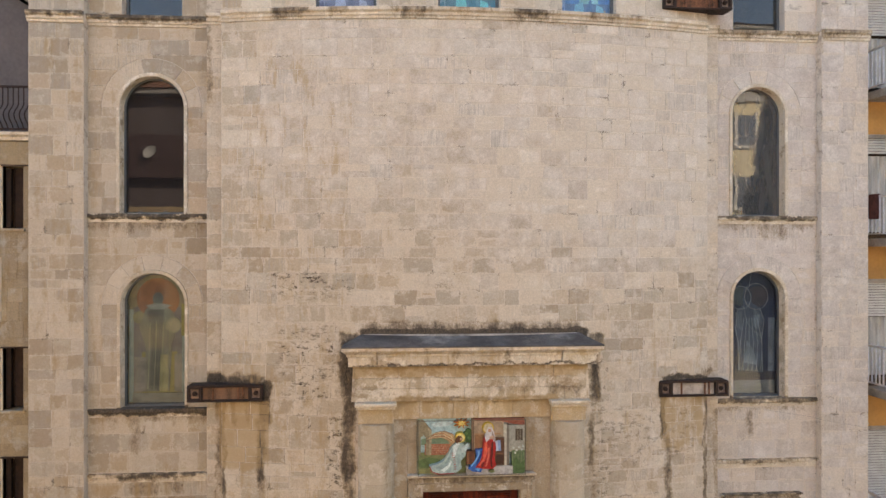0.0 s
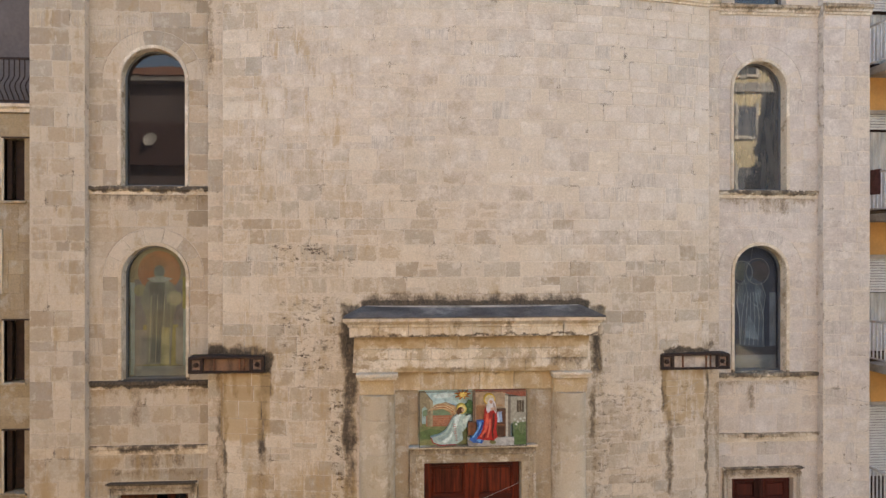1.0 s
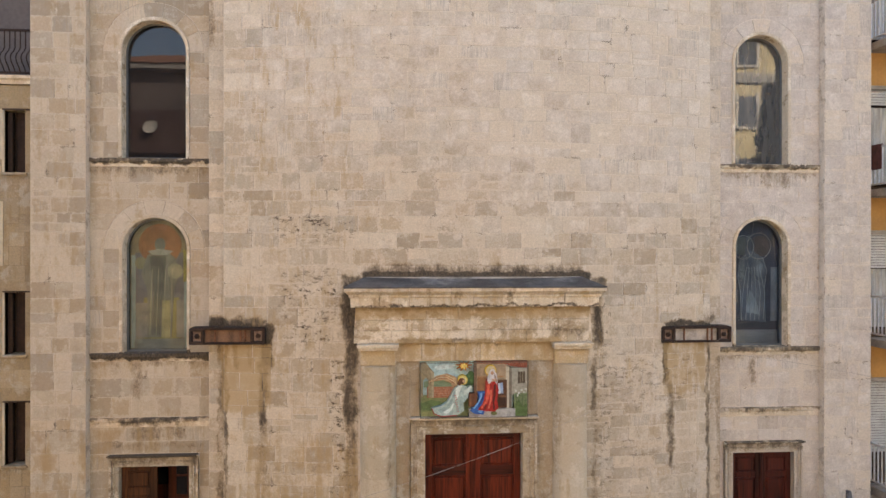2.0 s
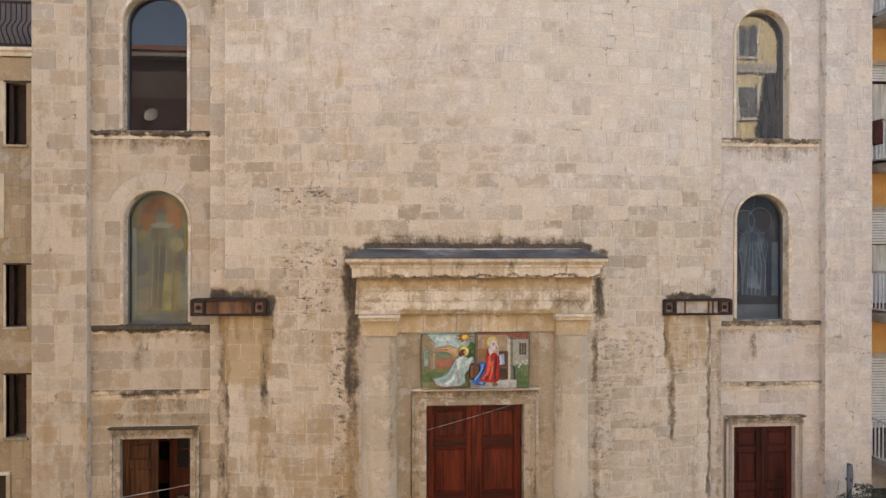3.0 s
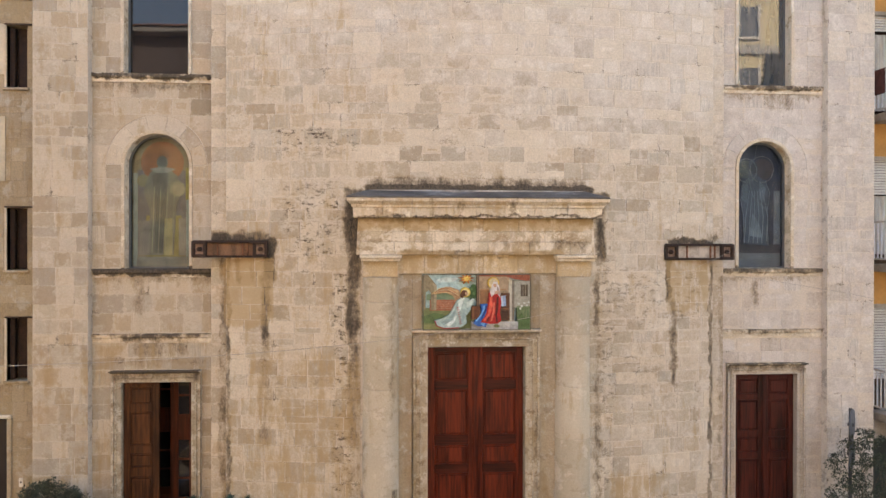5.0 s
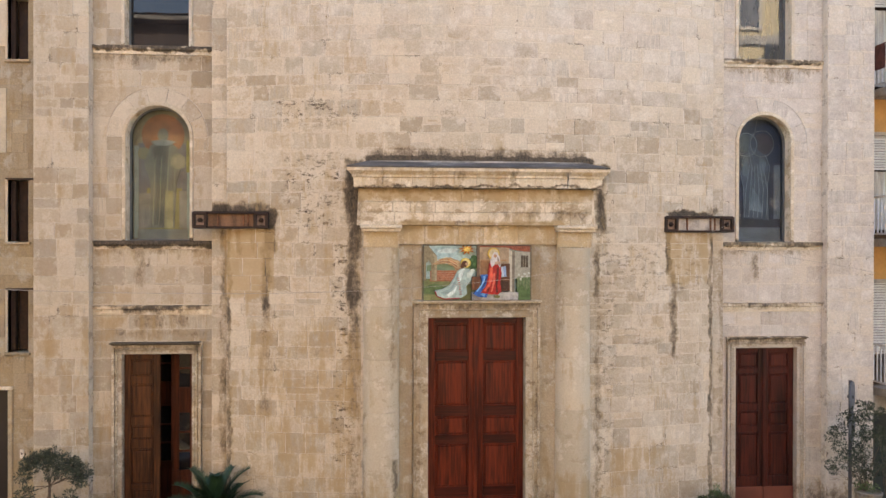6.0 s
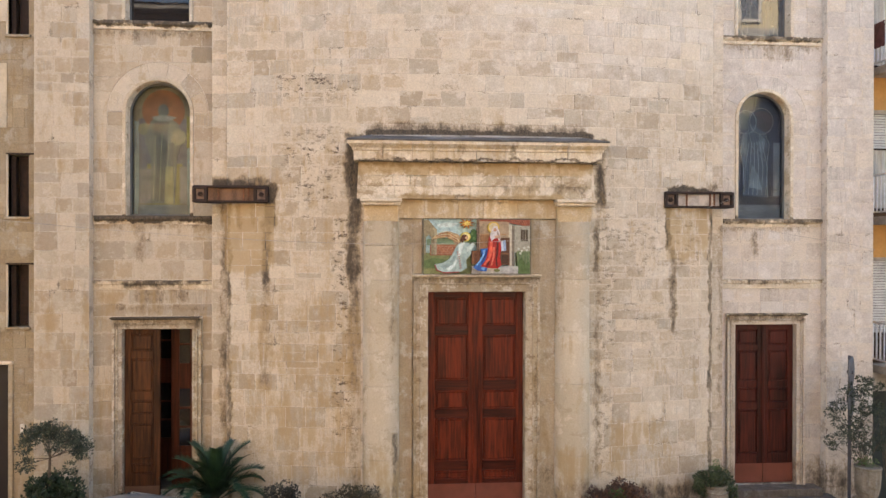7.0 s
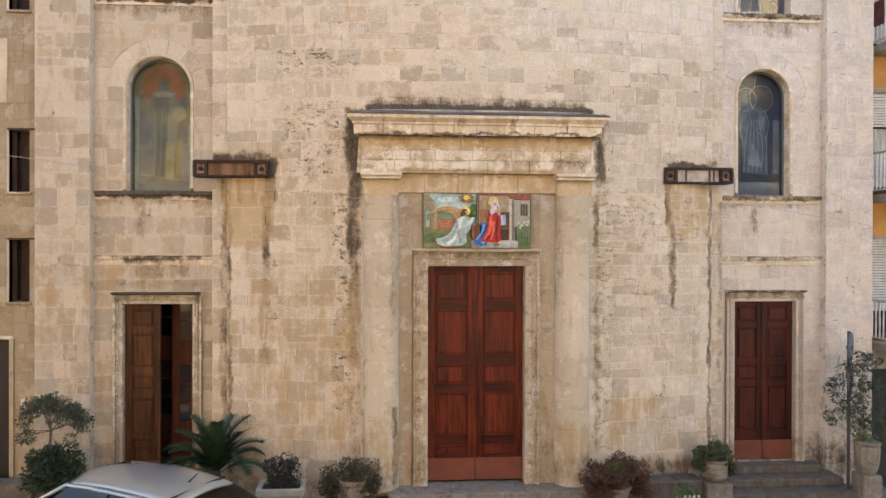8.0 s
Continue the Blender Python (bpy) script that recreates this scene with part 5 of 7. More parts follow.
p1 = Picture(pan, wl[0], wl[1], wl[2], wl[3], P_Y, paint)
p1.rectangle((0.29, 0.25, 0.255), 0.1, 0.9, 0.1, 0.74)
p1.rectangle((0.46, 0.36, 0.14), 0.24, 0.8, 0.08, 0.4)
p1.rectangle((0.43, 0.36, 0.32), 0.12, 0.3, 0.1, 0.36)
p1.rectangle((0.46, 0.39, 0.34), 0.76, 0.92, 0.1, 0.38)
p1.rectangle((0.459, 0.54, 0.513), 0.04, 0.11, 0.02, 0.72)
p1.rectangle((0.513, 0.594, 0.567), 0.88, 0.96, 0.02, 0.70)
p1.disc((0.5, 0.2, 0.09), 0.5, 0.8, 0.34, 32)
p1.rectangle((0.5, 0.42, 0.12), 0.87, 0.985, 0.52, 0.76)
p1.disc((0.4, 0.33, 0.19), 0.2, 0.66, 0.1, 24)
p1.field((0.36, 0.315, 0.25), [(0.2, 0.58), (0.3, 0.72), (0.42, 0.76), (0.58, 0.76), (0.74, 0.7), (0.8, 0.58), (0.72, 0.45), (0.68, 0.1), (0.3, 0.1), (0.3, 0.45)])
p1.field((0.257, 0.23, 0.176), [(0.34, 0.70), (0.44, 0.735), (0.6, 0.72), (0.55, 0.4), (0.5, 0.12), (0.36, 0.12), (0.4, 0.42)])
p1.disc((0.27, 0.257, 0.216), 0.5, 0.80, 0.085, 16, 1.3)
p1.field((0.48, 0.45, 0.39), [(0.3, 0.75), (0.5, 0.77), (0.72, 0.75), (0.58, 0.72), (0.4, 0.72)])
p1.disc((0.5, 0.44, 0.3), 0.74, 0.6, 0.13, 9)
p1.field((0.6, 0.5, 0.25), [(0.52, 0.1), (0.66, 0.1), (0.66, 0.38), (0.54, 0.38)])
p1.rectangle((0.378, 0.351, 0.324), 0.1, 0.9, 0.01, 0.09)
for u in (0.36, 0.46, 0.57, 0.68):
    p1.line((0.743, 0.634, 0.405), [(u + 0.02, 0.62), (u, 0.36), (u - 0.02, 0.12)], 0.004)

wr = BAYS["east"]["wins"][0]
pan2 = arch_panel(win_rl, wr, (0.0525, 0.06, 0.09), P_Y)
p2 = Picture(pan2, wr[0], wr[1], wr[2], wr[3], P_Y, paint)
p2.rectangle((0.195, 0.225, 0.255), 0.84, 0.97, 0.02, 0.62)
p2.rectangle((0.225, 0.232, 0.24), 0.03, 0.97, 0.01, 0.12)
p2.rectangle((0.075, 0.0675, 0.075), 0.0, 1.0, 0.12, 0.19)
p2.disc((0.11, 0.085, 0.085), 0.62, 0.79, 0.2, 28)
p2.disc((0.105, 0.12, 0.112), 0.28, 0.79, 0.17, 28)
p2.field((0.128, 0.15, 0.18), [(0.24, 0.2), (0.72, 0.18), (0.7, 0.45), (0.74, 0.6), (0.66, 0.7), (0.52, 0.74), (0.44, 0.88), (0.36, 0.86), (0.34, 0.72), (0.22, 0.68), (0.18, 0.55), (0.24, 0.42)])
p2.field((0.285, 0.33, 0.352), [(0.36, 0.26), (0.62, 0.24), (0.55, 0.36), (0.42, 0.44)])
p2.field((0.225, 0.262, 0.292), [(0.54, 0.56), (0.64, 0.52), (0.68, 0.64), (0.56, 0.7)])
p2.field((0.21, 0.247, 0.27), [(0.22, 0.54), (0.32, 0.52), (0.33, 0.68), (0.24, 0.66)])
p2.disc((0.075, 0.0825, 0.0975), 0.44, 0.8, 0.085, 16, 1.3)
ringpts = [(0.3 + 0.2 * math.cos(q * 0.35), 0.78 + 0.094 * math.sin(q * 0.35)) for q in range(19)]
p2.line((0.45, 0.47, 0.45), ringpts, 0.005)
ringpts = [(0.6 + 0.23 * math.cos(q * 0.35), 0.79 + 0.105 * math.sin(q * 0.35)) for q in range(19)]
p2.line((0.45, 0.41, 0.37), ringpts, 0.005)
for k in range(6):
    u = 0.26 + 0.085 * k
    p2.line((0.46, 0.5, 0.5), [(0.36 + 0.05 * k, 0.62), (u + 0.03, 0.42), (u, 0.2)], 0.005)
p2.line((0.39, 0.42, 0.42), [(0.2, 0.55), (0.22, 0.66), (0.34, 0.72), (0.4, 0.6), (0.46, 0.55), (0.6, 0.5), (0.7, 0.46)], 0.005)
p2.line((0.33, 0.36, 0.36), [(0.46, 0.88), (0.5, 0.99)], 0.004)
p2.line((0.46, 0.5, 0.5), [(0.25, 0.2), (0.24, 0.42), (0.18, 0.55)], 0.005)
p2.line((0.46, 0.5, 0.5), [(0.72, 0.18), (0.7, 0.45), (0.75, 0.6), (0.66, 0.7)], 0.005)

# ---- blue painted panels behind the top windows, brightened to paint in sky reflection ----
for win, (x0, x1), ground in zip(top_wins, TOP_WINDOWS, ((0.34, 0.36, 0.62), (0.12, 0.45, 0.62), (0.14, 0.34, 0.72))):
    y = y_front((x0 + x1) / 2) + 0.30
    pan = part("painted_panel", boxed(x0 + 0.01, x1 - 0.01, y, y + 0.03, 12.61, 14.58), paint("blue_panel_ground", ground), win)
    pc = Picture(pan, x0, x1, 12.61, 14.58, y, paint)
    pc.rectangle(tuple(0.55 * q + 0.08 for q in ground), 0.14, 0.96, 0.02, 0.13)
    pc.rectangle(tuple(0.7 * q + 0.2 for q in ground), 0.02, 0.14, 0.02, 0.9)
    pc.field(tuple(min(0.7, 1.5 * q + 0.1) for q in ground), [(0.4, 0.13), (0.75, 0.13), (0.68, 0.5), (0.6, 0.7), (0.5, 0.66), (0.42, 0.4)])
    pc.rectangle((0.42, 0.4, 0.36), 0.8, 0.92, 0.02, 0.07)
    pc.disc((0.5, 0.46, 0.3), 0.55, 0.76, 0.12)
    # slivers of lighter and darker blue along the foot
    for q, (u, w) in enumerate(((0.03, 0.1), (0.3, 0.2), (0.52, 0.12), (0.7, 0.16), (0.88, 0.09))):
        pc.field(tuple(min(0.75, v * (1.5 if q % 2 else 0.6) + 0.04) for v in ground), [(u, 0.03), (u + w, 0.03), (u + w * 0.8, 0.1 + 0.05 * (q % 3)), (u + w * 0.1, 0.08 + 0.04 * (q % 2))])

# ---- the stone house next door ----
mat_ochre = stone("ochre_limestone", [(0.344, 0.267, 0.164), (0.295, 0.221, 0.127), (0.385, 0.312, 0.209), (0.328, 0.254, 0.168)], "object", [(-9.0, -7.9, 4.4, 4.62, 0.05, 0.3), (-9, -7.9, 3.3, 3.5, 0.05, 0.35)], [(-9.5, -7.9, 6.7, 8.3, 0.2, 0.4)], 0.6)
mat_grey_wall = simple("dark_grey_plaster", (0.12, 0.105, 0.105), 0.9, 0, 0.2, 1.2, 0.2, (0.07, 0.06, 0.06), 0.5)
mat_white_trim = simple("white_painted_trim", (0.66, 0.62, 0.55), 0.6, 0, 0.12, 8, 0.05, (0.3, 0.26, 0.2), 0.4)
mat_cream = simple("cream_plaster", (0.5, 0.42, 0.31), 0.9, 0, 0.15, 3, 0.1)
house_w = base("stone_house", (-11, 1, -0.12), "ochre limestone house with narrow dark windows", "house")
NW = [(8.77, 9.88), (5.51, 6.62), (3.53, 4.65)]
NX0, NX1 = -8.41, -8.06
bm = bmesh.new()
box(bm, -16, NX0, 0.11, 0.6, 2.88, 10.33)
box(bm, -16, -9.3, 0.11, 0.6, -0.12, 2.88)
box(bm, NX1, -7.845, 0.11, 0.6, 2.88, 10.33)
zz = 10.33
for z0, z1 in NW:
    box(bm, NX0, NX1, 0.11, 0.6, z1, zz)
    zz = z0
box(bm, NX0, NX1, 0.11, 0.6, 2.88, zz)
box(bm, -8.35, -7.845, 0.11, 0.6, -0.12, 2.88)
house_wall = part("wall", bm, mat_ochre, house_w)
part("back_wall", boxed(-16, -7.845, 6.0, 6.3, -0.12, 10.3), mat_dark, house_w)
part("terrace", boxed(-16, -7.85, 0.05, 6.3, 10.335, 10.38, bevel=0.01), mat_ochre, house_w)
part("cornice", prism_x(bmesh.new(), [(0.3, 10.34), (0.04, 10.34), (0.02, 10.40), (-0.02, 10.43), (-0.02, 10.485), (0.3, 10.49)], -16, -7.85), mat_trim, house_w)
part("frieze", boxed(-16, -7.87, 0.085, 0.109, 9.9, 10.32), mat_ochre, house_w)
for z0, z1 in NW:
    w = part("window", boxed(NX0 + 0.09, NX1, 0.32, 0.36, z0 + 0.02, z1), mat_iron, house_w)
    part("window_frame", boxed(NX0 - 0.04, NX0, 0.095, 0.35, z0, z1, bevel=0.004), mat_cream, w)
    part("shutter", boxed(NX0 + 0.004, NX0 + 0.085, 0.2, 0.3, z0 + 0.02, z1 - 0.02, bevel=0.004), mat_iron, w)
    part("sill", boxed(NX0 - 0.05, NX1 + 0.04, 0.06, 0.35, z0 - 0.05, z0 - 0.002, bevel=0.008), mat_ochre, w)
    part("lintel", boxed(NX0 - 0.03, NX1 + 0.19, 0.08, 0.109, z1 + 0.003, z1 + 0.03), mat_iron, w)
for z0, z1 in ((7.1, 8.25), (9.0, 9.9)):
    part("plaster_patch", boxed(-9.2, -8.43, 0.085, 0.109, z0, z1), mat_cream, house_w)
# the doorway's shadow is put into the door's near-black base colour
dd = part("door", boxed(-9.3, -8.4, 0.3, 0.35, -0.1, 2.84), simple("black_brown_paint", (0.016, 0.011, 0.011), 0.5, 0, 0.3, 9, 0.1), house_w, "brown house door darkened to look shaded")
part("door_frame", boxed(-8.4, -8.32, 0.07, 0.35, -0.1, 2.86, bevel=0.01), mat_ochre, dd)
part("door_frame", boxed(-9.4, -8.32, 0.06, 0.35, 2.862, 2.92, bevel=0.01), mat_trim, dd)
bell = base("doorbell", (-8.17, 0.1, 1.65), "small pale doorbell panel on the wall", "doorbell")
part("plate", boxed(-8.2, -8.13, 0.09, 0.11, 1.63, 1.79, bevel=0.006), mat_white_trim, bell)
part("button", boxed(-8.18, -8.15, 0.084, 0.09, 1.7, 1.73, bevel=0.004), mat_iron, bell)

# balcony rail of bellied iron bars
rail = base("balcony_rail", (-8.6, 0.05, 10.49), "dark iron balcony rail with bellied bars", "railing")
part("top_rail", boxed(-10.0, -7.86, 0.0, 0.05, 11.27, 11.31, bevel=0.006), mat_iron, rail)
part("bottom_rail", boxed(-10.0, -7.86, 0.0, 0.05, 10.52, 10.55, bevel=0.006), mat_iron, rail)
for i in range(24):
    x = -9.9 + i * 0.09
    pts = [(x, 0.02 - 0.16 * math.sin(math.pi * min(1, max(0, (0.55 - s) / 0.5))) ** 1.0 * (s < 0.55), 10.55 + 0.72 * s) for s in [q / 10 for q in range(11)]]
    part("bar", tube(bmesh.new(), pts, 0.011, n=6), mat_iron, rail)
# the gabled house behind the terrace
gable = base("grey_house", (-11, 3, -0.12), "dark grey rendered house with a sloping roof", "house")
part("wall", slab(bmesh.new(), [(-16, -0.1), (-7.9, -0.1), (-7.9, 12.72), (-12, 15.4), (-16, 15.4)], 1.2, 5.5), mat_grey_wall, gable)
part("roof", slab(bmesh.new(), [(-7.75, 12.70), (-7.75, 12.80), (-12, 15.6), (-16, 15.6), (-16, 15.42), (-12.0, 15.42)], 0.95, 5.6), mat_lead, gable)

# ---- the apartment building on the other side ----
mat_orange = simple("orange_render", (0.52, 0.29, 0.10), 0.9, 0, 0.12, 1.5, 0.15, (0.3, 0.2, 0.1), 0.2)
mat_shutter = simple("roller_shutter_white", (0.58, 0.57, 0.56), 0.6, 0, 0.1, 6, 0.05)
mat_rail_white = simple("white_painted_iron", (0.62, 0.63, 0.66), 0.5, 0.2, 0.12, 12, 0.05, (0.2, 0.1, 0.06), 0.4)
mat_concrete = simple("balcony_concrete", (0.34, 0.31, 0.28), 0.9, 0, 0.25, 3, 0.25)
mat_curtain = simple("pale_curtain_cloth", (0.48, 0.47, 0.44), 0.95, 0, 0.25, 9, 0.1, streak=True)
mat_gate = simple("dark_green_gate", (0.02, 0.026, 0.024), 0.6, 0.1, 0.3, 8, 0.1)
apt = base("apartment_building", (13, 4, -0.12), "orange apartment building with white balconies and shutters", "building")
bm = bmesh.new()
box(bm, 7.7, 8.12, 0.62, 1.0, -0.12, 16.4)
box(bm, 10.6, 22, 0.62, 1.0, -0.12, 16.4)
FLOORS = [14.38, 11.40, 8.45, 5.45, 2.48]
for k, z in enumerate(FLOORS[:-1]):
    box(bm, 8.12, 10.6, 0.62, 1.0, z - 0.72, z + 0.02)
box(bm, 8.12, 10.6, 0.62, 1.0, 16.1, 16.4)
part("wall", bm, mat_orange, apt)
part("back", boxed(7.7, 22, 6, 6.3, -0.12, 16.4), mat_dark, apt)
part("roof", boxed(7.69, 22.2, 0.3, 6.4, 16.4, 16.6, bevel=0.02), mat_concrete, apt)
for k, z in enumerate(FLOORS):
    if k == 0:
        shut_to = 12.75
    else:
        shut_to = (10.32, 7.0, 4.83 - 1.6, 0.5)[k - 1]
    top = z - 0.72 if k < 4 else z - 0.01
    bal = part("balcony", boxed(8.13, 14, -0.85, 0.62, z - 0.0, z + 0.16, bevel=0.01), mat_concrete, apt)
    for xx in (8.18,):
        part("top_rail", boxed(xx - 0.02, xx + 0.02, -0.82, 0.6, z + 0.98, z + 1.02), mat_rail_white, bal)
        part("bottom_rail", boxed(xx - 0.015, xx + 0.015, -0.82, 0.6, z + 0.24, z + 0.27), mat_rail_white, bal)
        for i in range(13):
            part("bar", boxed(xx - 0.012, xx + 0.012, -0.8 + i * 0.11, -0.776 + i * 0.11, z + 0.27, z + 0.98), mat_rail_white, bal)
    part("top_rail", boxed(8.18, 14, -0.84, -0.80, z + 0.98, z + 1.02), mat_rail_white, bal)
    for i in range(26):
        part("bar", boxed(8.24 + i * 0.11, 8.264 + i * 0.11, -0.83, -0.81, z + 0.16, z + 0.98), mat_rail_white, bal)
    door_t = part("balcony_door", boxed(8.12, 10.6, 0.9, 0.95, z - 2.7, top), mat_iron, apt)
    if k == 4:
        part("shop_lintel", boxed(7.72, 10.6, 0.4, 0.9, 2.1, 2.47, bevel=0.01), mat_concrete, door_t)
        part("shop_gate", boxed(7.75, 10.6, 0.5, 0.55, -0.1, 2.09), mat_gate, door_t)
        continue
    for i in range(max(1, int((top - shut_to) / 0.055))):
        zt = top - i * 0.055
        part("slat", boxed(8.125, 10.59, 0.68, 0.70, zt - 0.05, zt - 0.004, bevel=0.006), mat_shutter, door_t)
    part("shutter_box", boxed(8.125, 10.59, 0.6, 0.72, top - 0.02, top + 0.06, bevel=0.006), mat_concrete, door_t)
    if shut_to > z - 2.2:
        top_y = [(8.14 + i * 0.04, 0.79 + 0.022 * math.sin(i * 1.7)) for i in range(31)]
        bm = bmesh.new()
        lo = [bm.verts.new((x, y, z - 2.65)) for x, y in top_y] + [bm.verts.new((x, y + 0.008, z - 2.65)) for x, y in top_y[::-1]]
        hi = [bm.verts.new((x, y, shut_to)) for x, y in top_y] + [bm.verts.new((x, y + 0.008, shut_to)) for x, y in top_y[::-1]]
        for i in range(len(lo)):
            j = (i + 1) % len(lo)
            bm.faces.new((lo[i], lo[j], hi[j], hi[i]))
        bm.faces.new(lo[::-1])
        bm.faces.new(hi)
        part("curtain", bm, mat_curtain, door_t)
lap = base("laundry", (8.4, -0.2, 8.5), "dark red cloth hung over the balcony rail", "cloth")
bm = boxed(8.15, 8.21, 0.2, 0.5, 9.0, 9.5, bevel=0.015)
part("cloth", bm, simple("dark_red_cloth", (0.12, 0.05, 0.05), 0.95, 0, 0.3, 9, 0.2), lap)

# ---- the wires ----


def cable(name, pts, r, label):
    bm = bmesh.new()
    tube(bm, pts, r, n=6)
    return tagged(mesh_ob(name, bm, mat_cable, True), label, "cable")


mat_cable = simple("grey_cable", (0.36, 0.33, 0.29), 0.5, 0.2, 0.2, 20, 0.05)


def sag(a, b, d, n=40):
    a, b = Vector(a), Vector(b)
    return [tuple(a.lerp(b, i / n) - Vector((0, 0, d * 4 * (i / n) * (1 - i / n)))) for i in range(n + 1)]


cable("overhead_wire", sag((-12.9, -15.94, 7.8), (4.62, -0.6, 5.86), 1.68), 0.002, "thin grey wire hung across the street to a bracket")
cable("wall_cable", [(4.9, -0.012, 5.39), (5.6, -0.012, 5.32), (6.7, -0.012, 5.14), (6.73, -0.185, 5.13), (7.2, -0.185, 5.05), (7.7, -0.185, 4.95), (8.2, 0.58, 4.9)], 0.0035, "thin cable fixed along the stone wall")

# ---- the far side of the street ----
mat_yellow = simple("yellow_render", (0.72, 0.61, 0.38), 0.9, 0, 0.12, 0.8, 0.1, (0.35, 0.28, 0.15), 0.25)
mat_ochre_wall = simple("ochre_render", (0.62, 0.45, 0.25), 0.9, 0, 0.12, 0.8, 0.1, (0.35, 0.25, 0.15), 0.25)
mat_grey_beige = simple("grey_beige_render", (0.4, 0.37, 0.33), 0.9, 0, 0.12, 0.8, 0.1)
mat_brown = simple("brown_render", (0.14, 0.112, 0.105), 0.9, 0, 0.15, 0.8, 0.1, (0.15, 0.1, 0.08), 0.3)
mat_brick_red = simple("red_brick_render", (0.085, 0.05, 0.045), 0.9, 0, 0.25, 4, 0.2)
mat_tile = simple("terracotta_tiles", (0.36, 0.17, 0.10), 0.9, 0, 0.3, 5, 0.4)
mat_stone_trim = simple("grey_stone_trim", (0.42, 0.40, 0.37), 0.85)


def street_house(name, x0, x1, yf, z1, wall_mat, win_x, win_z, win_w, win_h, label, bands=()):
    """A house whose front faces the church (+y)."""
    ob = base(name, ((x0 + x1) / 2, yf - 4, -0.12), label, "house", "houses across the street")
    part("wall", boxed(x0, x1, yf - 9, yf, -0.12, z1), wall_mat, ob)
    part("eaves", boxed(x0 - 0.4, x1 + 0.4, yf - 9.4, yf + 0.6, z1, z1 + 0.25, bevel=0.03), mat_stone_trim, ob)
    bm = bmesh.new()
    vs = [bm.verts.new(q) for q in ((x0 - 0.5, yf + 0.7, z1 + 0.25), (x1 + 0.5, yf + 0.7, z1 + 0.25), (x1 + 0.5, yf - 9.5, z1 + 0.25), (x0 - 0.5, yf - 9.5, z1 + 0.25), (x0 + 3, yf - 4.5, z1 + 1.9), (x1 - 3, yf - 4.5, z1 + 1.9))]
    for f in ((0, 1, 5, 4), (1, 2, 5), (2, 3, 4, 5), (3, 0, 4), (3, 2, 1, 0)):
        bm.faces.new([vs[k] for k in f])
    part("roof", bm, mat_tile, ob)
    for a, b in bands:
        part("band", boxed(x0 - 0.05, x1 + 0.05, yf, yf + 0.16, a, b, bevel=0.02), mat_stone_trim, ob)
    for z in win_z:
        for x in win_x:
            w = part("window", boxed(x - win_w / 2, x + win_w / 2, yf + 0.01, yf + 0.03, z, z + win_h), mat_glass_dark, ob)
            part("surround", boxed(x - win_w / 2 - 0.16, x - win_w / 2, yf + 0.005, yf + 0.07, z - 0.05, z + win_h + 0.16), mat_white_trim, w)
            part("surround", boxed(x + win_w / 2, x + win_w / 2 + 0.16, yf + 0.005, yf + 0.07, z - 0.05, z + win_h + 0.16), mat_white_trim, w)
            part("sill", boxed(x - win_w / 2 - 0.2, x + win_w / 2 + 0.2, yf + 0.005, yf + 0.14, z - 0.18, z - 0.05), mat_white_trim, w)
            part("glazing_bar", boxed(x - 0.025, x + 0.025, yf + 0.03, yf + 0.05, z, z + win_h), mat_stone_trim, w)
    return ob


mat_glass_dark = simple("far_window_glass", (0.07, 0.085, 0.11), 0.12, 0.0, 0.1, 3, 0)
street_house("yellow_house", 15.6, 23.0, -24.0, 20.3, mat_yellow, [18.05, 21.6], [3.6, 7.2, 10.7, 14.1, 17.5], 1.0, 1.65, "yellow rendered house with white window surrounds", [(16.5, 17.0), (3.0, 3.3)])
brown = street_house("brown_house", -15.6, -6.6, -17.5, 14.9, mat_brown, [-14.3, -11.5, -8.7], [2.6, 5.5, 8.4], 0.9, 1.5, "brown rendered house with yellow lower storeys and a tiled roof")
part("lower_wall", boxed(-15.6, -6.6, -17.5, -17.494, -0.12, 10.2), mat_ochre_wall, brown)
# unseen ochre houses, added to bounce warm light onto the west side
street_house("ochre_house", -36.0, -15.9, -18.5, 13.0, mat_ochre_wall, [-33, -29.5, -26, -22.5, -19], [2.6, 6.0, 9.3], 1.0, 1.5, "long ochre house added to bounce warm light")
street_house("ochre_house", -6.3, 1.0, -18.0, 12.0, mat_ochre_wall, [-4.2, -1.0], [2.6, 6.0, 9.0], 1.0, 1.5, "ochre house added beside the brown one for warm bounce")
# unseen low house, added in grey-beige to keep the east bounce cooler
street_house("low_house", 1.3, 15.2, -22.0, 7.0, mat_grey_beige, [3.4, 7.0, 10.6, 13.4], [2.6], 1.0, 1.5, "low grey-beige house added to fill the gap between taller ones")
bw = base("brick_parapet", (-11, -17.3, 12.6), "red brick parapet on the brown house", "parapet")
part("wall", boxed(-13.0, -9.4, -17.49, -17.0, 11.4, 13.2), mat_brick_red, bw)
dish = base("satellite_dish", (-11.42, -16.9, 12.1), "white satellite dish on a brick parapet", "satellite dish")
bm = lathe(bmesh.new(), [(0.02, 0.0), (0.12, 0.012), (0.22, 0.045), (0.29, 0.08), (0.30, 0.08), (0.22, 0.03), (0.1, -0.004)], n=24)
bmesh.ops.transform(bm, matrix=pose(-11.42, -16.8, 12.42, -68, 0, 12), verts=bm.verts)
part("reflector", bm, mat_white_trim, dish)
part("arm", tube(bmesh.new(), [(-11.42, -16.98, 12.1), (-11.42, -16.86, 12.4)], 0.02), mat_iron, dish)

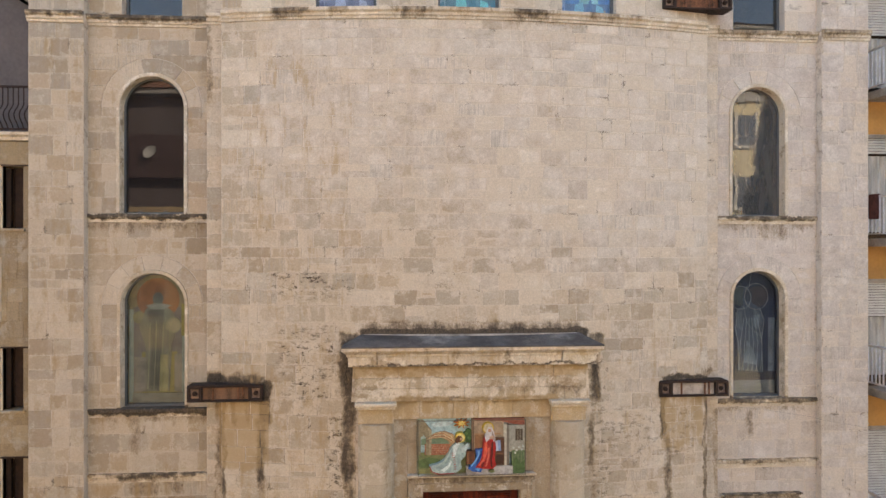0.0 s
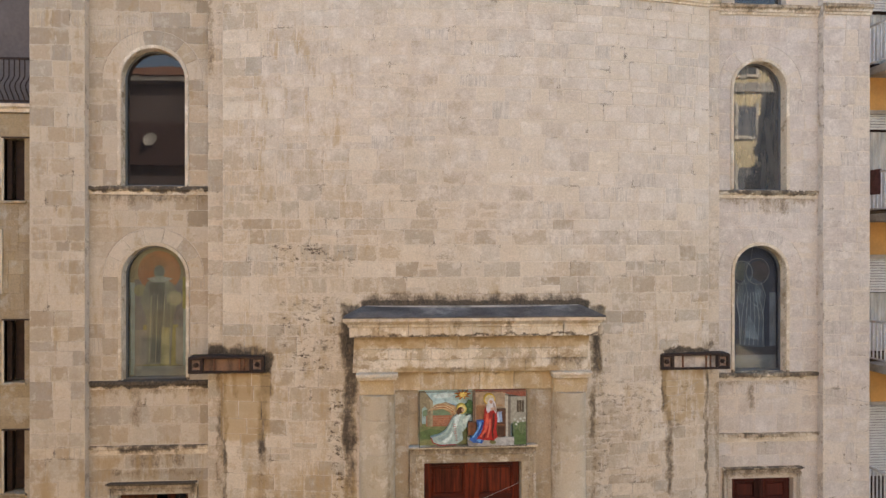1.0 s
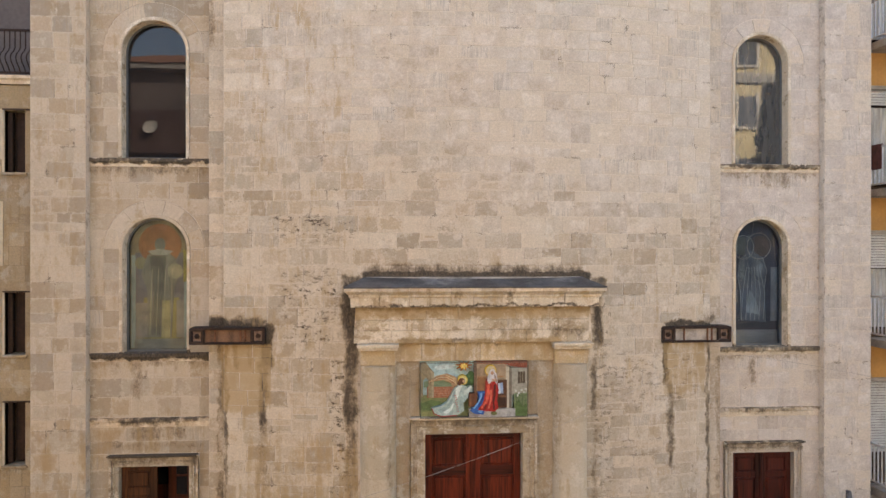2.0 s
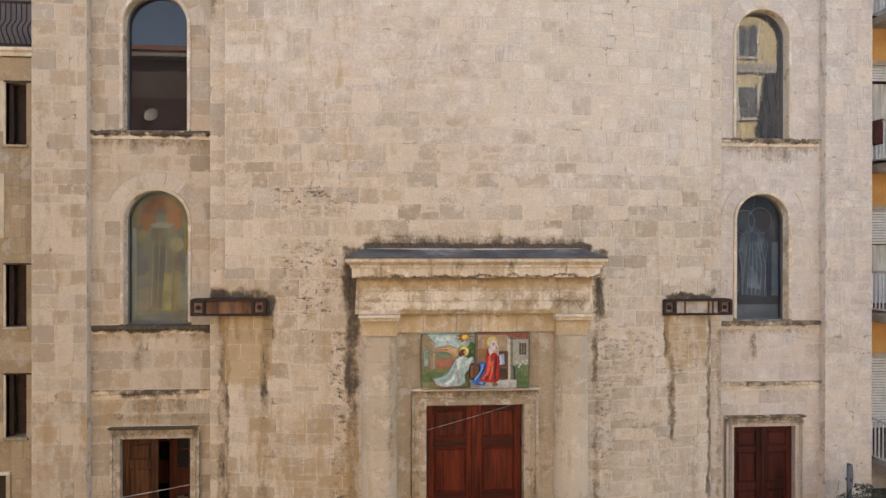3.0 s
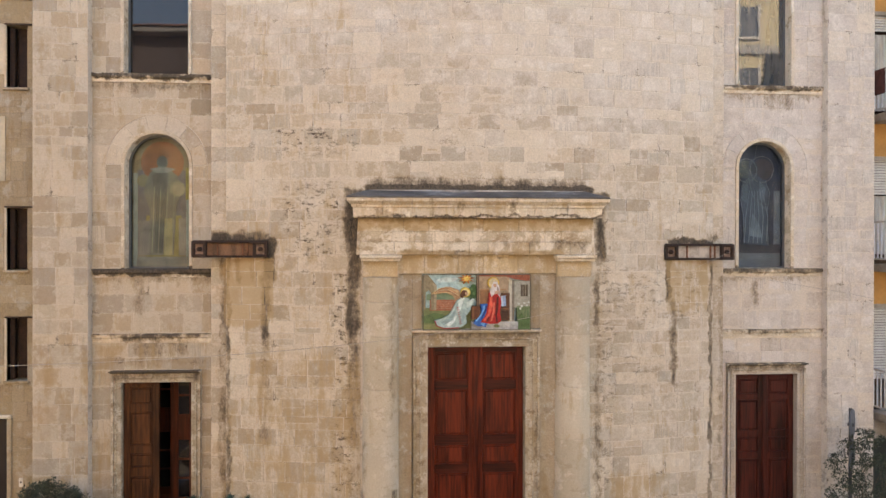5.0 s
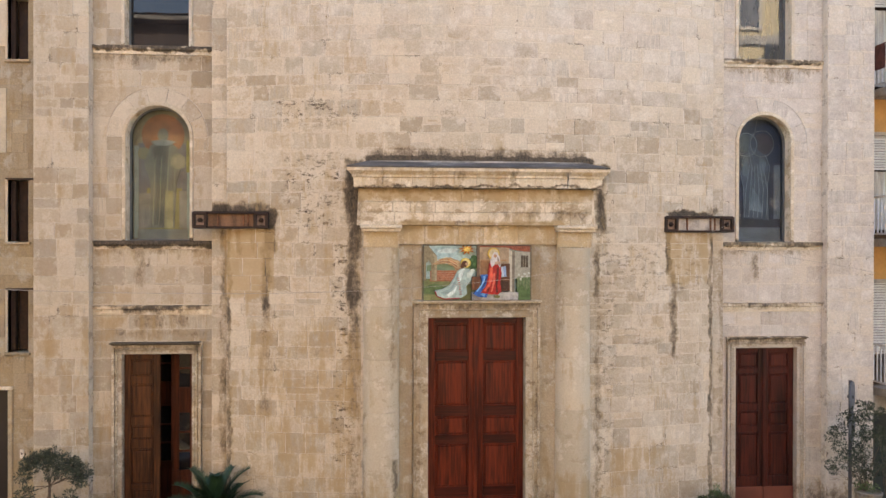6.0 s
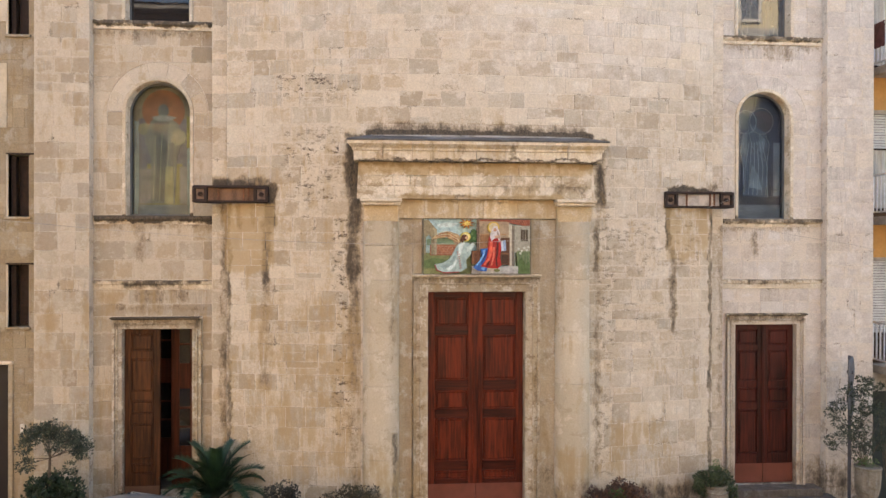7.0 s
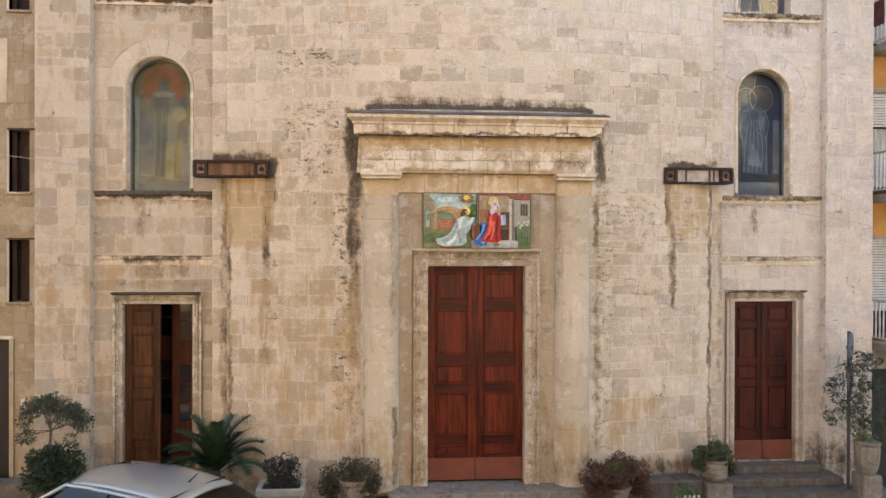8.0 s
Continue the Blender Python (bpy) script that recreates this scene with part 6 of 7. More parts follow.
# ---- plants ----


def foliage(name, col, col2, rough=0.55, trans=0.15):
    m, nt, bs, p = start_mat(name)
    r = nt.nodes.new("ShaderNodeNewGeometry").outputs["Random Per Island"]
    c = mix_n(nt, r, col, col2)
    c = mix_n(nt, 1.0, c, range_n(nt, noise_n(nt, p, 7, 3), 0.3, 0.7, 0.6, 1.35), "MULTIPLY")
    sock(nt, bs.inputs["Base Color"], c)
    bs.inputs["Roughness"].default_value = rough
    bs.inputs["Subsurface Weight"].default_value = 0.0
    return m


mat_olive = foliage("olive_leaf", (0.02, 0.03, 0.016), (0.06, 0.072, 0.042))
mat_ivy = foliage("dark_green_leaf", (0.010, 0.022, 0.009), (0.03, 0.055, 0.02))
mat_frond = foliage("palm_frond", (0.012, 0.036, 0.016), (0.03, 0.065, 0.025))
mat_purple = foliage("dark_purple_leaf", (0.012, 0.015, 0.010), (0.045, 0.042, 0.03))
mat_mixed = foliage("olive_brown_leaf", (0.024, 0.032, 0.011), (0.09, 0.062, 0.03))
mat_reddish = foliage("red_brown_leaf", (0.03, 0.018, 0.012), (0.15, 0.062, 0.034))
mat_fern = foliage("mid_green_leaf", (0.022, 0.04, 0.014), (0.075, 0.095, 0.035))
mat_bright = foliage("fresh_green_leaf", (0.05, 0.10, 0.02), (0.12, 0.18, 0.05))
mat_bark = simple("grey_brown_bark", (0.12, 0.09, 0.065), 0.95, 0, 0.4, 25, 0.6)
mat_stonepot = stone("pot_stone", [(0.26, 0.22, 0.165), (0.2, 0.17, 0.13)], "object", [(-9, 9, 0.0, 1.2, 0.2, 0.3)], (), 0.3, wear=1.3, smear_size=3.0)
mat_whitebox = simple("pale_concrete_planter", (0.34, 0.315, 0.26), 0.85, 0, 0.15, 5, 0.2, (0.2, 0.17, 0.13), 0.45)
mat_clay = simple("terracotta_pot", (0.36, 0.20, 0.12), 0.85, 0, 0.2, 9, 0.2, (0.2, 0.18, 0.14), 0.5)
mat_soil = simple("potting_soil", (0.035, 0.025, 0.018), 0.98, 0, 0.4, 30, 0.6)


def leaf_mesh(name, spots, size, mat, parent, seed, long=2.0, fold=0.25, droop=0.0, label=""):
    """Many small folded leaves, one at each spot (a point and a lean)."""
    g = random.Random(seed)
    vs, fs = [], []
    for c, out in spots:
        s = size * g.uniform(0.6, 1.3)
        d = (Vector(out) + Vector((g.uniform(-1, 1), g.uniform(-1, 1), g.uniform(-1, 1) - droop)) * 0.9).normalized()
        side = d.cross(Vector((g.uniform(-1, 1), g.uniform(-1, 1), g.uniform(-1, 1)))).normalized()
        up = d.cross(side)
        c = Vector(c)
        a, b = c, c + d * s * long
        m = c + d * s * long * 0.45
        k = len(vs)
        vs += [a, m + side * s * 0.5 + up * s * fold, b, m - side * s * 0.5 + up * s * fold]
        fs += [(k, k + 1, k + 2), (k, k + 2, k + 3)]
    me = bpy.data.meshes.new(name)
    me.from_pydata([tuple(v) for v in vs], [], fs)
    me.materials.append(mat)
    ob = new(name, me)
    ob["kind"] = "stuff"
    ob.parent = parent
    ob.matrix_parent_inverse = Matrix.Translation(-parent.location)
    if label:
        ob["label"] = label
    return ob


def clump_spots(centres, n, seed):
    """Spots spread through clumps (centre, radius), denser towards their outsides."""
    g = random.Random(seed)
    out = []
    for c, r in centres:
        for _ in range(n):
            d = Vector((g.gauss(0, 1), g.gauss(0, 1), g.gauss(0, 1))).normalized()
            q = Vector(c) + d * r * g.uniform(0.35, 1.0) ** 0.6
            out.append((q, d))
    return out


def rand_clumps(c, rx, ry, rz, n, r, seed):
    g = random.Random(seed)
    res = []
    while len(res) < n:
        p = Vector((g.uniform(-1, 1), g.uniform(-1, 1), g.uniform(-1, 1)))
        if p.length < 1:
            res.append(((c[0] + p.x * rx, c[1] + p.y * ry, c[2] + p.z * rz), r * g.uniform(0.6, 1.35)))
    return res


def umbrella(c, r, h, n, size, seed):
    """Clumps over a flat dome with a drooping rim."""
    g = random.Random(seed)
    res = []
    for _ in range(n):
        a, q = g.uniform(0, 6.283), g.random() ** 0.6
        z = c[2] + h * (1 - q ** 2) * g.uniform(0.55, 1.0) + 0.1 - 0.2 * q ** 3 * g.random()
        res.append(((c[0] + r * q * math.cos(a), c[1] + 0.75 * r * q * math.sin(a), z), size * g.uniform(0.7, 1.4)))
    return res


def twigs(name, root, tips, r, parent, seed, mat=None):
    g = random.Random(seed)
    bm = bmesh.new()
    for t in tips:
        a, b = Vector(root), Vector(t)
        mid = a.lerp(b, 0.5) + Vector((g.uniform(-0.06, 0.06), g.uniform(-0.06, 0.06), g.uniform(0, 0.08)))
        tube(bm, [a, a.lerp(mid, 0.5), mid, mid.lerp(b, 0.5), b], r, r * 0.25, 5)
    return part(name, bm, mat or mat_bark, parent)


# olive standard in a round pot, with a dark shrub at its foot
olive = base("olive_tree", (-7.2, -0.96, 0.0), "small olive tree with a thin airy crown beside the pier", "tree")
trunk = part("trunk", tube(bmesh.new(), [(-7.2, -0.96, 0.4), (-7.19, -0.95, 0.8), (-7.21, -0.97, 1.2), (-7.2, -0.96, 1.5)], 0.03, 0.02, 8), mat_bark, olive)
cl = umbrella((-7.2, -0.96, 1.5), 0.6, 0.46, 52, 0.10, 3)
twigs("limb", (-7.2, -0.96, 1.47), [c for c, r in cl[:15]], 0.007, olive, 4)
leaf_mesh("crown", clump_spots(cl, 100, 5), 0.017, mat_olive, olive, 6, 3.0, label="sparse grey-green crown")
part("pot", lathe(bmesh.new(), [(0.2, 0.0), (0.25, 0.1), (0.31, 0.36), (0.34, 0.38), (0.34, 0.43), (0.29, 0.43), (0.27, 0.39)], -7.2, -0.96, 28), mat_clay, olive)
ivy = base("dark_shrub", (-7.15, -1.0, 0.42), "dense dark green shrub at the foot of the olive", "shrub")
cl = rand_clumps((-7.12, -1.0, 0.86), 0.5, 0.4, 0.34, 40, 0.12, 8)
leaf_mesh("foliage", clump_spots(cl, 130, 9), 0.036, mat_ivy, ivy, 10, 1.6)
twigs("stem", (-7.15, -1.0, 0.4), [c for c, r in cl[:16]], 0.01, ivy, 11)

# cycad palm in a tub beside the west door
palm = base("potted_palm", (-4.6, -0.72, 0.0), "potted cycad palm with dark feathery fronds", "palm")
part("tub", lathe(bmesh.new(), [(0.22, 0.0), (0.28, 0.25), (0.30, 0.27), (0.30, 0.32), (0.26, 0.32), (0.25, 0.28)], -4.6, -0.72, 26), mat_stonepot, palm)
part("trunk", lathe(bmesh.new(), [(0.10, 0.28), (0.13, 0.36), (0.12, 0.58), (0.07, 0.7)], -4.6, -0.72, 14), mat_bark, palm)
g = random.Random(21)
for i in range(26):
    az = i * 2.4 + g.uniform(-0.2, 0.2)
    lift = 0.55 + 0.98 * (i / 26)
    L = g.uniform(0.95, 1.18)
    pts = []
    p, el = Vector((-4.58, -0.72, 0.6)), lift
    for k in range(13):
        pts.append(p.copy())
        p = p + Vector((math.cos(az) * math.cos(el), math.sin(az) * math.cos(el) * 0.8, math.sin(el))) * (L / 12)
        el -= (0.02 + 0.026 * k) * (1.1 - 0.72 * i / 26)
    fr = part("frond", tube(bmesh.new(), pts, 0.009, 0.003, 5), mat_frond, palm)
    vs, fs = [], []
    for k in range(2, 13):
        for q in (0.0, 0.25, 0.5, 0.75):
            c = pts[k].lerp(pts[min(12, k + 1)], q)
            d = (pts[k] - pts[k - 1]).normalized()
            side = d.cross(Vector((0, 0, 1))).normalized()
            up = side.cross(d)
            ln = 0.2 * math.sin(math.pi * min(1, 0.12 + 0.8 * k / 13)) + 0.02
            for s in (-1, 1):
                tip = c + (side * s * 0.8 + d * 0.55 + up * 0.18).normalized() * ln
                w = d * 0.019
                j = len(vs)
                vs += [c - w, c + w, tip + w * 0.2, c.lerp(tip, 0.5) - up * 0.006]
                fs += [(j, j + 1, j + 2), (j, j + 2, j + 3)]
    me = bpy.data.meshes.new("frond_blade")
    me.from_pydata([tuple(v) for v in vs], [], fs)
    me.materials.append(mat_frond)
    lf = new("frond_blade", me)
    lf.parent = fr

# pale box planter
pl = base("box_planter", (-3.36, -1.4, 0.0), "pale concrete box planter with a moulded rim", "planter")
bm = boxed(-3.69, -3.02, -1.6, -1.14, 0.0, 0.52, bevel=0.01)
part("body", bm, mat_whitebox, pl)
bm = bmesh.new()
for a, b, c, d in ((-3.74, -2.97, -1.65, -1.57), (-3.74, -2.97, -1.17, -1.09), (-3.74, -3.66, -1.57, -1.17), (-3.05, -2.97, -1.57, -1.17)):
    box(bm, a, b, c, d, 0.52, 0.63, bevel=0.01)
part("rim", bm, mat_whitebox, pl)
part("soil", boxed(-3.66, -3.05, -1.57, -1.17, 0.52, 0.58), mat_soil, pl)
sh = base("flowering_shrub", (-3.36, -1.38, 0.58), "dark purple-leaved plant growing in the box planter", "plant")
cl = rand_clumps((-3.34, -1.38, 0.84), 0.33, 0.17, 0.24, 28, 0.08, 31)
leaf_mesh("foliage", clump_spots(cl, 70, 32), 0.03, mat_purple, sh, 33, 1.3)
twigs("stem", (-3.36, -1.38, 0.56), [c for c, r in cl], 0.006, sh, 34)
cl2 = rand_clumps((-3.36, -1.38, 0.66), 0.28, 0.15, 0.06, 10, 0.07, 35)
leaf_mesh("low_foliage", clump_spots(cl2, 30, 36), 0.02, mat_ivy, sh, 37, 1.5)


def goblet(x, y, z0, h, r, name, label, mat, n=28):
    ob = base(name, (x, y, z0), label, "urn")
    part("foot", lathe(bmesh.new(), [(r * 0.55, z0), (r * 0.55, z0 + h * 0.08), (r * 0.38, z0 + h * 0.13), (r * 0.22, z0 + h * 0.24), (r * 0.2, z0 + h * 0.36), (r * 0.3, z0 + h * 0.42)], x, y, n), mat, ob)
    part("bowl", lathe(bmesh.new(), [(r * 0.3, z0 + h * 0.42), (r * 0.62, z0 + h * 0.52), (r * 0.85, z0 + h * 0.7), (r * 0.9, z0 + h * 0.88), (r, z0 + h * 0.92), (r * 1.02, z0 + h), (r * 0.86, z0 + h), (r * 0.8, z0 + h * 0.9)], x, y, n), mat, ob)
    return ob


goblet(-2.2, -1.4, 0.0, 0.72, 0.25, "stone_urn", "pale stone goblet urn holding a trailing shrub", mat_stonepot)
sh = base("trailing_shrub", (-2.22, -1.4, 0.6), "olive-brown trailing shrub spilling from an urn", "shrub")
cl = rand_clumps((-2.23, -1.4, 0.78), 0.46, 0.3, 0.22, 34, 0.11, 41) + rand_clumps((-2.6, -1.42, 0.48), 0.13, 0.2, 0.28, 12, 0.09, 42) + rand_clumps((-1.87, -1.4, 0.58), 0.1, 0.2, 0.2, 6, 0.08, 43)
leaf_mesh("foliage", clump_spots(cl, 110, 44), 0.024, mat_mixed, sh, 45, 1.7)
twigs("stem", (-2.22, -1.4, 0.58), [c for c, r in cl], 0.006, sh, 46)

# red-brown shrub in a pot
goblet(2.25, -1.4, 0.0, 0.5, 0.25, "stone_urn", "stone urn hidden under a red-brown shrub", mat_stonepot)
sh = base("red_shrub", (2.25, -1.4, 0.5), "red-brown leafy shrub with a fresh green heart", "shrub")
cl = rand_clumps((2.26, -1.4, 0.7), 0.58, 0.34, 0.25, 48, 0.11, 51) + rand_clumps((1.95, -1.45, 0.32), 0.24, 0.2, 0.28, 20, 0.1, 52) + rand_clumps((2.68, -1.42, 0.4), 0.2, 0.2, 0.25, 14, 0.09, 59)
leaf_mesh("foliage", clump_spots(cl, 170, 53), 0.024, mat_reddish, sh, 54, 1.8, droop=0.6)
cl2 = rand_clumps((2.18, -1.62, 0.82), 0.14, 0.1, 0.14, 7, 0.07, 55)
leaf_mesh("fresh_foliage", clump_spots(cl2, 36, 56), 0.023, mat_bright, sh, 57, 1.6)
twigs("stem", (2.25, -1.4, 0.48), [c for c, r in cl], 0.006, sh, 58)

# barrel pot on a stone block
pb = base("stone_pedestal", (4.22, -0.85, 0.0), "rough stone pedestal under a pot", "pedestal")
part("block", boxed(3.98, 4.46, -1.1, -0.62, 0.0, 0.36, bevel=0.02), mat_stonepot, pb)
po = base("barrel_pot", (4.22, -0.86, 0.36), "weathered round stone pot on a pedestal", "pot")
part("body", lathe(bmesh.new(), [(0.14, 0.36), (0.2, 0.42), (0.225, 0.52), (0.22, 0.62), (0.2, 0.7), (0.215, 0.715), (0.215, 0.75), (0.18, 0.75), (0.17, 0.7)], 4.22, -0.86, 26), mat_stonepot, po)
for z in (0.47, 0.55, 0.63):
    bm = bmesh.new()
    lathe(bm, [(0.223, z - 0.012), (0.235, z - 0.006), (0.235, z + 0.006), (0.223, z + 0.012)], 4.22, -0.86, 26)
    part("band", bm, mat_stonepot, po)
sh = base("pot_shrub", (4.22, -0.86, 0.72), "green shrub spilling over a stone pot", "shrub")
cl = rand_clumps((4.22, -0.84, 0.86), 0.3, 0.25, 0.14, 20, 0.085, 61) + rand_clumps((3.96, -0.84, 0.72), 0.1, 0.14, 0.18, 8, 0.08, 62) + rand_clumps((4.46, -0.88, 0.66), 0.09, 0.14, 0.18, 7, 0.08, 63)
leaf_mesh("foliage", clump_spots(cl, 90, 64), 0.026, mat_fern, sh, 65, 1.9, droop=0.5)
cl2 = rand_clumps((4.25, -0.86, 1.02), 0.16, 0.1, 0.1, 6, 0.06, 66)
leaf_mesh("top_foliage", clump_spots(cl2, 20, 67), 0.018, mat_bright, sh, 68, 1.8)
sp = base("low_plant", (3.46, -1.4, 0.0), "low fresh green plant on the step", "plant")
part("pot", lathe(bmesh.new(), [(0.12, 0.0), (0.16, 0.22), (0.17, 0.25), (0.14, 0.25)], 3.46, -1.4, 20), mat_clay, sp)
cl = rand_clumps((3.46, -1.4, 0.36), 0.24, 0.16, 0.1, 14, 0.07, 71)
leaf_mesh("foliage", clump_spots(cl, 34, 72), 0.024, mat_bright, sp, 73, 1.6)
for k in range(4):
    part("label_stick", boxed(3.36 + 0.08 * k, 3.39 + 0.08 * k, -1.58, -1.57, 0.24, 0.36, bevel=0.003), mat_white_trim, sp)

# fluted urn with a tall thin shrub beside the east pier
ob = base("stone_pedestal", (7.0, -1.0, 0.0), "square stone pedestal under the fluted urn", "pedestal")
part("block", boxed(6.82, 7.18, -1.18, -0.82, 0.0, 0.47, bevel=0.02), mat_stonepot, ob)
ur = base("fluted_urn", (7.0, -1.0, 0.47), "fluted pale stone urn on a pedestal", "urn")
bm = bmesh.new()
n, prof = 48, [(0.12, 0.47), (0.145, 0.5), (0.165, 0.55), (0.195, 0.7), (0.205, 0.88), (0.2, 0.99)]
rings = [[bm.verts.new((7.0 + r * (1 + 0.035 * math.cos(i * 2 * math.pi / 4)) * math.cos(2 * math.pi * i / n), -1.0 + r * (1 + 0.035 * math.cos(i * 2 * math.pi / 4)) * math.sin(2 * math.pi * i / n), z)) for i in range(n)] for r, z in prof]
for a, b in zip(rings, rings[1:]):
    for i in range(n):
        bm.faces.new((a[i], a[(i + 1) % n], b[(i + 1) % n], b[i]))
bm.faces.new(rings[0][::-1])
bm.faces.new(rings[-1])
part("body", bm, mat_stonepot, ur)
part("rim", lathe(bmesh.new(), [(0.2, 0.99), (0.222, 1.005), (0.228, 1.045), (0.2, 1.055), (0.18, 1.03)], 7.0, -1.0, 32), mat_stonepot, ur)
tr = base("tall_shrub", (6.98, -0.95, 1.04), "tall thin grey-green shrub growing from an urn", "shrub")
cl = rand_clumps((6.85, -0.85, 1.75), 0.58, 0.4, 0.62, 42, 0.12, 81) + rand_clumps((6.95, -0.95, 2.45), 0.35, 0.25, 0.25, 10, 0.08, 82)
twigs("limb", (6.98, -0.95, 1.02), [c for c, r in cl[:20]], 0.007, tr, 83)
leaf_mesh("foliage", clump_spots(cl, 100, 84), 0.021, mat_olive, tr, 85, 1.9)
cl2 = rand_clumps((7.0, -1.0, 1.1), 0.2, 0.16, 0.06, 8, 0.06, 86)
leaf_mesh("low_foliage", clump_spots(cl2, 30, 87), 0.02, mat_bright, tr, 88, 1.6)
cl3 = rand_clumps((7.75, -0.6, 1.6), 0.3, 0.3, 0.7, 22, 0.13, 91)
bk = base("back_shrub", (7.8, -0.55, 0.0), "dark shrub in the gap beside the pier", "shrub")
twigs("stem", (7.8, -0.55, 0.0), [c for c, r in cl3], 0.01, bk, 92)
leaf_mesh("foliage", clump_spots(cl3, 40, 93), 0.03, mat_ivy, bk, 94, 1.7)

# ---- road sign, seen almost edge on ----
sg = base("road_sign", (6.75, -0.85, 0.0), "two round grey-backed road signs on one pole", "road sign")
mat_pole = simple("dark_grey_steel", (0.09, 0.09, 0.1), 0.5, 0.6, 0.2, 10, 0.05)
part("pole", tube(bmesh.new(), [(6.75, -0.85, 0.0), (6.75, -0.85, 1.5), (6.75, -0.85, 3.02)], 0.03, n=12), mat_pole, sg)
mat_signback = simple("sign_back_grey", (0.13, 0.14, 0.16), 0.55, 0.5, 0.15, 8, 0)
for z in (2.72, 2.18):
    bm = lathe(bmesh.new(), [(0.27, -0.006), (0.28, 0.0), (0.28, 0.012), (0.268, 0.016)], n=32)
    bmesh.ops.transform(bm, matrix=Matrix.Translation((6.8, -0.82, z)) @ Matrix.Rotation(radians(47), 4, "Z") @ Matrix.Rotation(radians(90), 4, "X"), verts=bm.verts)
    d = part("disc", bm, mat_signback, sg)
    part("clamp", boxed(6.72, 6.80, -0.89, -0.8, z - 0.03, z + 0.03, bevel=0.006), mat_pole, d)

# ---- cars ----
mat_carglass = glass("tinted_car_glass", (0.1, 0.13, 0.12))
mat_tyre = simple("tyre_rubber", (0.02, 0.02, 0.02), 0.85, 0, 0.2, 20, 0.1)
mat_alloy = simple("alloy_wheel", (0.5, 0.5, 0.5), 0.35, 0.9, 0.1, 20, 0)
mat_cabin = simple("dark_car_cloth", (0.04, 0.04, 0.045), 0.95, 0, 0.2, 15, 0.1)
mat_black = simple("black_plastic", (0.015, 0.015, 0.016), 0.5, 0, 0.2, 20, 0.05)
mat_lamp_red = simple("red_lamp_plastic", (0.35, 0.02, 0.02), 0.25, 0, 0.1, 20, 0)
mat_lamp_clear = simple("clear_lamp_plastic", (0.6, 0.62, 0.62), 0.2, 0.2, 0.1, 20, 0)


def car_paint(name, col):
    m, nt, bs, p = start_mat(name)
    sock(nt, bs.inputs["Base Color"], mix_n(nt, 1.0, col, range_n(nt, noise_n(nt, p, 900, 2), 0.3, 0.7, 0.93, 1.07), "MULTIPLY"))
    bs.inputs["Roughness"].default_value, bs.inputs["Metallic"].default_value, bs.inputs["Coat Weight"].default_value = 0.28, 0.5, 0.6
    return m


def loft(bm, sections):
    rings = [[bm.verts.new(p) for p in s] for s in sections]
    n = len(rings[0])
    for a, b in zip(rings, rings[1:]):
        for i in range(n):
            bm.faces.new((a[i], a[(i + 1) % n], b[(i + 1) % n], b[i]))
    bm.faces.new(rings[0][::-1])
    bm.faces.new(rings[-1])
    return bm


def sheet(bm, a, b, c, d, t, n=6, bulge=0.03):
    """A curved, thin pane between four corners, t thick."""
    a, b, c, d = map(Vector, (a, b, c, d))
    nrm = (b - a).cross(d - a).normalized()
    grid = []
    for i in range(n + 1):
        row = []
        for j in range(n + 1):
            u, v = i / n, j / n
            p = a.lerp(b, u).lerp(d.lerp(c, u), v) + nrm * bulge * 4 * (u * (1 - u) + v * (1 - v)) * 0.5
            row.append((bm.verts.new(p), bm.verts.new(p - nrm * t)))
        grid.append(row)
    for i in range(n):
        for j in range(n):
            for k in (0, 1):
                bm.faces.new((grid[i][j][k], grid[i + 1][j][k], grid[i + 1][j + 1][k], grid[i][j + 1][k]))
    for i in range(n):
        for p, q in (((i, 0), (i + 1, 0)), ((i, n), (i + 1, n)), ((0, i), (0, i + 1)), ((n, i), (n, i + 1))):
            bm.faces.new((grid[p[0]][p[1]][0], grid[q[0]][q[1]][0], grid[q[0]][q[1]][1], grid[p[0]][p[1]][1]))
    return bm


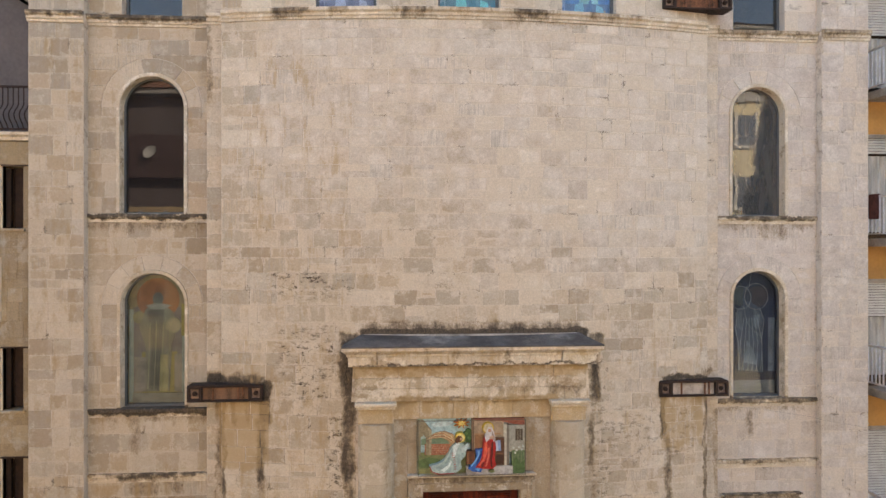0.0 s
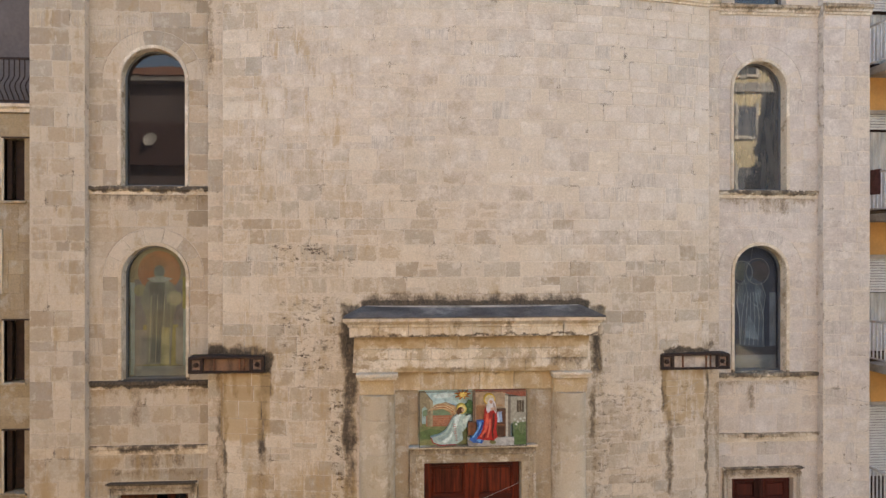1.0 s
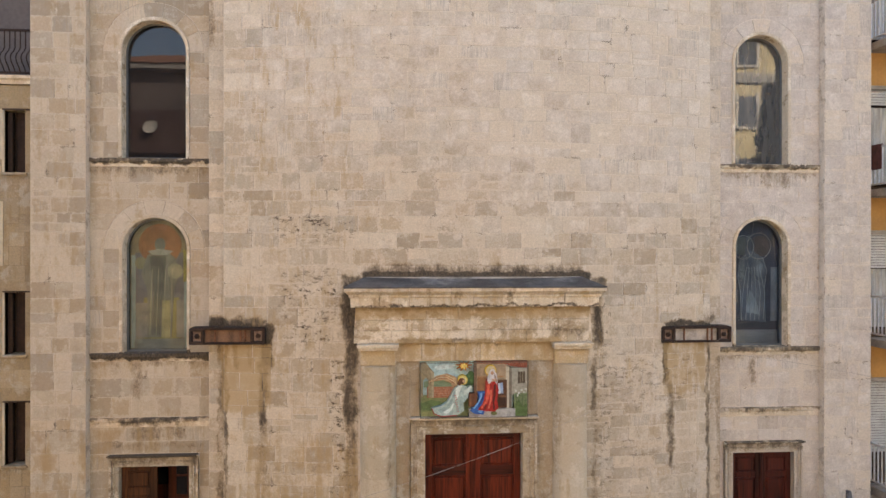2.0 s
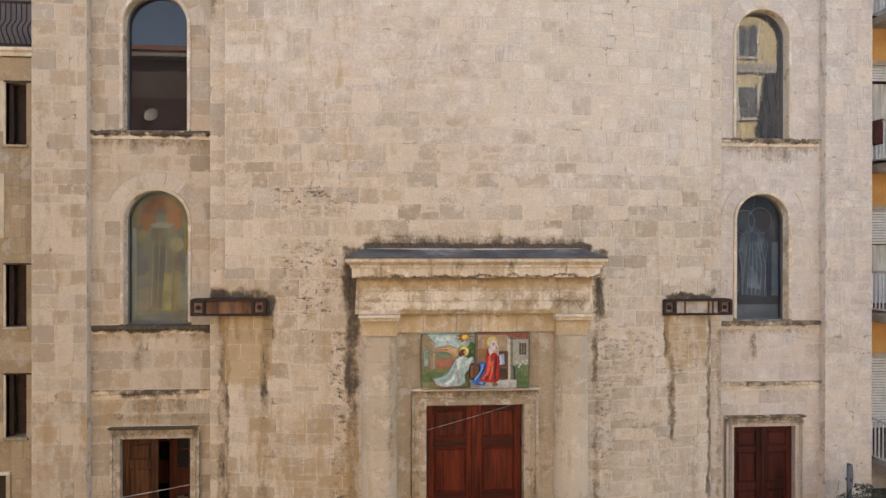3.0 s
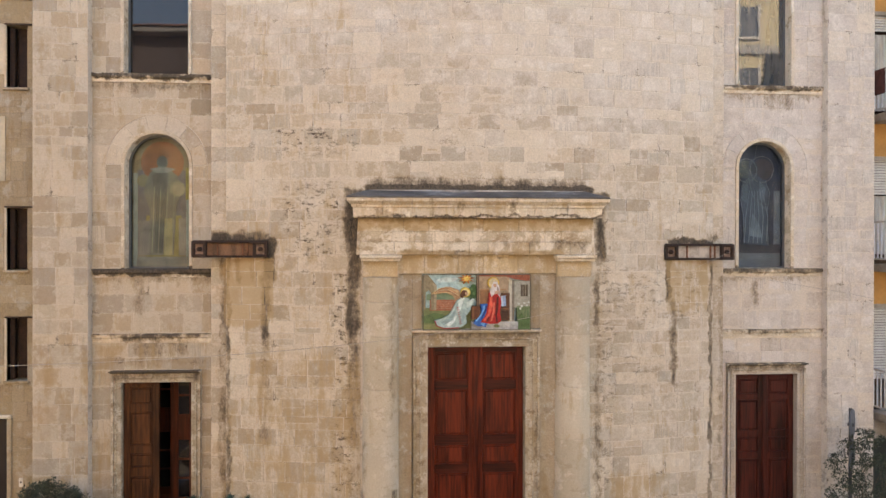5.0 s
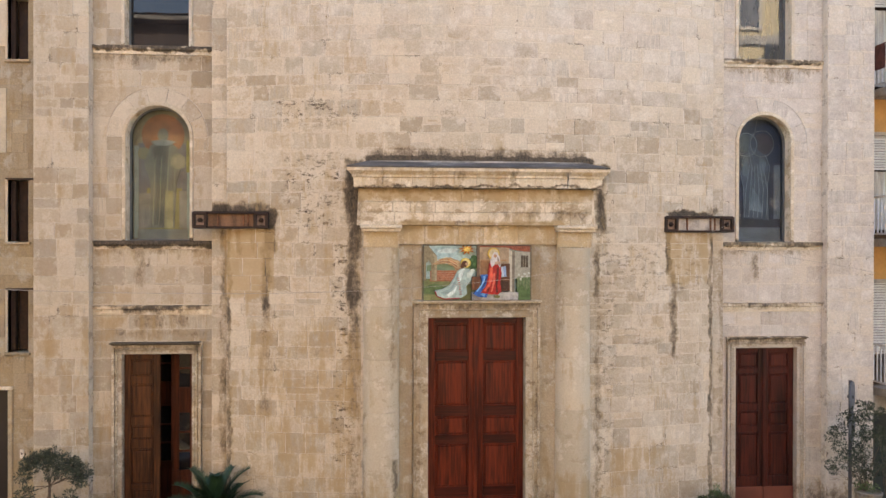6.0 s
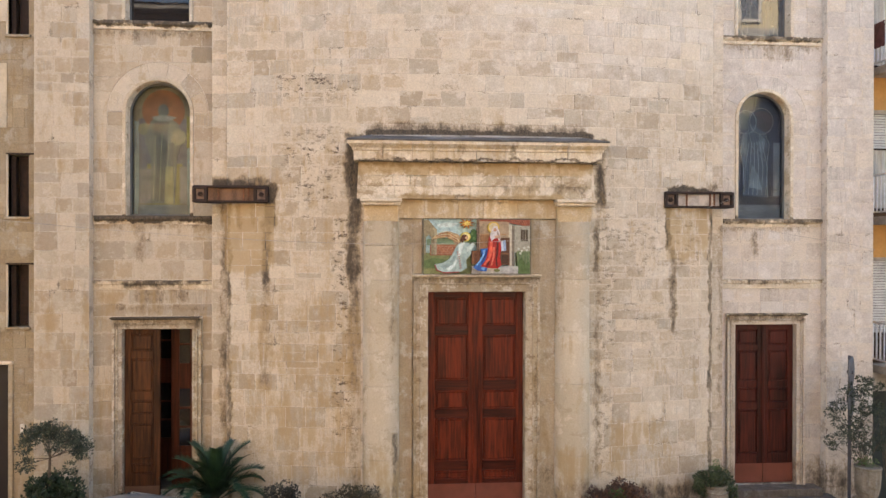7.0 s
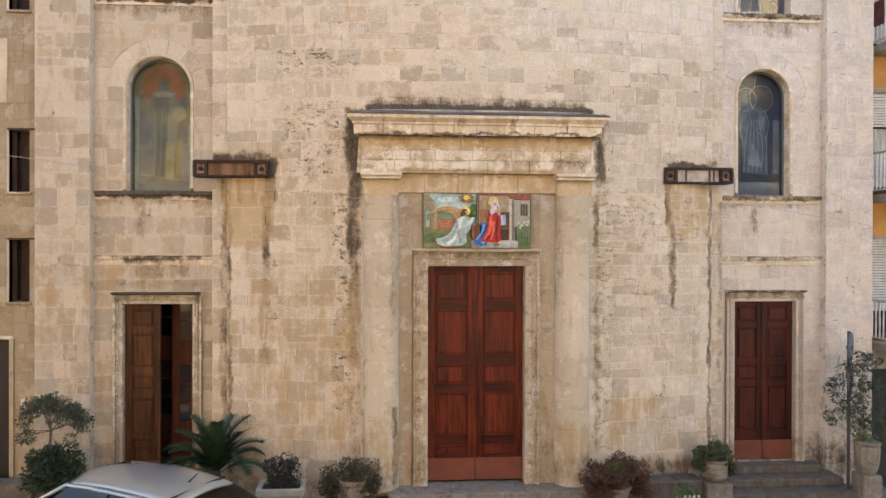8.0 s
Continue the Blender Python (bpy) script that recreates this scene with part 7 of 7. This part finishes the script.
def car(at, yaw, paint_mat, label, size=(1.0, 1.0, 1.0)):
    ob = base("car", (0, 0, 0), label, "car", "parked cars")
    # body: sections from tail to nose (x, half width, bottom, belt)
    secs = []
    for x, w, zb, zt in ((-1.98, 0.62, 0.42, 0.78), (-1.9, 0.78, 0.3, 0.93), (-1.6, 0.85, 0.22, 0.98), (-0.8, 0.87, 0.2, 0.96), (0.2, 0.87, 0.2, 0.93), (0.95, 0.86, 0.2, 0.92), (1.25, 0.85, 0.2, 0.88), (1.7, 0.80, 0.22, 0.78), (1.95, 0.7, 0.28, 0.66), (2.05, 0.5, 0.36, 0.55)):
        half = [(0.0, zb), (w * 0.85, zb), (w * 0.98, zb + 0.1), (w, (zb + zt) / 2), (w * 0.97, zt - 0.08), (w * 0.88, zt), (w * 0.5, zt + 0.035)]
        secs.append([(x, y, z) for y, z in half] + [(x, -y, z) for y, z in half[:0:-1]])
    body = part("body", loft(bmesh.new(), secs), paint_mat, ob, smooth=True)
    # roof panel with rounded edges and a tail spoiler
    bm = bmesh.new()
    rows_r = []
    nx, ny = 16, 12
    for k, dz in ((0, 0.0), (1, -0.035)):
        grid = []
        for i in range(nx + 1):
            u = i / nx
            x = -1.30 + 1.85 * u
            hw = 0.43 + 0.045 * math.sin(math.pi * min(1, u * 1.05))
            zc = 1.505 - 0.085 * (u - 0.5) ** 2 * 4 * (1.0 if u > 0.5 else 0.75)
            grid.append([bm.verts.new((x + 0.05 * (1 - (2 * j / ny - 1) ** 2) * (1 if u > 0.9 else 0), hw * (2 * j / ny - 1), zc - 0.05 * abs(2 * j / ny - 1) ** 2.6 + dz)) for j in range(ny + 1)])
        rows_r.append(grid)
        for i in range(nx):
            for j in range(ny):
                bm.faces.new((grid[i][j], grid[i + 1][j], grid[i + 1][j + 1], grid[i][j + 1]))
    t, b = rows_r
    for i in range(nx):
        for j in (0, ny):
            bm.faces.new((t[i][j], t[i + 1][j], b[i + 1][j], b[i][j]))
    for j in range(ny):
        for i in (0, nx):
            bm.faces.new((t[i][j], t[i][j + 1], b[i][j + 1], b[i][j]))
    roof = part("roof_panel", bm, paint_mat, ob, smooth=True)
    part("seam", boxed(-1.17, -1.163, -0.44, 0.44, 1.43, 1.457), mat_black, roof)
    part("antenna", tube(bmesh.new(), [(-0.98, -0.02, 1.46), (-1.02, -0.02, 1.50), (-1.14, -0.02, 1.61)], 0.014, 0.006, 8), mat_black, roof)
    # pillars and panes
    for s in (-1, 1):
        for a, b2 in (((1.12, 0.74, 0.92), (0.5, 0.44, 1.38)), ((-0.25, 0.77, 0.95), (-0.3, 0.46, 1.39)), ((-1.7, 0.72, 0.97), (-1.24, 0.43, 1.385))):
            part("pillar", tube(bmesh.new(), [(a[0], s * a[1], a[2]), ((a[0] + b2[0]) / 2, s * ((a[1] + b2[1]) / 2 + 0.03), (a[2] + b2[2]) / 2), (b2[0], s * b2[1], b2[2])], 0.026, n=8), mat_black, ob, smooth=True)
        part("side_window", sheet(bmesh.new(), (1.0, s * 0.76, 0.94), (-0.22, s * 0.79, 0.95), (-0.27, s * 0.49, 1.41), (0.45, s * 0.465, 1.40), s * -0.006, bulge=-0.02 * s), mat_carglass, ob)
        part("side_window", sheet(bmesh.new(), (-0.3, s * 0.79, 0.95), (-1.6, s * 0.74, 0.97), (-1.2, s * 0.455, 1.385), (-0.32, s * 0.49, 1.41), s * -0.006, bulge=-0.02 * s), mat_carglass, ob)
        # painted door frame over the panes
        part("window_frame", tube(bmesh.new(), [(1.0, s * 0.735, 1.0), (0.75, s * 0.64, 1.2), (0.48, s * 0.485, 1.375), (0.1, s * 0.49, 1.395), (-0.5, s * 0.485, 1.395), (-1.0, s * 0.465, 1.375), (-1.25, s * 0.46, 1.34)], 0.028, n=8), paint_mat, ob, smooth=True)
        m = part("wing_mirror", boxed(0.78, 0.92, s * 0.98 - 0.1, s * 0.98 + 0.1, 0.96, 1.08, bevel=0.04, seg=3), paint_mat, ob)
        part("headlight", boxed(1.72, 1.98, s * 0.62 - 0.13, s * 0.62 + 0.13, 0.6, 0.72, bevel=0.04, seg=3), mat_lamp_clear, ob)
        part("tail_light", boxed(-1.97, -1.8, s * 0.7 - 0.08, s * 0.7 + 0.08, 0.7, 0.98, bevel=0.03, seg=3), mat_lamp_red, ob)
        for x in (-1.25, 1.3):
            bm = lathe(bmesh.new(), [(0.2, -0.1), (0.29, -0.1), (0.315, -0.07), (0.315, 0.07), (0.29, 0.1), (0.2, 0.1)], n=28)
            bmesh.ops.transform(bm, matrix=pose(x, s * 0.78, 0.315, 90), verts=bm.verts)
            wh = part("wheel", bm, mat_tyre, ob)
            bm = lathe(bmesh.new(), [(0.19, -0.105), (0.195, 0.105), (0.12, 0.09), (0.05, 0.11)], n=20)
            bmesh.ops.transform(bm, matrix=pose(x, s * 0.78, 0.315, 90 * s), verts=bm.verts)
            part("rim", bm, mat_alloy, wh)
        part("seat_back", boxed(-0.3, -0.12, s * 0.36 - 0.24, s * 0.36 + 0.24, 0.8, 1.22, bevel=0.05, seg=2), mat_cabin, ob)
    part("windscreen", sheet(bmesh.new(), (1.16, -0.74, 0.93), (1.16, 0.74, 0.93), (0.53, 0.43, 1.40), (0.53, -0.43, 1.40), -0.006, bulge=0.05), mat_carglass, ob)
    part("rear_window", sheet(bmesh.new(), (-1.75, 0.7, 0.98), (-1.75, -0.7, 0.98), (-1.27, -0.42, 1.385), (-1.27, 0.42, 1.385), -0.006, bulge=0.04), mat_carglass, ob)
    part("rear_seat", boxed(-1.3, -1.1, -0.6, 0.6, 0.75, 1.15, bevel=0.05, seg=2), mat_cabin, ob)
    part("dashboard", boxed(0.55, 1.0, -0.65, 0.65, 0.86, 0.98, bevel=0.04, seg=2), mat_cabin, ob)
    part("bumper", boxed(-2.03, -1.8, -0.72, 0.72, 0.36, 0.56, bevel=0.05, seg=3), paint_mat, ob)
    part("bumper", boxed(1.82, 2.08, -0.62, 0.62, 0.3, 0.5, bevel=0.06, seg=3), paint_mat, ob)
    part("plate", boxed(-2.045, -2.032, -0.26, 0.26, 0.44, 0.54), mat_white_trim, ob)
    ob.matrix_basis = pose(at[0], at[1], at[2], 0, 0, yaw) @ Matrix.Diagonal((*size, 1.0))
    return ob


car((-5.17, -3.16, -0.12), 150.0, car_paint("silver_car_paint", (0.35, 0.385, 0.385)), "silver hatchback parked slantwise before the church", (1.1, 1.1, 1.07))
car((4.3, -5.2, -0.12), 178.0, car_paint("white_car_paint", (0.7, 0.7, 0.68)), "white hatchback parked along the street")

# cypress before the yellow house
cy = base("cypress_tree", (17.7, -21.4, -0.12), "tall dark cypress tree before the yellow house", "tree")
part("trunk", tube(bmesh.new(), [(17.7, -21.4, -0.12), (17.7, -21.4, 6), (17.7, -21.4, 14)], 0.22, 0.03, 8), mat_bark, cy)
g = random.Random(95)
cl = []
for i in range(150):
    t = g.random() ** 0.8
    z = 2.0 + 13.6 * t
    r = 1.45 * min(1.0, (15.9 - z) / 7.0) ** 1.15
    a = g.uniform(0, 6.283)
    cl.append(((17.9 + r * 0.75 * math.cos(a), -21.4 + r * 0.75 * math.sin(a), z), 0.12 + 0.4 * r / 1.45))
leaf_mesh("crown", clump_spots(cl, 120, 96), 0.12, mat_olive, cy, 97, 2.2)

# ---- stone blocks of the front, last ----
CACHE = {}
CORNER = ((0, 0), (1, 0), (1, 1), (0, 1))
rnd = random.Random(11)


def block_mesh(w, h, material, proud=0.005):
    """A dressed block, front to -y, centred: a worn edge all round and a slightly uneven face."""
    key = (round(w, 2), round(h, 3), material.name, rnd.randrange(3))
    if key in CACHE:
        return CACHE[key]
    w, h = key[0] - 0.006, h - 0.006
    e = 0.004
    j = [rnd.uniform(-0.004, 0.004) for _ in range(4)] + [rnd.uniform(-0.0015, 0.0015) for _ in range(4)]
    verts = [(-w / 2, 0.03, -h / 2), (w / 2, 0.03, -h / 2), (w / 2, 0.03, h / 2), (-w / 2, 0.03, h / 2),
             (-w / 2 + j[0], -proud * 0.45, -h / 2), (w / 2 + j[1], -proud * 0.45, -h / 2), (w / 2 + j[2], -proud * 0.45, h / 2), (-w / 2 + j[3], -proud * 0.45, h / 2),
             (-w / 2 + e + j[0], -proud + j[4], -h / 2 + e + j[1] * 0.6), (w / 2 - e + j[1], -proud + j[5], -h / 2 + e + j[2] * 0.6), (w / 2 - e + j[2], -proud + j[6], h / 2 - e + j[3] * 0.6), (-w / 2 + e + j[3], -proud + j[7], h / 2 - e + j[0] * 0.6)]
    faces = [(8, 9, 10, 11)]
    for a in (0, 4):
        for i in range(4):
            k = (i + 1) % 4
            faces.append((a + i, a + k, a + 4 + k, a + 4 + i))
    me = bpy.data.meshes.new("block")
    me.from_pydata(verts, [], faces)
    layer = me.uv_layers.new(name="face")
    for loop in me.loops:
        layer.data[loop.index].uv = CORNER[loop.vertex_index % 4]
    me.materials.append(material)
    CACHE[key] = me
    return me


def place(me, parent, x, y, z, turn=0.0):
    ob = new("block", me)
    ob.parent = parent
    ob.matrix_basis = Matrix.Translation((x, y + rnd.uniform(-0.0015, 0.0015), z)) @ Matrix.Rotation(turn + rnd.uniform(-0.006, 0.006), 4, "Z") @ Matrix.Rotation(rnd.uniform(-0.006, 0.006), 4, "X")
    return ob


COURSES = [12.4, 12.235, 12.06, 11.76, 11.53, 11.27, 10.94, 10.72, 10.49, 10.18, 9.87, 9.64, 9.28, 9.02, 8.74, 8.43, 8.245, 7.98, 7.685, 7.42, 7.115, 6.80, 6.58, 6.375, 6.06, 5.805,
           5.5, 5.225, 4.92, 4.65, 4.43, 4.21, 3.965, 3.69, 3.48, 3.28, 2.975, 2.745, 2.465, 2.18, 1.825, 1.41, 1.15, 0.82, 0.41, 0.0]


def split(x0, x1, lo=0.22, hi=0.66):
    """Random block widths to the centimetre between two ends."""
    out, x = [], x0
    while x1 - x > hi:
        w = round(rnd.triangular(lo, hi, 0.36), 2)
        out.append((x, x + w))
        x += w
    if x1 - x > 0.45:
        m = round(x + (x1 - x) * rnd.uniform(0.4, 0.6), 2)
        return out + [(x, m), (m, x1)]
    return out + [(x, x1)]


far_v, far_f = [], []


def far_block(x, y, z, w, h, turn):
    me = block_mesh(w, h, mat_block_far)
    m = Matrix.Translation((x, y, z)) @ Matrix.Rotation(turn, 4, "Z")
    k = len(far_v)
    far_v.extend(tuple(m @ v.co) for v in me.vertices)
    far_f.extend(tuple(k + i for i in p.vertices) for p in me.polygons)


def front_course(z1, z0, spans):
    for a, b in spans:
        for x0, x1 in split(a, b):
            x = (x0 + x1) / 2
            turn = math.asin((x - AX) / R_FRONT)
            # here and there a course is made up of two thin stones
            zs = [z0, round(z0 + (z1 - z0) * rnd.choice((0.4, 0.5, 0.6)), 3), z1] if z1 - z0 > 0.2 and rnd.random() < 0.1 else [z0, z1]
            for a0, a1 in zip(zs, zs[1:]):
                if 5.2 < z0 < 8.3:
                    place(block_mesh(x1 - x0, a1 - a0, mat_block), wall_centre, x, y_front(x), (a0 + a1) / 2, turn)
                else:
                    far_block(x, y_front(x), (a0 + a1) / 2, x1 - x0, a1 - a0, turn)


for z1, z0 in zip(COURSES, COURSES[1:]):
    if z0 > 6.9:
        spans = [(X_L, X_R)]
    elif z0 > 5.75:
        spans = [(X_L, -2.1), (1.92, X_R)]
    else:
        spans = [(X_L, -2.09), (1.88, X_R)]
    front_course(z1, z0, spans)
# above the string course
for z0 in (12.62, 12.95, 13.25, 13.6, 13.95, 14.3):
    for a, b in zip(edges[::2], edges[1::2]):
        for x0, x1 in split(a, b):
            x = (x0 + x1) / 2
            far_block(x, y_front(x), z0 + 0.16, x1 - x0, 0.3, math.asin((x - AX) / R_FRONT))
me = bpy.data.meshes.new("block_courses")
me.from_pydata(far_v, [], far_f)
layer = me.uv_layers.new(name="face")
for loop in me.loops:
    layer.data[loop.index].uv = CORNER[loop.vertex_index % 4]
me.materials.append(mat_block_far)
rest = new("block_courses", me)
rest.parent = wall_centre
rest["kind"] = "stuff"

# side bays, strips and piers
ROWS_SIDE = [z + 0.0 for z in COURSES[1:]]


def side_row(parent, a, b, y, z1, z0):
    material = mat_side if a < 0 else mat_side_east
    if b - a < 0.05:
        return
    for x0, x1 in split(a, b, 0.22, 0.62):
        place(block_mesh(x1 - x0, z1 - z0, material), parent, (x0 + x1) / 2, y, (z0 + z1) / 2)


def cut_block(parent, pts, y, material):
    """A block of any outline (a list of x, z), for the haunches of the arches."""
    cx, cz = sum(p[0] for p in pts) / len(pts), sum(p[1] for p in pts) / len(pts)
    bm = bmesh.new()
    rings = []
    for k, dy in ((0.002, 0.03), (0.002, -0.004), (0.008, -0.008)):
        ringv = []
        for x, z in pts:
            d = Vector((x - cx, z - cz))
            d *= max(0.0, 1 - k / max(d.length, 0.02))
            ringv.append(bm.verts.new((d.x, dy, d.y)))
        rings.append(ringv)
    for p, q in zip(rings, rings[1:]):
        for i in range(len(pts)):
            j = (i + 1) % len(pts)
            bm.faces.new((p[i], p[j], q[j], q[i]))
    bm.faces.new(rings[-1])
    me = bpy.data.meshes.new("block")
    bmesh.ops.recalc_face_normals(bm, faces=bm.faces)
    bm.to_mesh(me)
    bm.free()
    layer = me.uv_layers.new(name="face")
    xs, zs = [p[0] - cx for p in pts], [p[1] - cz for p in pts]
    for loop in me.loops:
        co = me.vertices[loop.vertex_index].co
        layer.data[loop.index].uv = ((co.x - min(xs)) / (max(xs) - min(xs)), (co.z - min(zs)) / (max(zs) - min(zs)))
    me.materials.append(material)
    place(me, parent, cx, y, cz)


def side_bay(k):
    bay, ob = BAYS[k], bay_obs[k]
    mt = mat_side if k == "west" else mat_side_east
    x0, x1 = bay["x0"] + 0.004, bay["x1"] - 0.004
    door, wins = bay["door"], bay["wins"]
    zs = [13.0, 12.62] + [z for z in (12.4, 12.17, 11.9, 11.62, 11.33, 11.06, 10.77, 10.5, 10.2, 9.93, 9.62, 9.33, 9.03)] + [8.88, 8.6, 8.3, 8.02, 7.74, 7.43, 7.15, 6.86, 6.56, 6.3, 6.0, 5.76, 5.53] + [5.38, 5.08, 4.74, 4.38] + [4.2, 3.94, 3.72, 3.42, 3.1, 2.83, 2.5, 2.2, 1.9, 1.58, 1.3, 1.0, 0.7, 0.42]
    for z1, z0 in zip(zs, zs[1:]):
        if z1 - z0 < 0.2 and (z0 in (8.88, 5.38, 4.2) or z1 in (4.38,)) or (z1, z0) == (12.62, 12.4):
            continue
        zm = (z0 + z1) / 2
        if z0 >= 12.6:
            spans = [(x0, bay["top"][0]), (bay["top"][1], x1)]
            for a, b in spans:
                side_row(ob, a, b, 0.0, z1, z0)
            continue
        if z1 <= door[3] + 0.25:
            w = 0.165 if z1 > 0.42 else 0
            side_row(ob, x0, door[0] - w, 0.0, z1, z0)
            side_row(ob, door[1] + w, x1, 0.0, z1, z0)
            continue
        hit_w = None
        for a, b, wz0, wz1 in wins:
            if wz0 - 0.01 <= z0 and z0 < wz1 + 0.3:
                hit_w = (a, b, wz0, wz1)
        if not hit_w:
            side_row(ob, x0, x1, 0.0, z1, z0)
            continue
        a, b, wz0, wz1 = hit_w
        r = (b - a) / 2
        spring, c = wz1 - r, (a + b) / 2
        if z1 <= spring + 0.02:
            side_row(ob, x0, a - 0.06, 0.0, z1, z0)
            side_row(ob, b + 0.06, x1, 0.0, z1, z0)
            continue
        big = r + 0.32

        def half(z):
            q = big * big - max(0.0, z - spring) ** 2
            return math.sqrt(q) if q > 0 else 0.0
        crown = min(z1, spring + big)
        steps = [z0 + (crown - z0) * math.sin(math.pi * i / 24) for i in range(13)] + ([z1] if z1 > crown + 0.002 else [])
        left = [(c - half(z) - 0.003, z) for z in steps]
        right = [(c + half(z) + 0.003, z) for z in steps]
        if half(z0) <= 0.01:
            side_row(ob, x0, x1, 0.0, z1, z0)
            continue
        if z0 < spring - 0.03:
            for p0, p1 in ((c - big, a - 0.058), (b + 0.058, c + big)):
                cut_block(ob, [(p0, z0), (p1, z0), (p1, spring - 0.004), (p0, spring - 0.004)], 0.0, mt)
        cut_block(ob, [(x0, z1), (x0, z0)] + left, 0.0, mt)
        cut_block(ob, [(x1, z0), (x1, z1)] + right[::-1], 0.0, mt)
    # voussoirs
    for a, b, wz0, wz1 in wins:
        r, c = (b - a) / 2 + 0.058, (a + b) / 2
        spring = wz1 - (b - a) / 2
        n = 7
        for i in range(n):
            t0, t1 = math.pi * i / n + 0.003, math.pi * (i + 1) / n - 0.003
            ts = [t0 + (t1 - t0) * q / 4 for q in range(5)]
            pts = [(c - r * math.cos(t), spring + r * math.sin(t)) for t in ts] + [(c - (r + 0.255) * math.cos(t), spring + (r + 0.255) * math.sin(t)) for t in ts[::-1]]
            cut_block(ob, pts, -0.001, mt)


for k in BAYS:
    side_bay(k)
PIER_Z = [15.2, 14.85, 14.5, 14.15, 13.8, 13.45, 13.1, 12.85, 12.62, 12.4, 12.12, 11.8, 11.5, 11.22, 10.94, 10.66, 10.4, 10.06, 9.78, 9.5, 9.2, 8.93, 8.66, 8.43, 8.32, 8.03, 7.865, 7.705, 7.45, 7.11, 6.82, 6.53, 6.27, 6.1, 5.84, 5.56, 5.24, 4.91, 4.645, 4.4, 4.2, 3.8,
          3.45, 3.15, 2.8, 2.5, 2.2, 1.9, 1.6, 1.3, 1.0, 0.7, 0.4, 0.05]
for k, (x0, x1) in PIERS.items():
    for z1, z0 in zip(PIER_Z, PIER_Z[1:]):
        if (z1, z0) != (12.62, 12.4):
            side_row(pier_obs[k], x0, x1, -0.165, z1, z0)
for x0, x1 in ((-4.76, X_L), (X_R, 4.66)):
    strip = next(o for o in bpy.data.objects if o.name == ("wall_strip_west" if x0 < 0 else "wall_strip_east"))
    for z1, z0 in zip(PIER_Z[8:], PIER_Z[9:]):
        if (z1, z0) != (12.62, 12.4):
            place(block_mesh(x1 - x0, z1 - z0, mat_block), strip, (x0 + x1) / 2, -0.22, (z0 + z1) / 2)
# the house next door
for z1, z0 in zip(PIER_Z[17:], PIER_Z[18:]):
    if z1 > 9.9:
        continue
    cut = [w for w in NW if z0 < w[1] + 0.03 and z1 > w[0] - 0.06]
    if z0 < 2.93:
        spans = [(-8.32, -7.85)] if z1 > 0.1 else []
    elif cut:
        spans = [(-9.3, NX0 - 0.05), (NX1, -7.85)]
    else:
        spans = [(-9.3, -7.85)]
    for a, b in spans:
        for x0, x1 in split(a, b, 0.25, 0.7):
            place(block_mesh(x1 - x0, z1 - z0, mat_ochre), house_wall, (x0 + x1) / 2, 0.11, (z0 + z1) / 2)
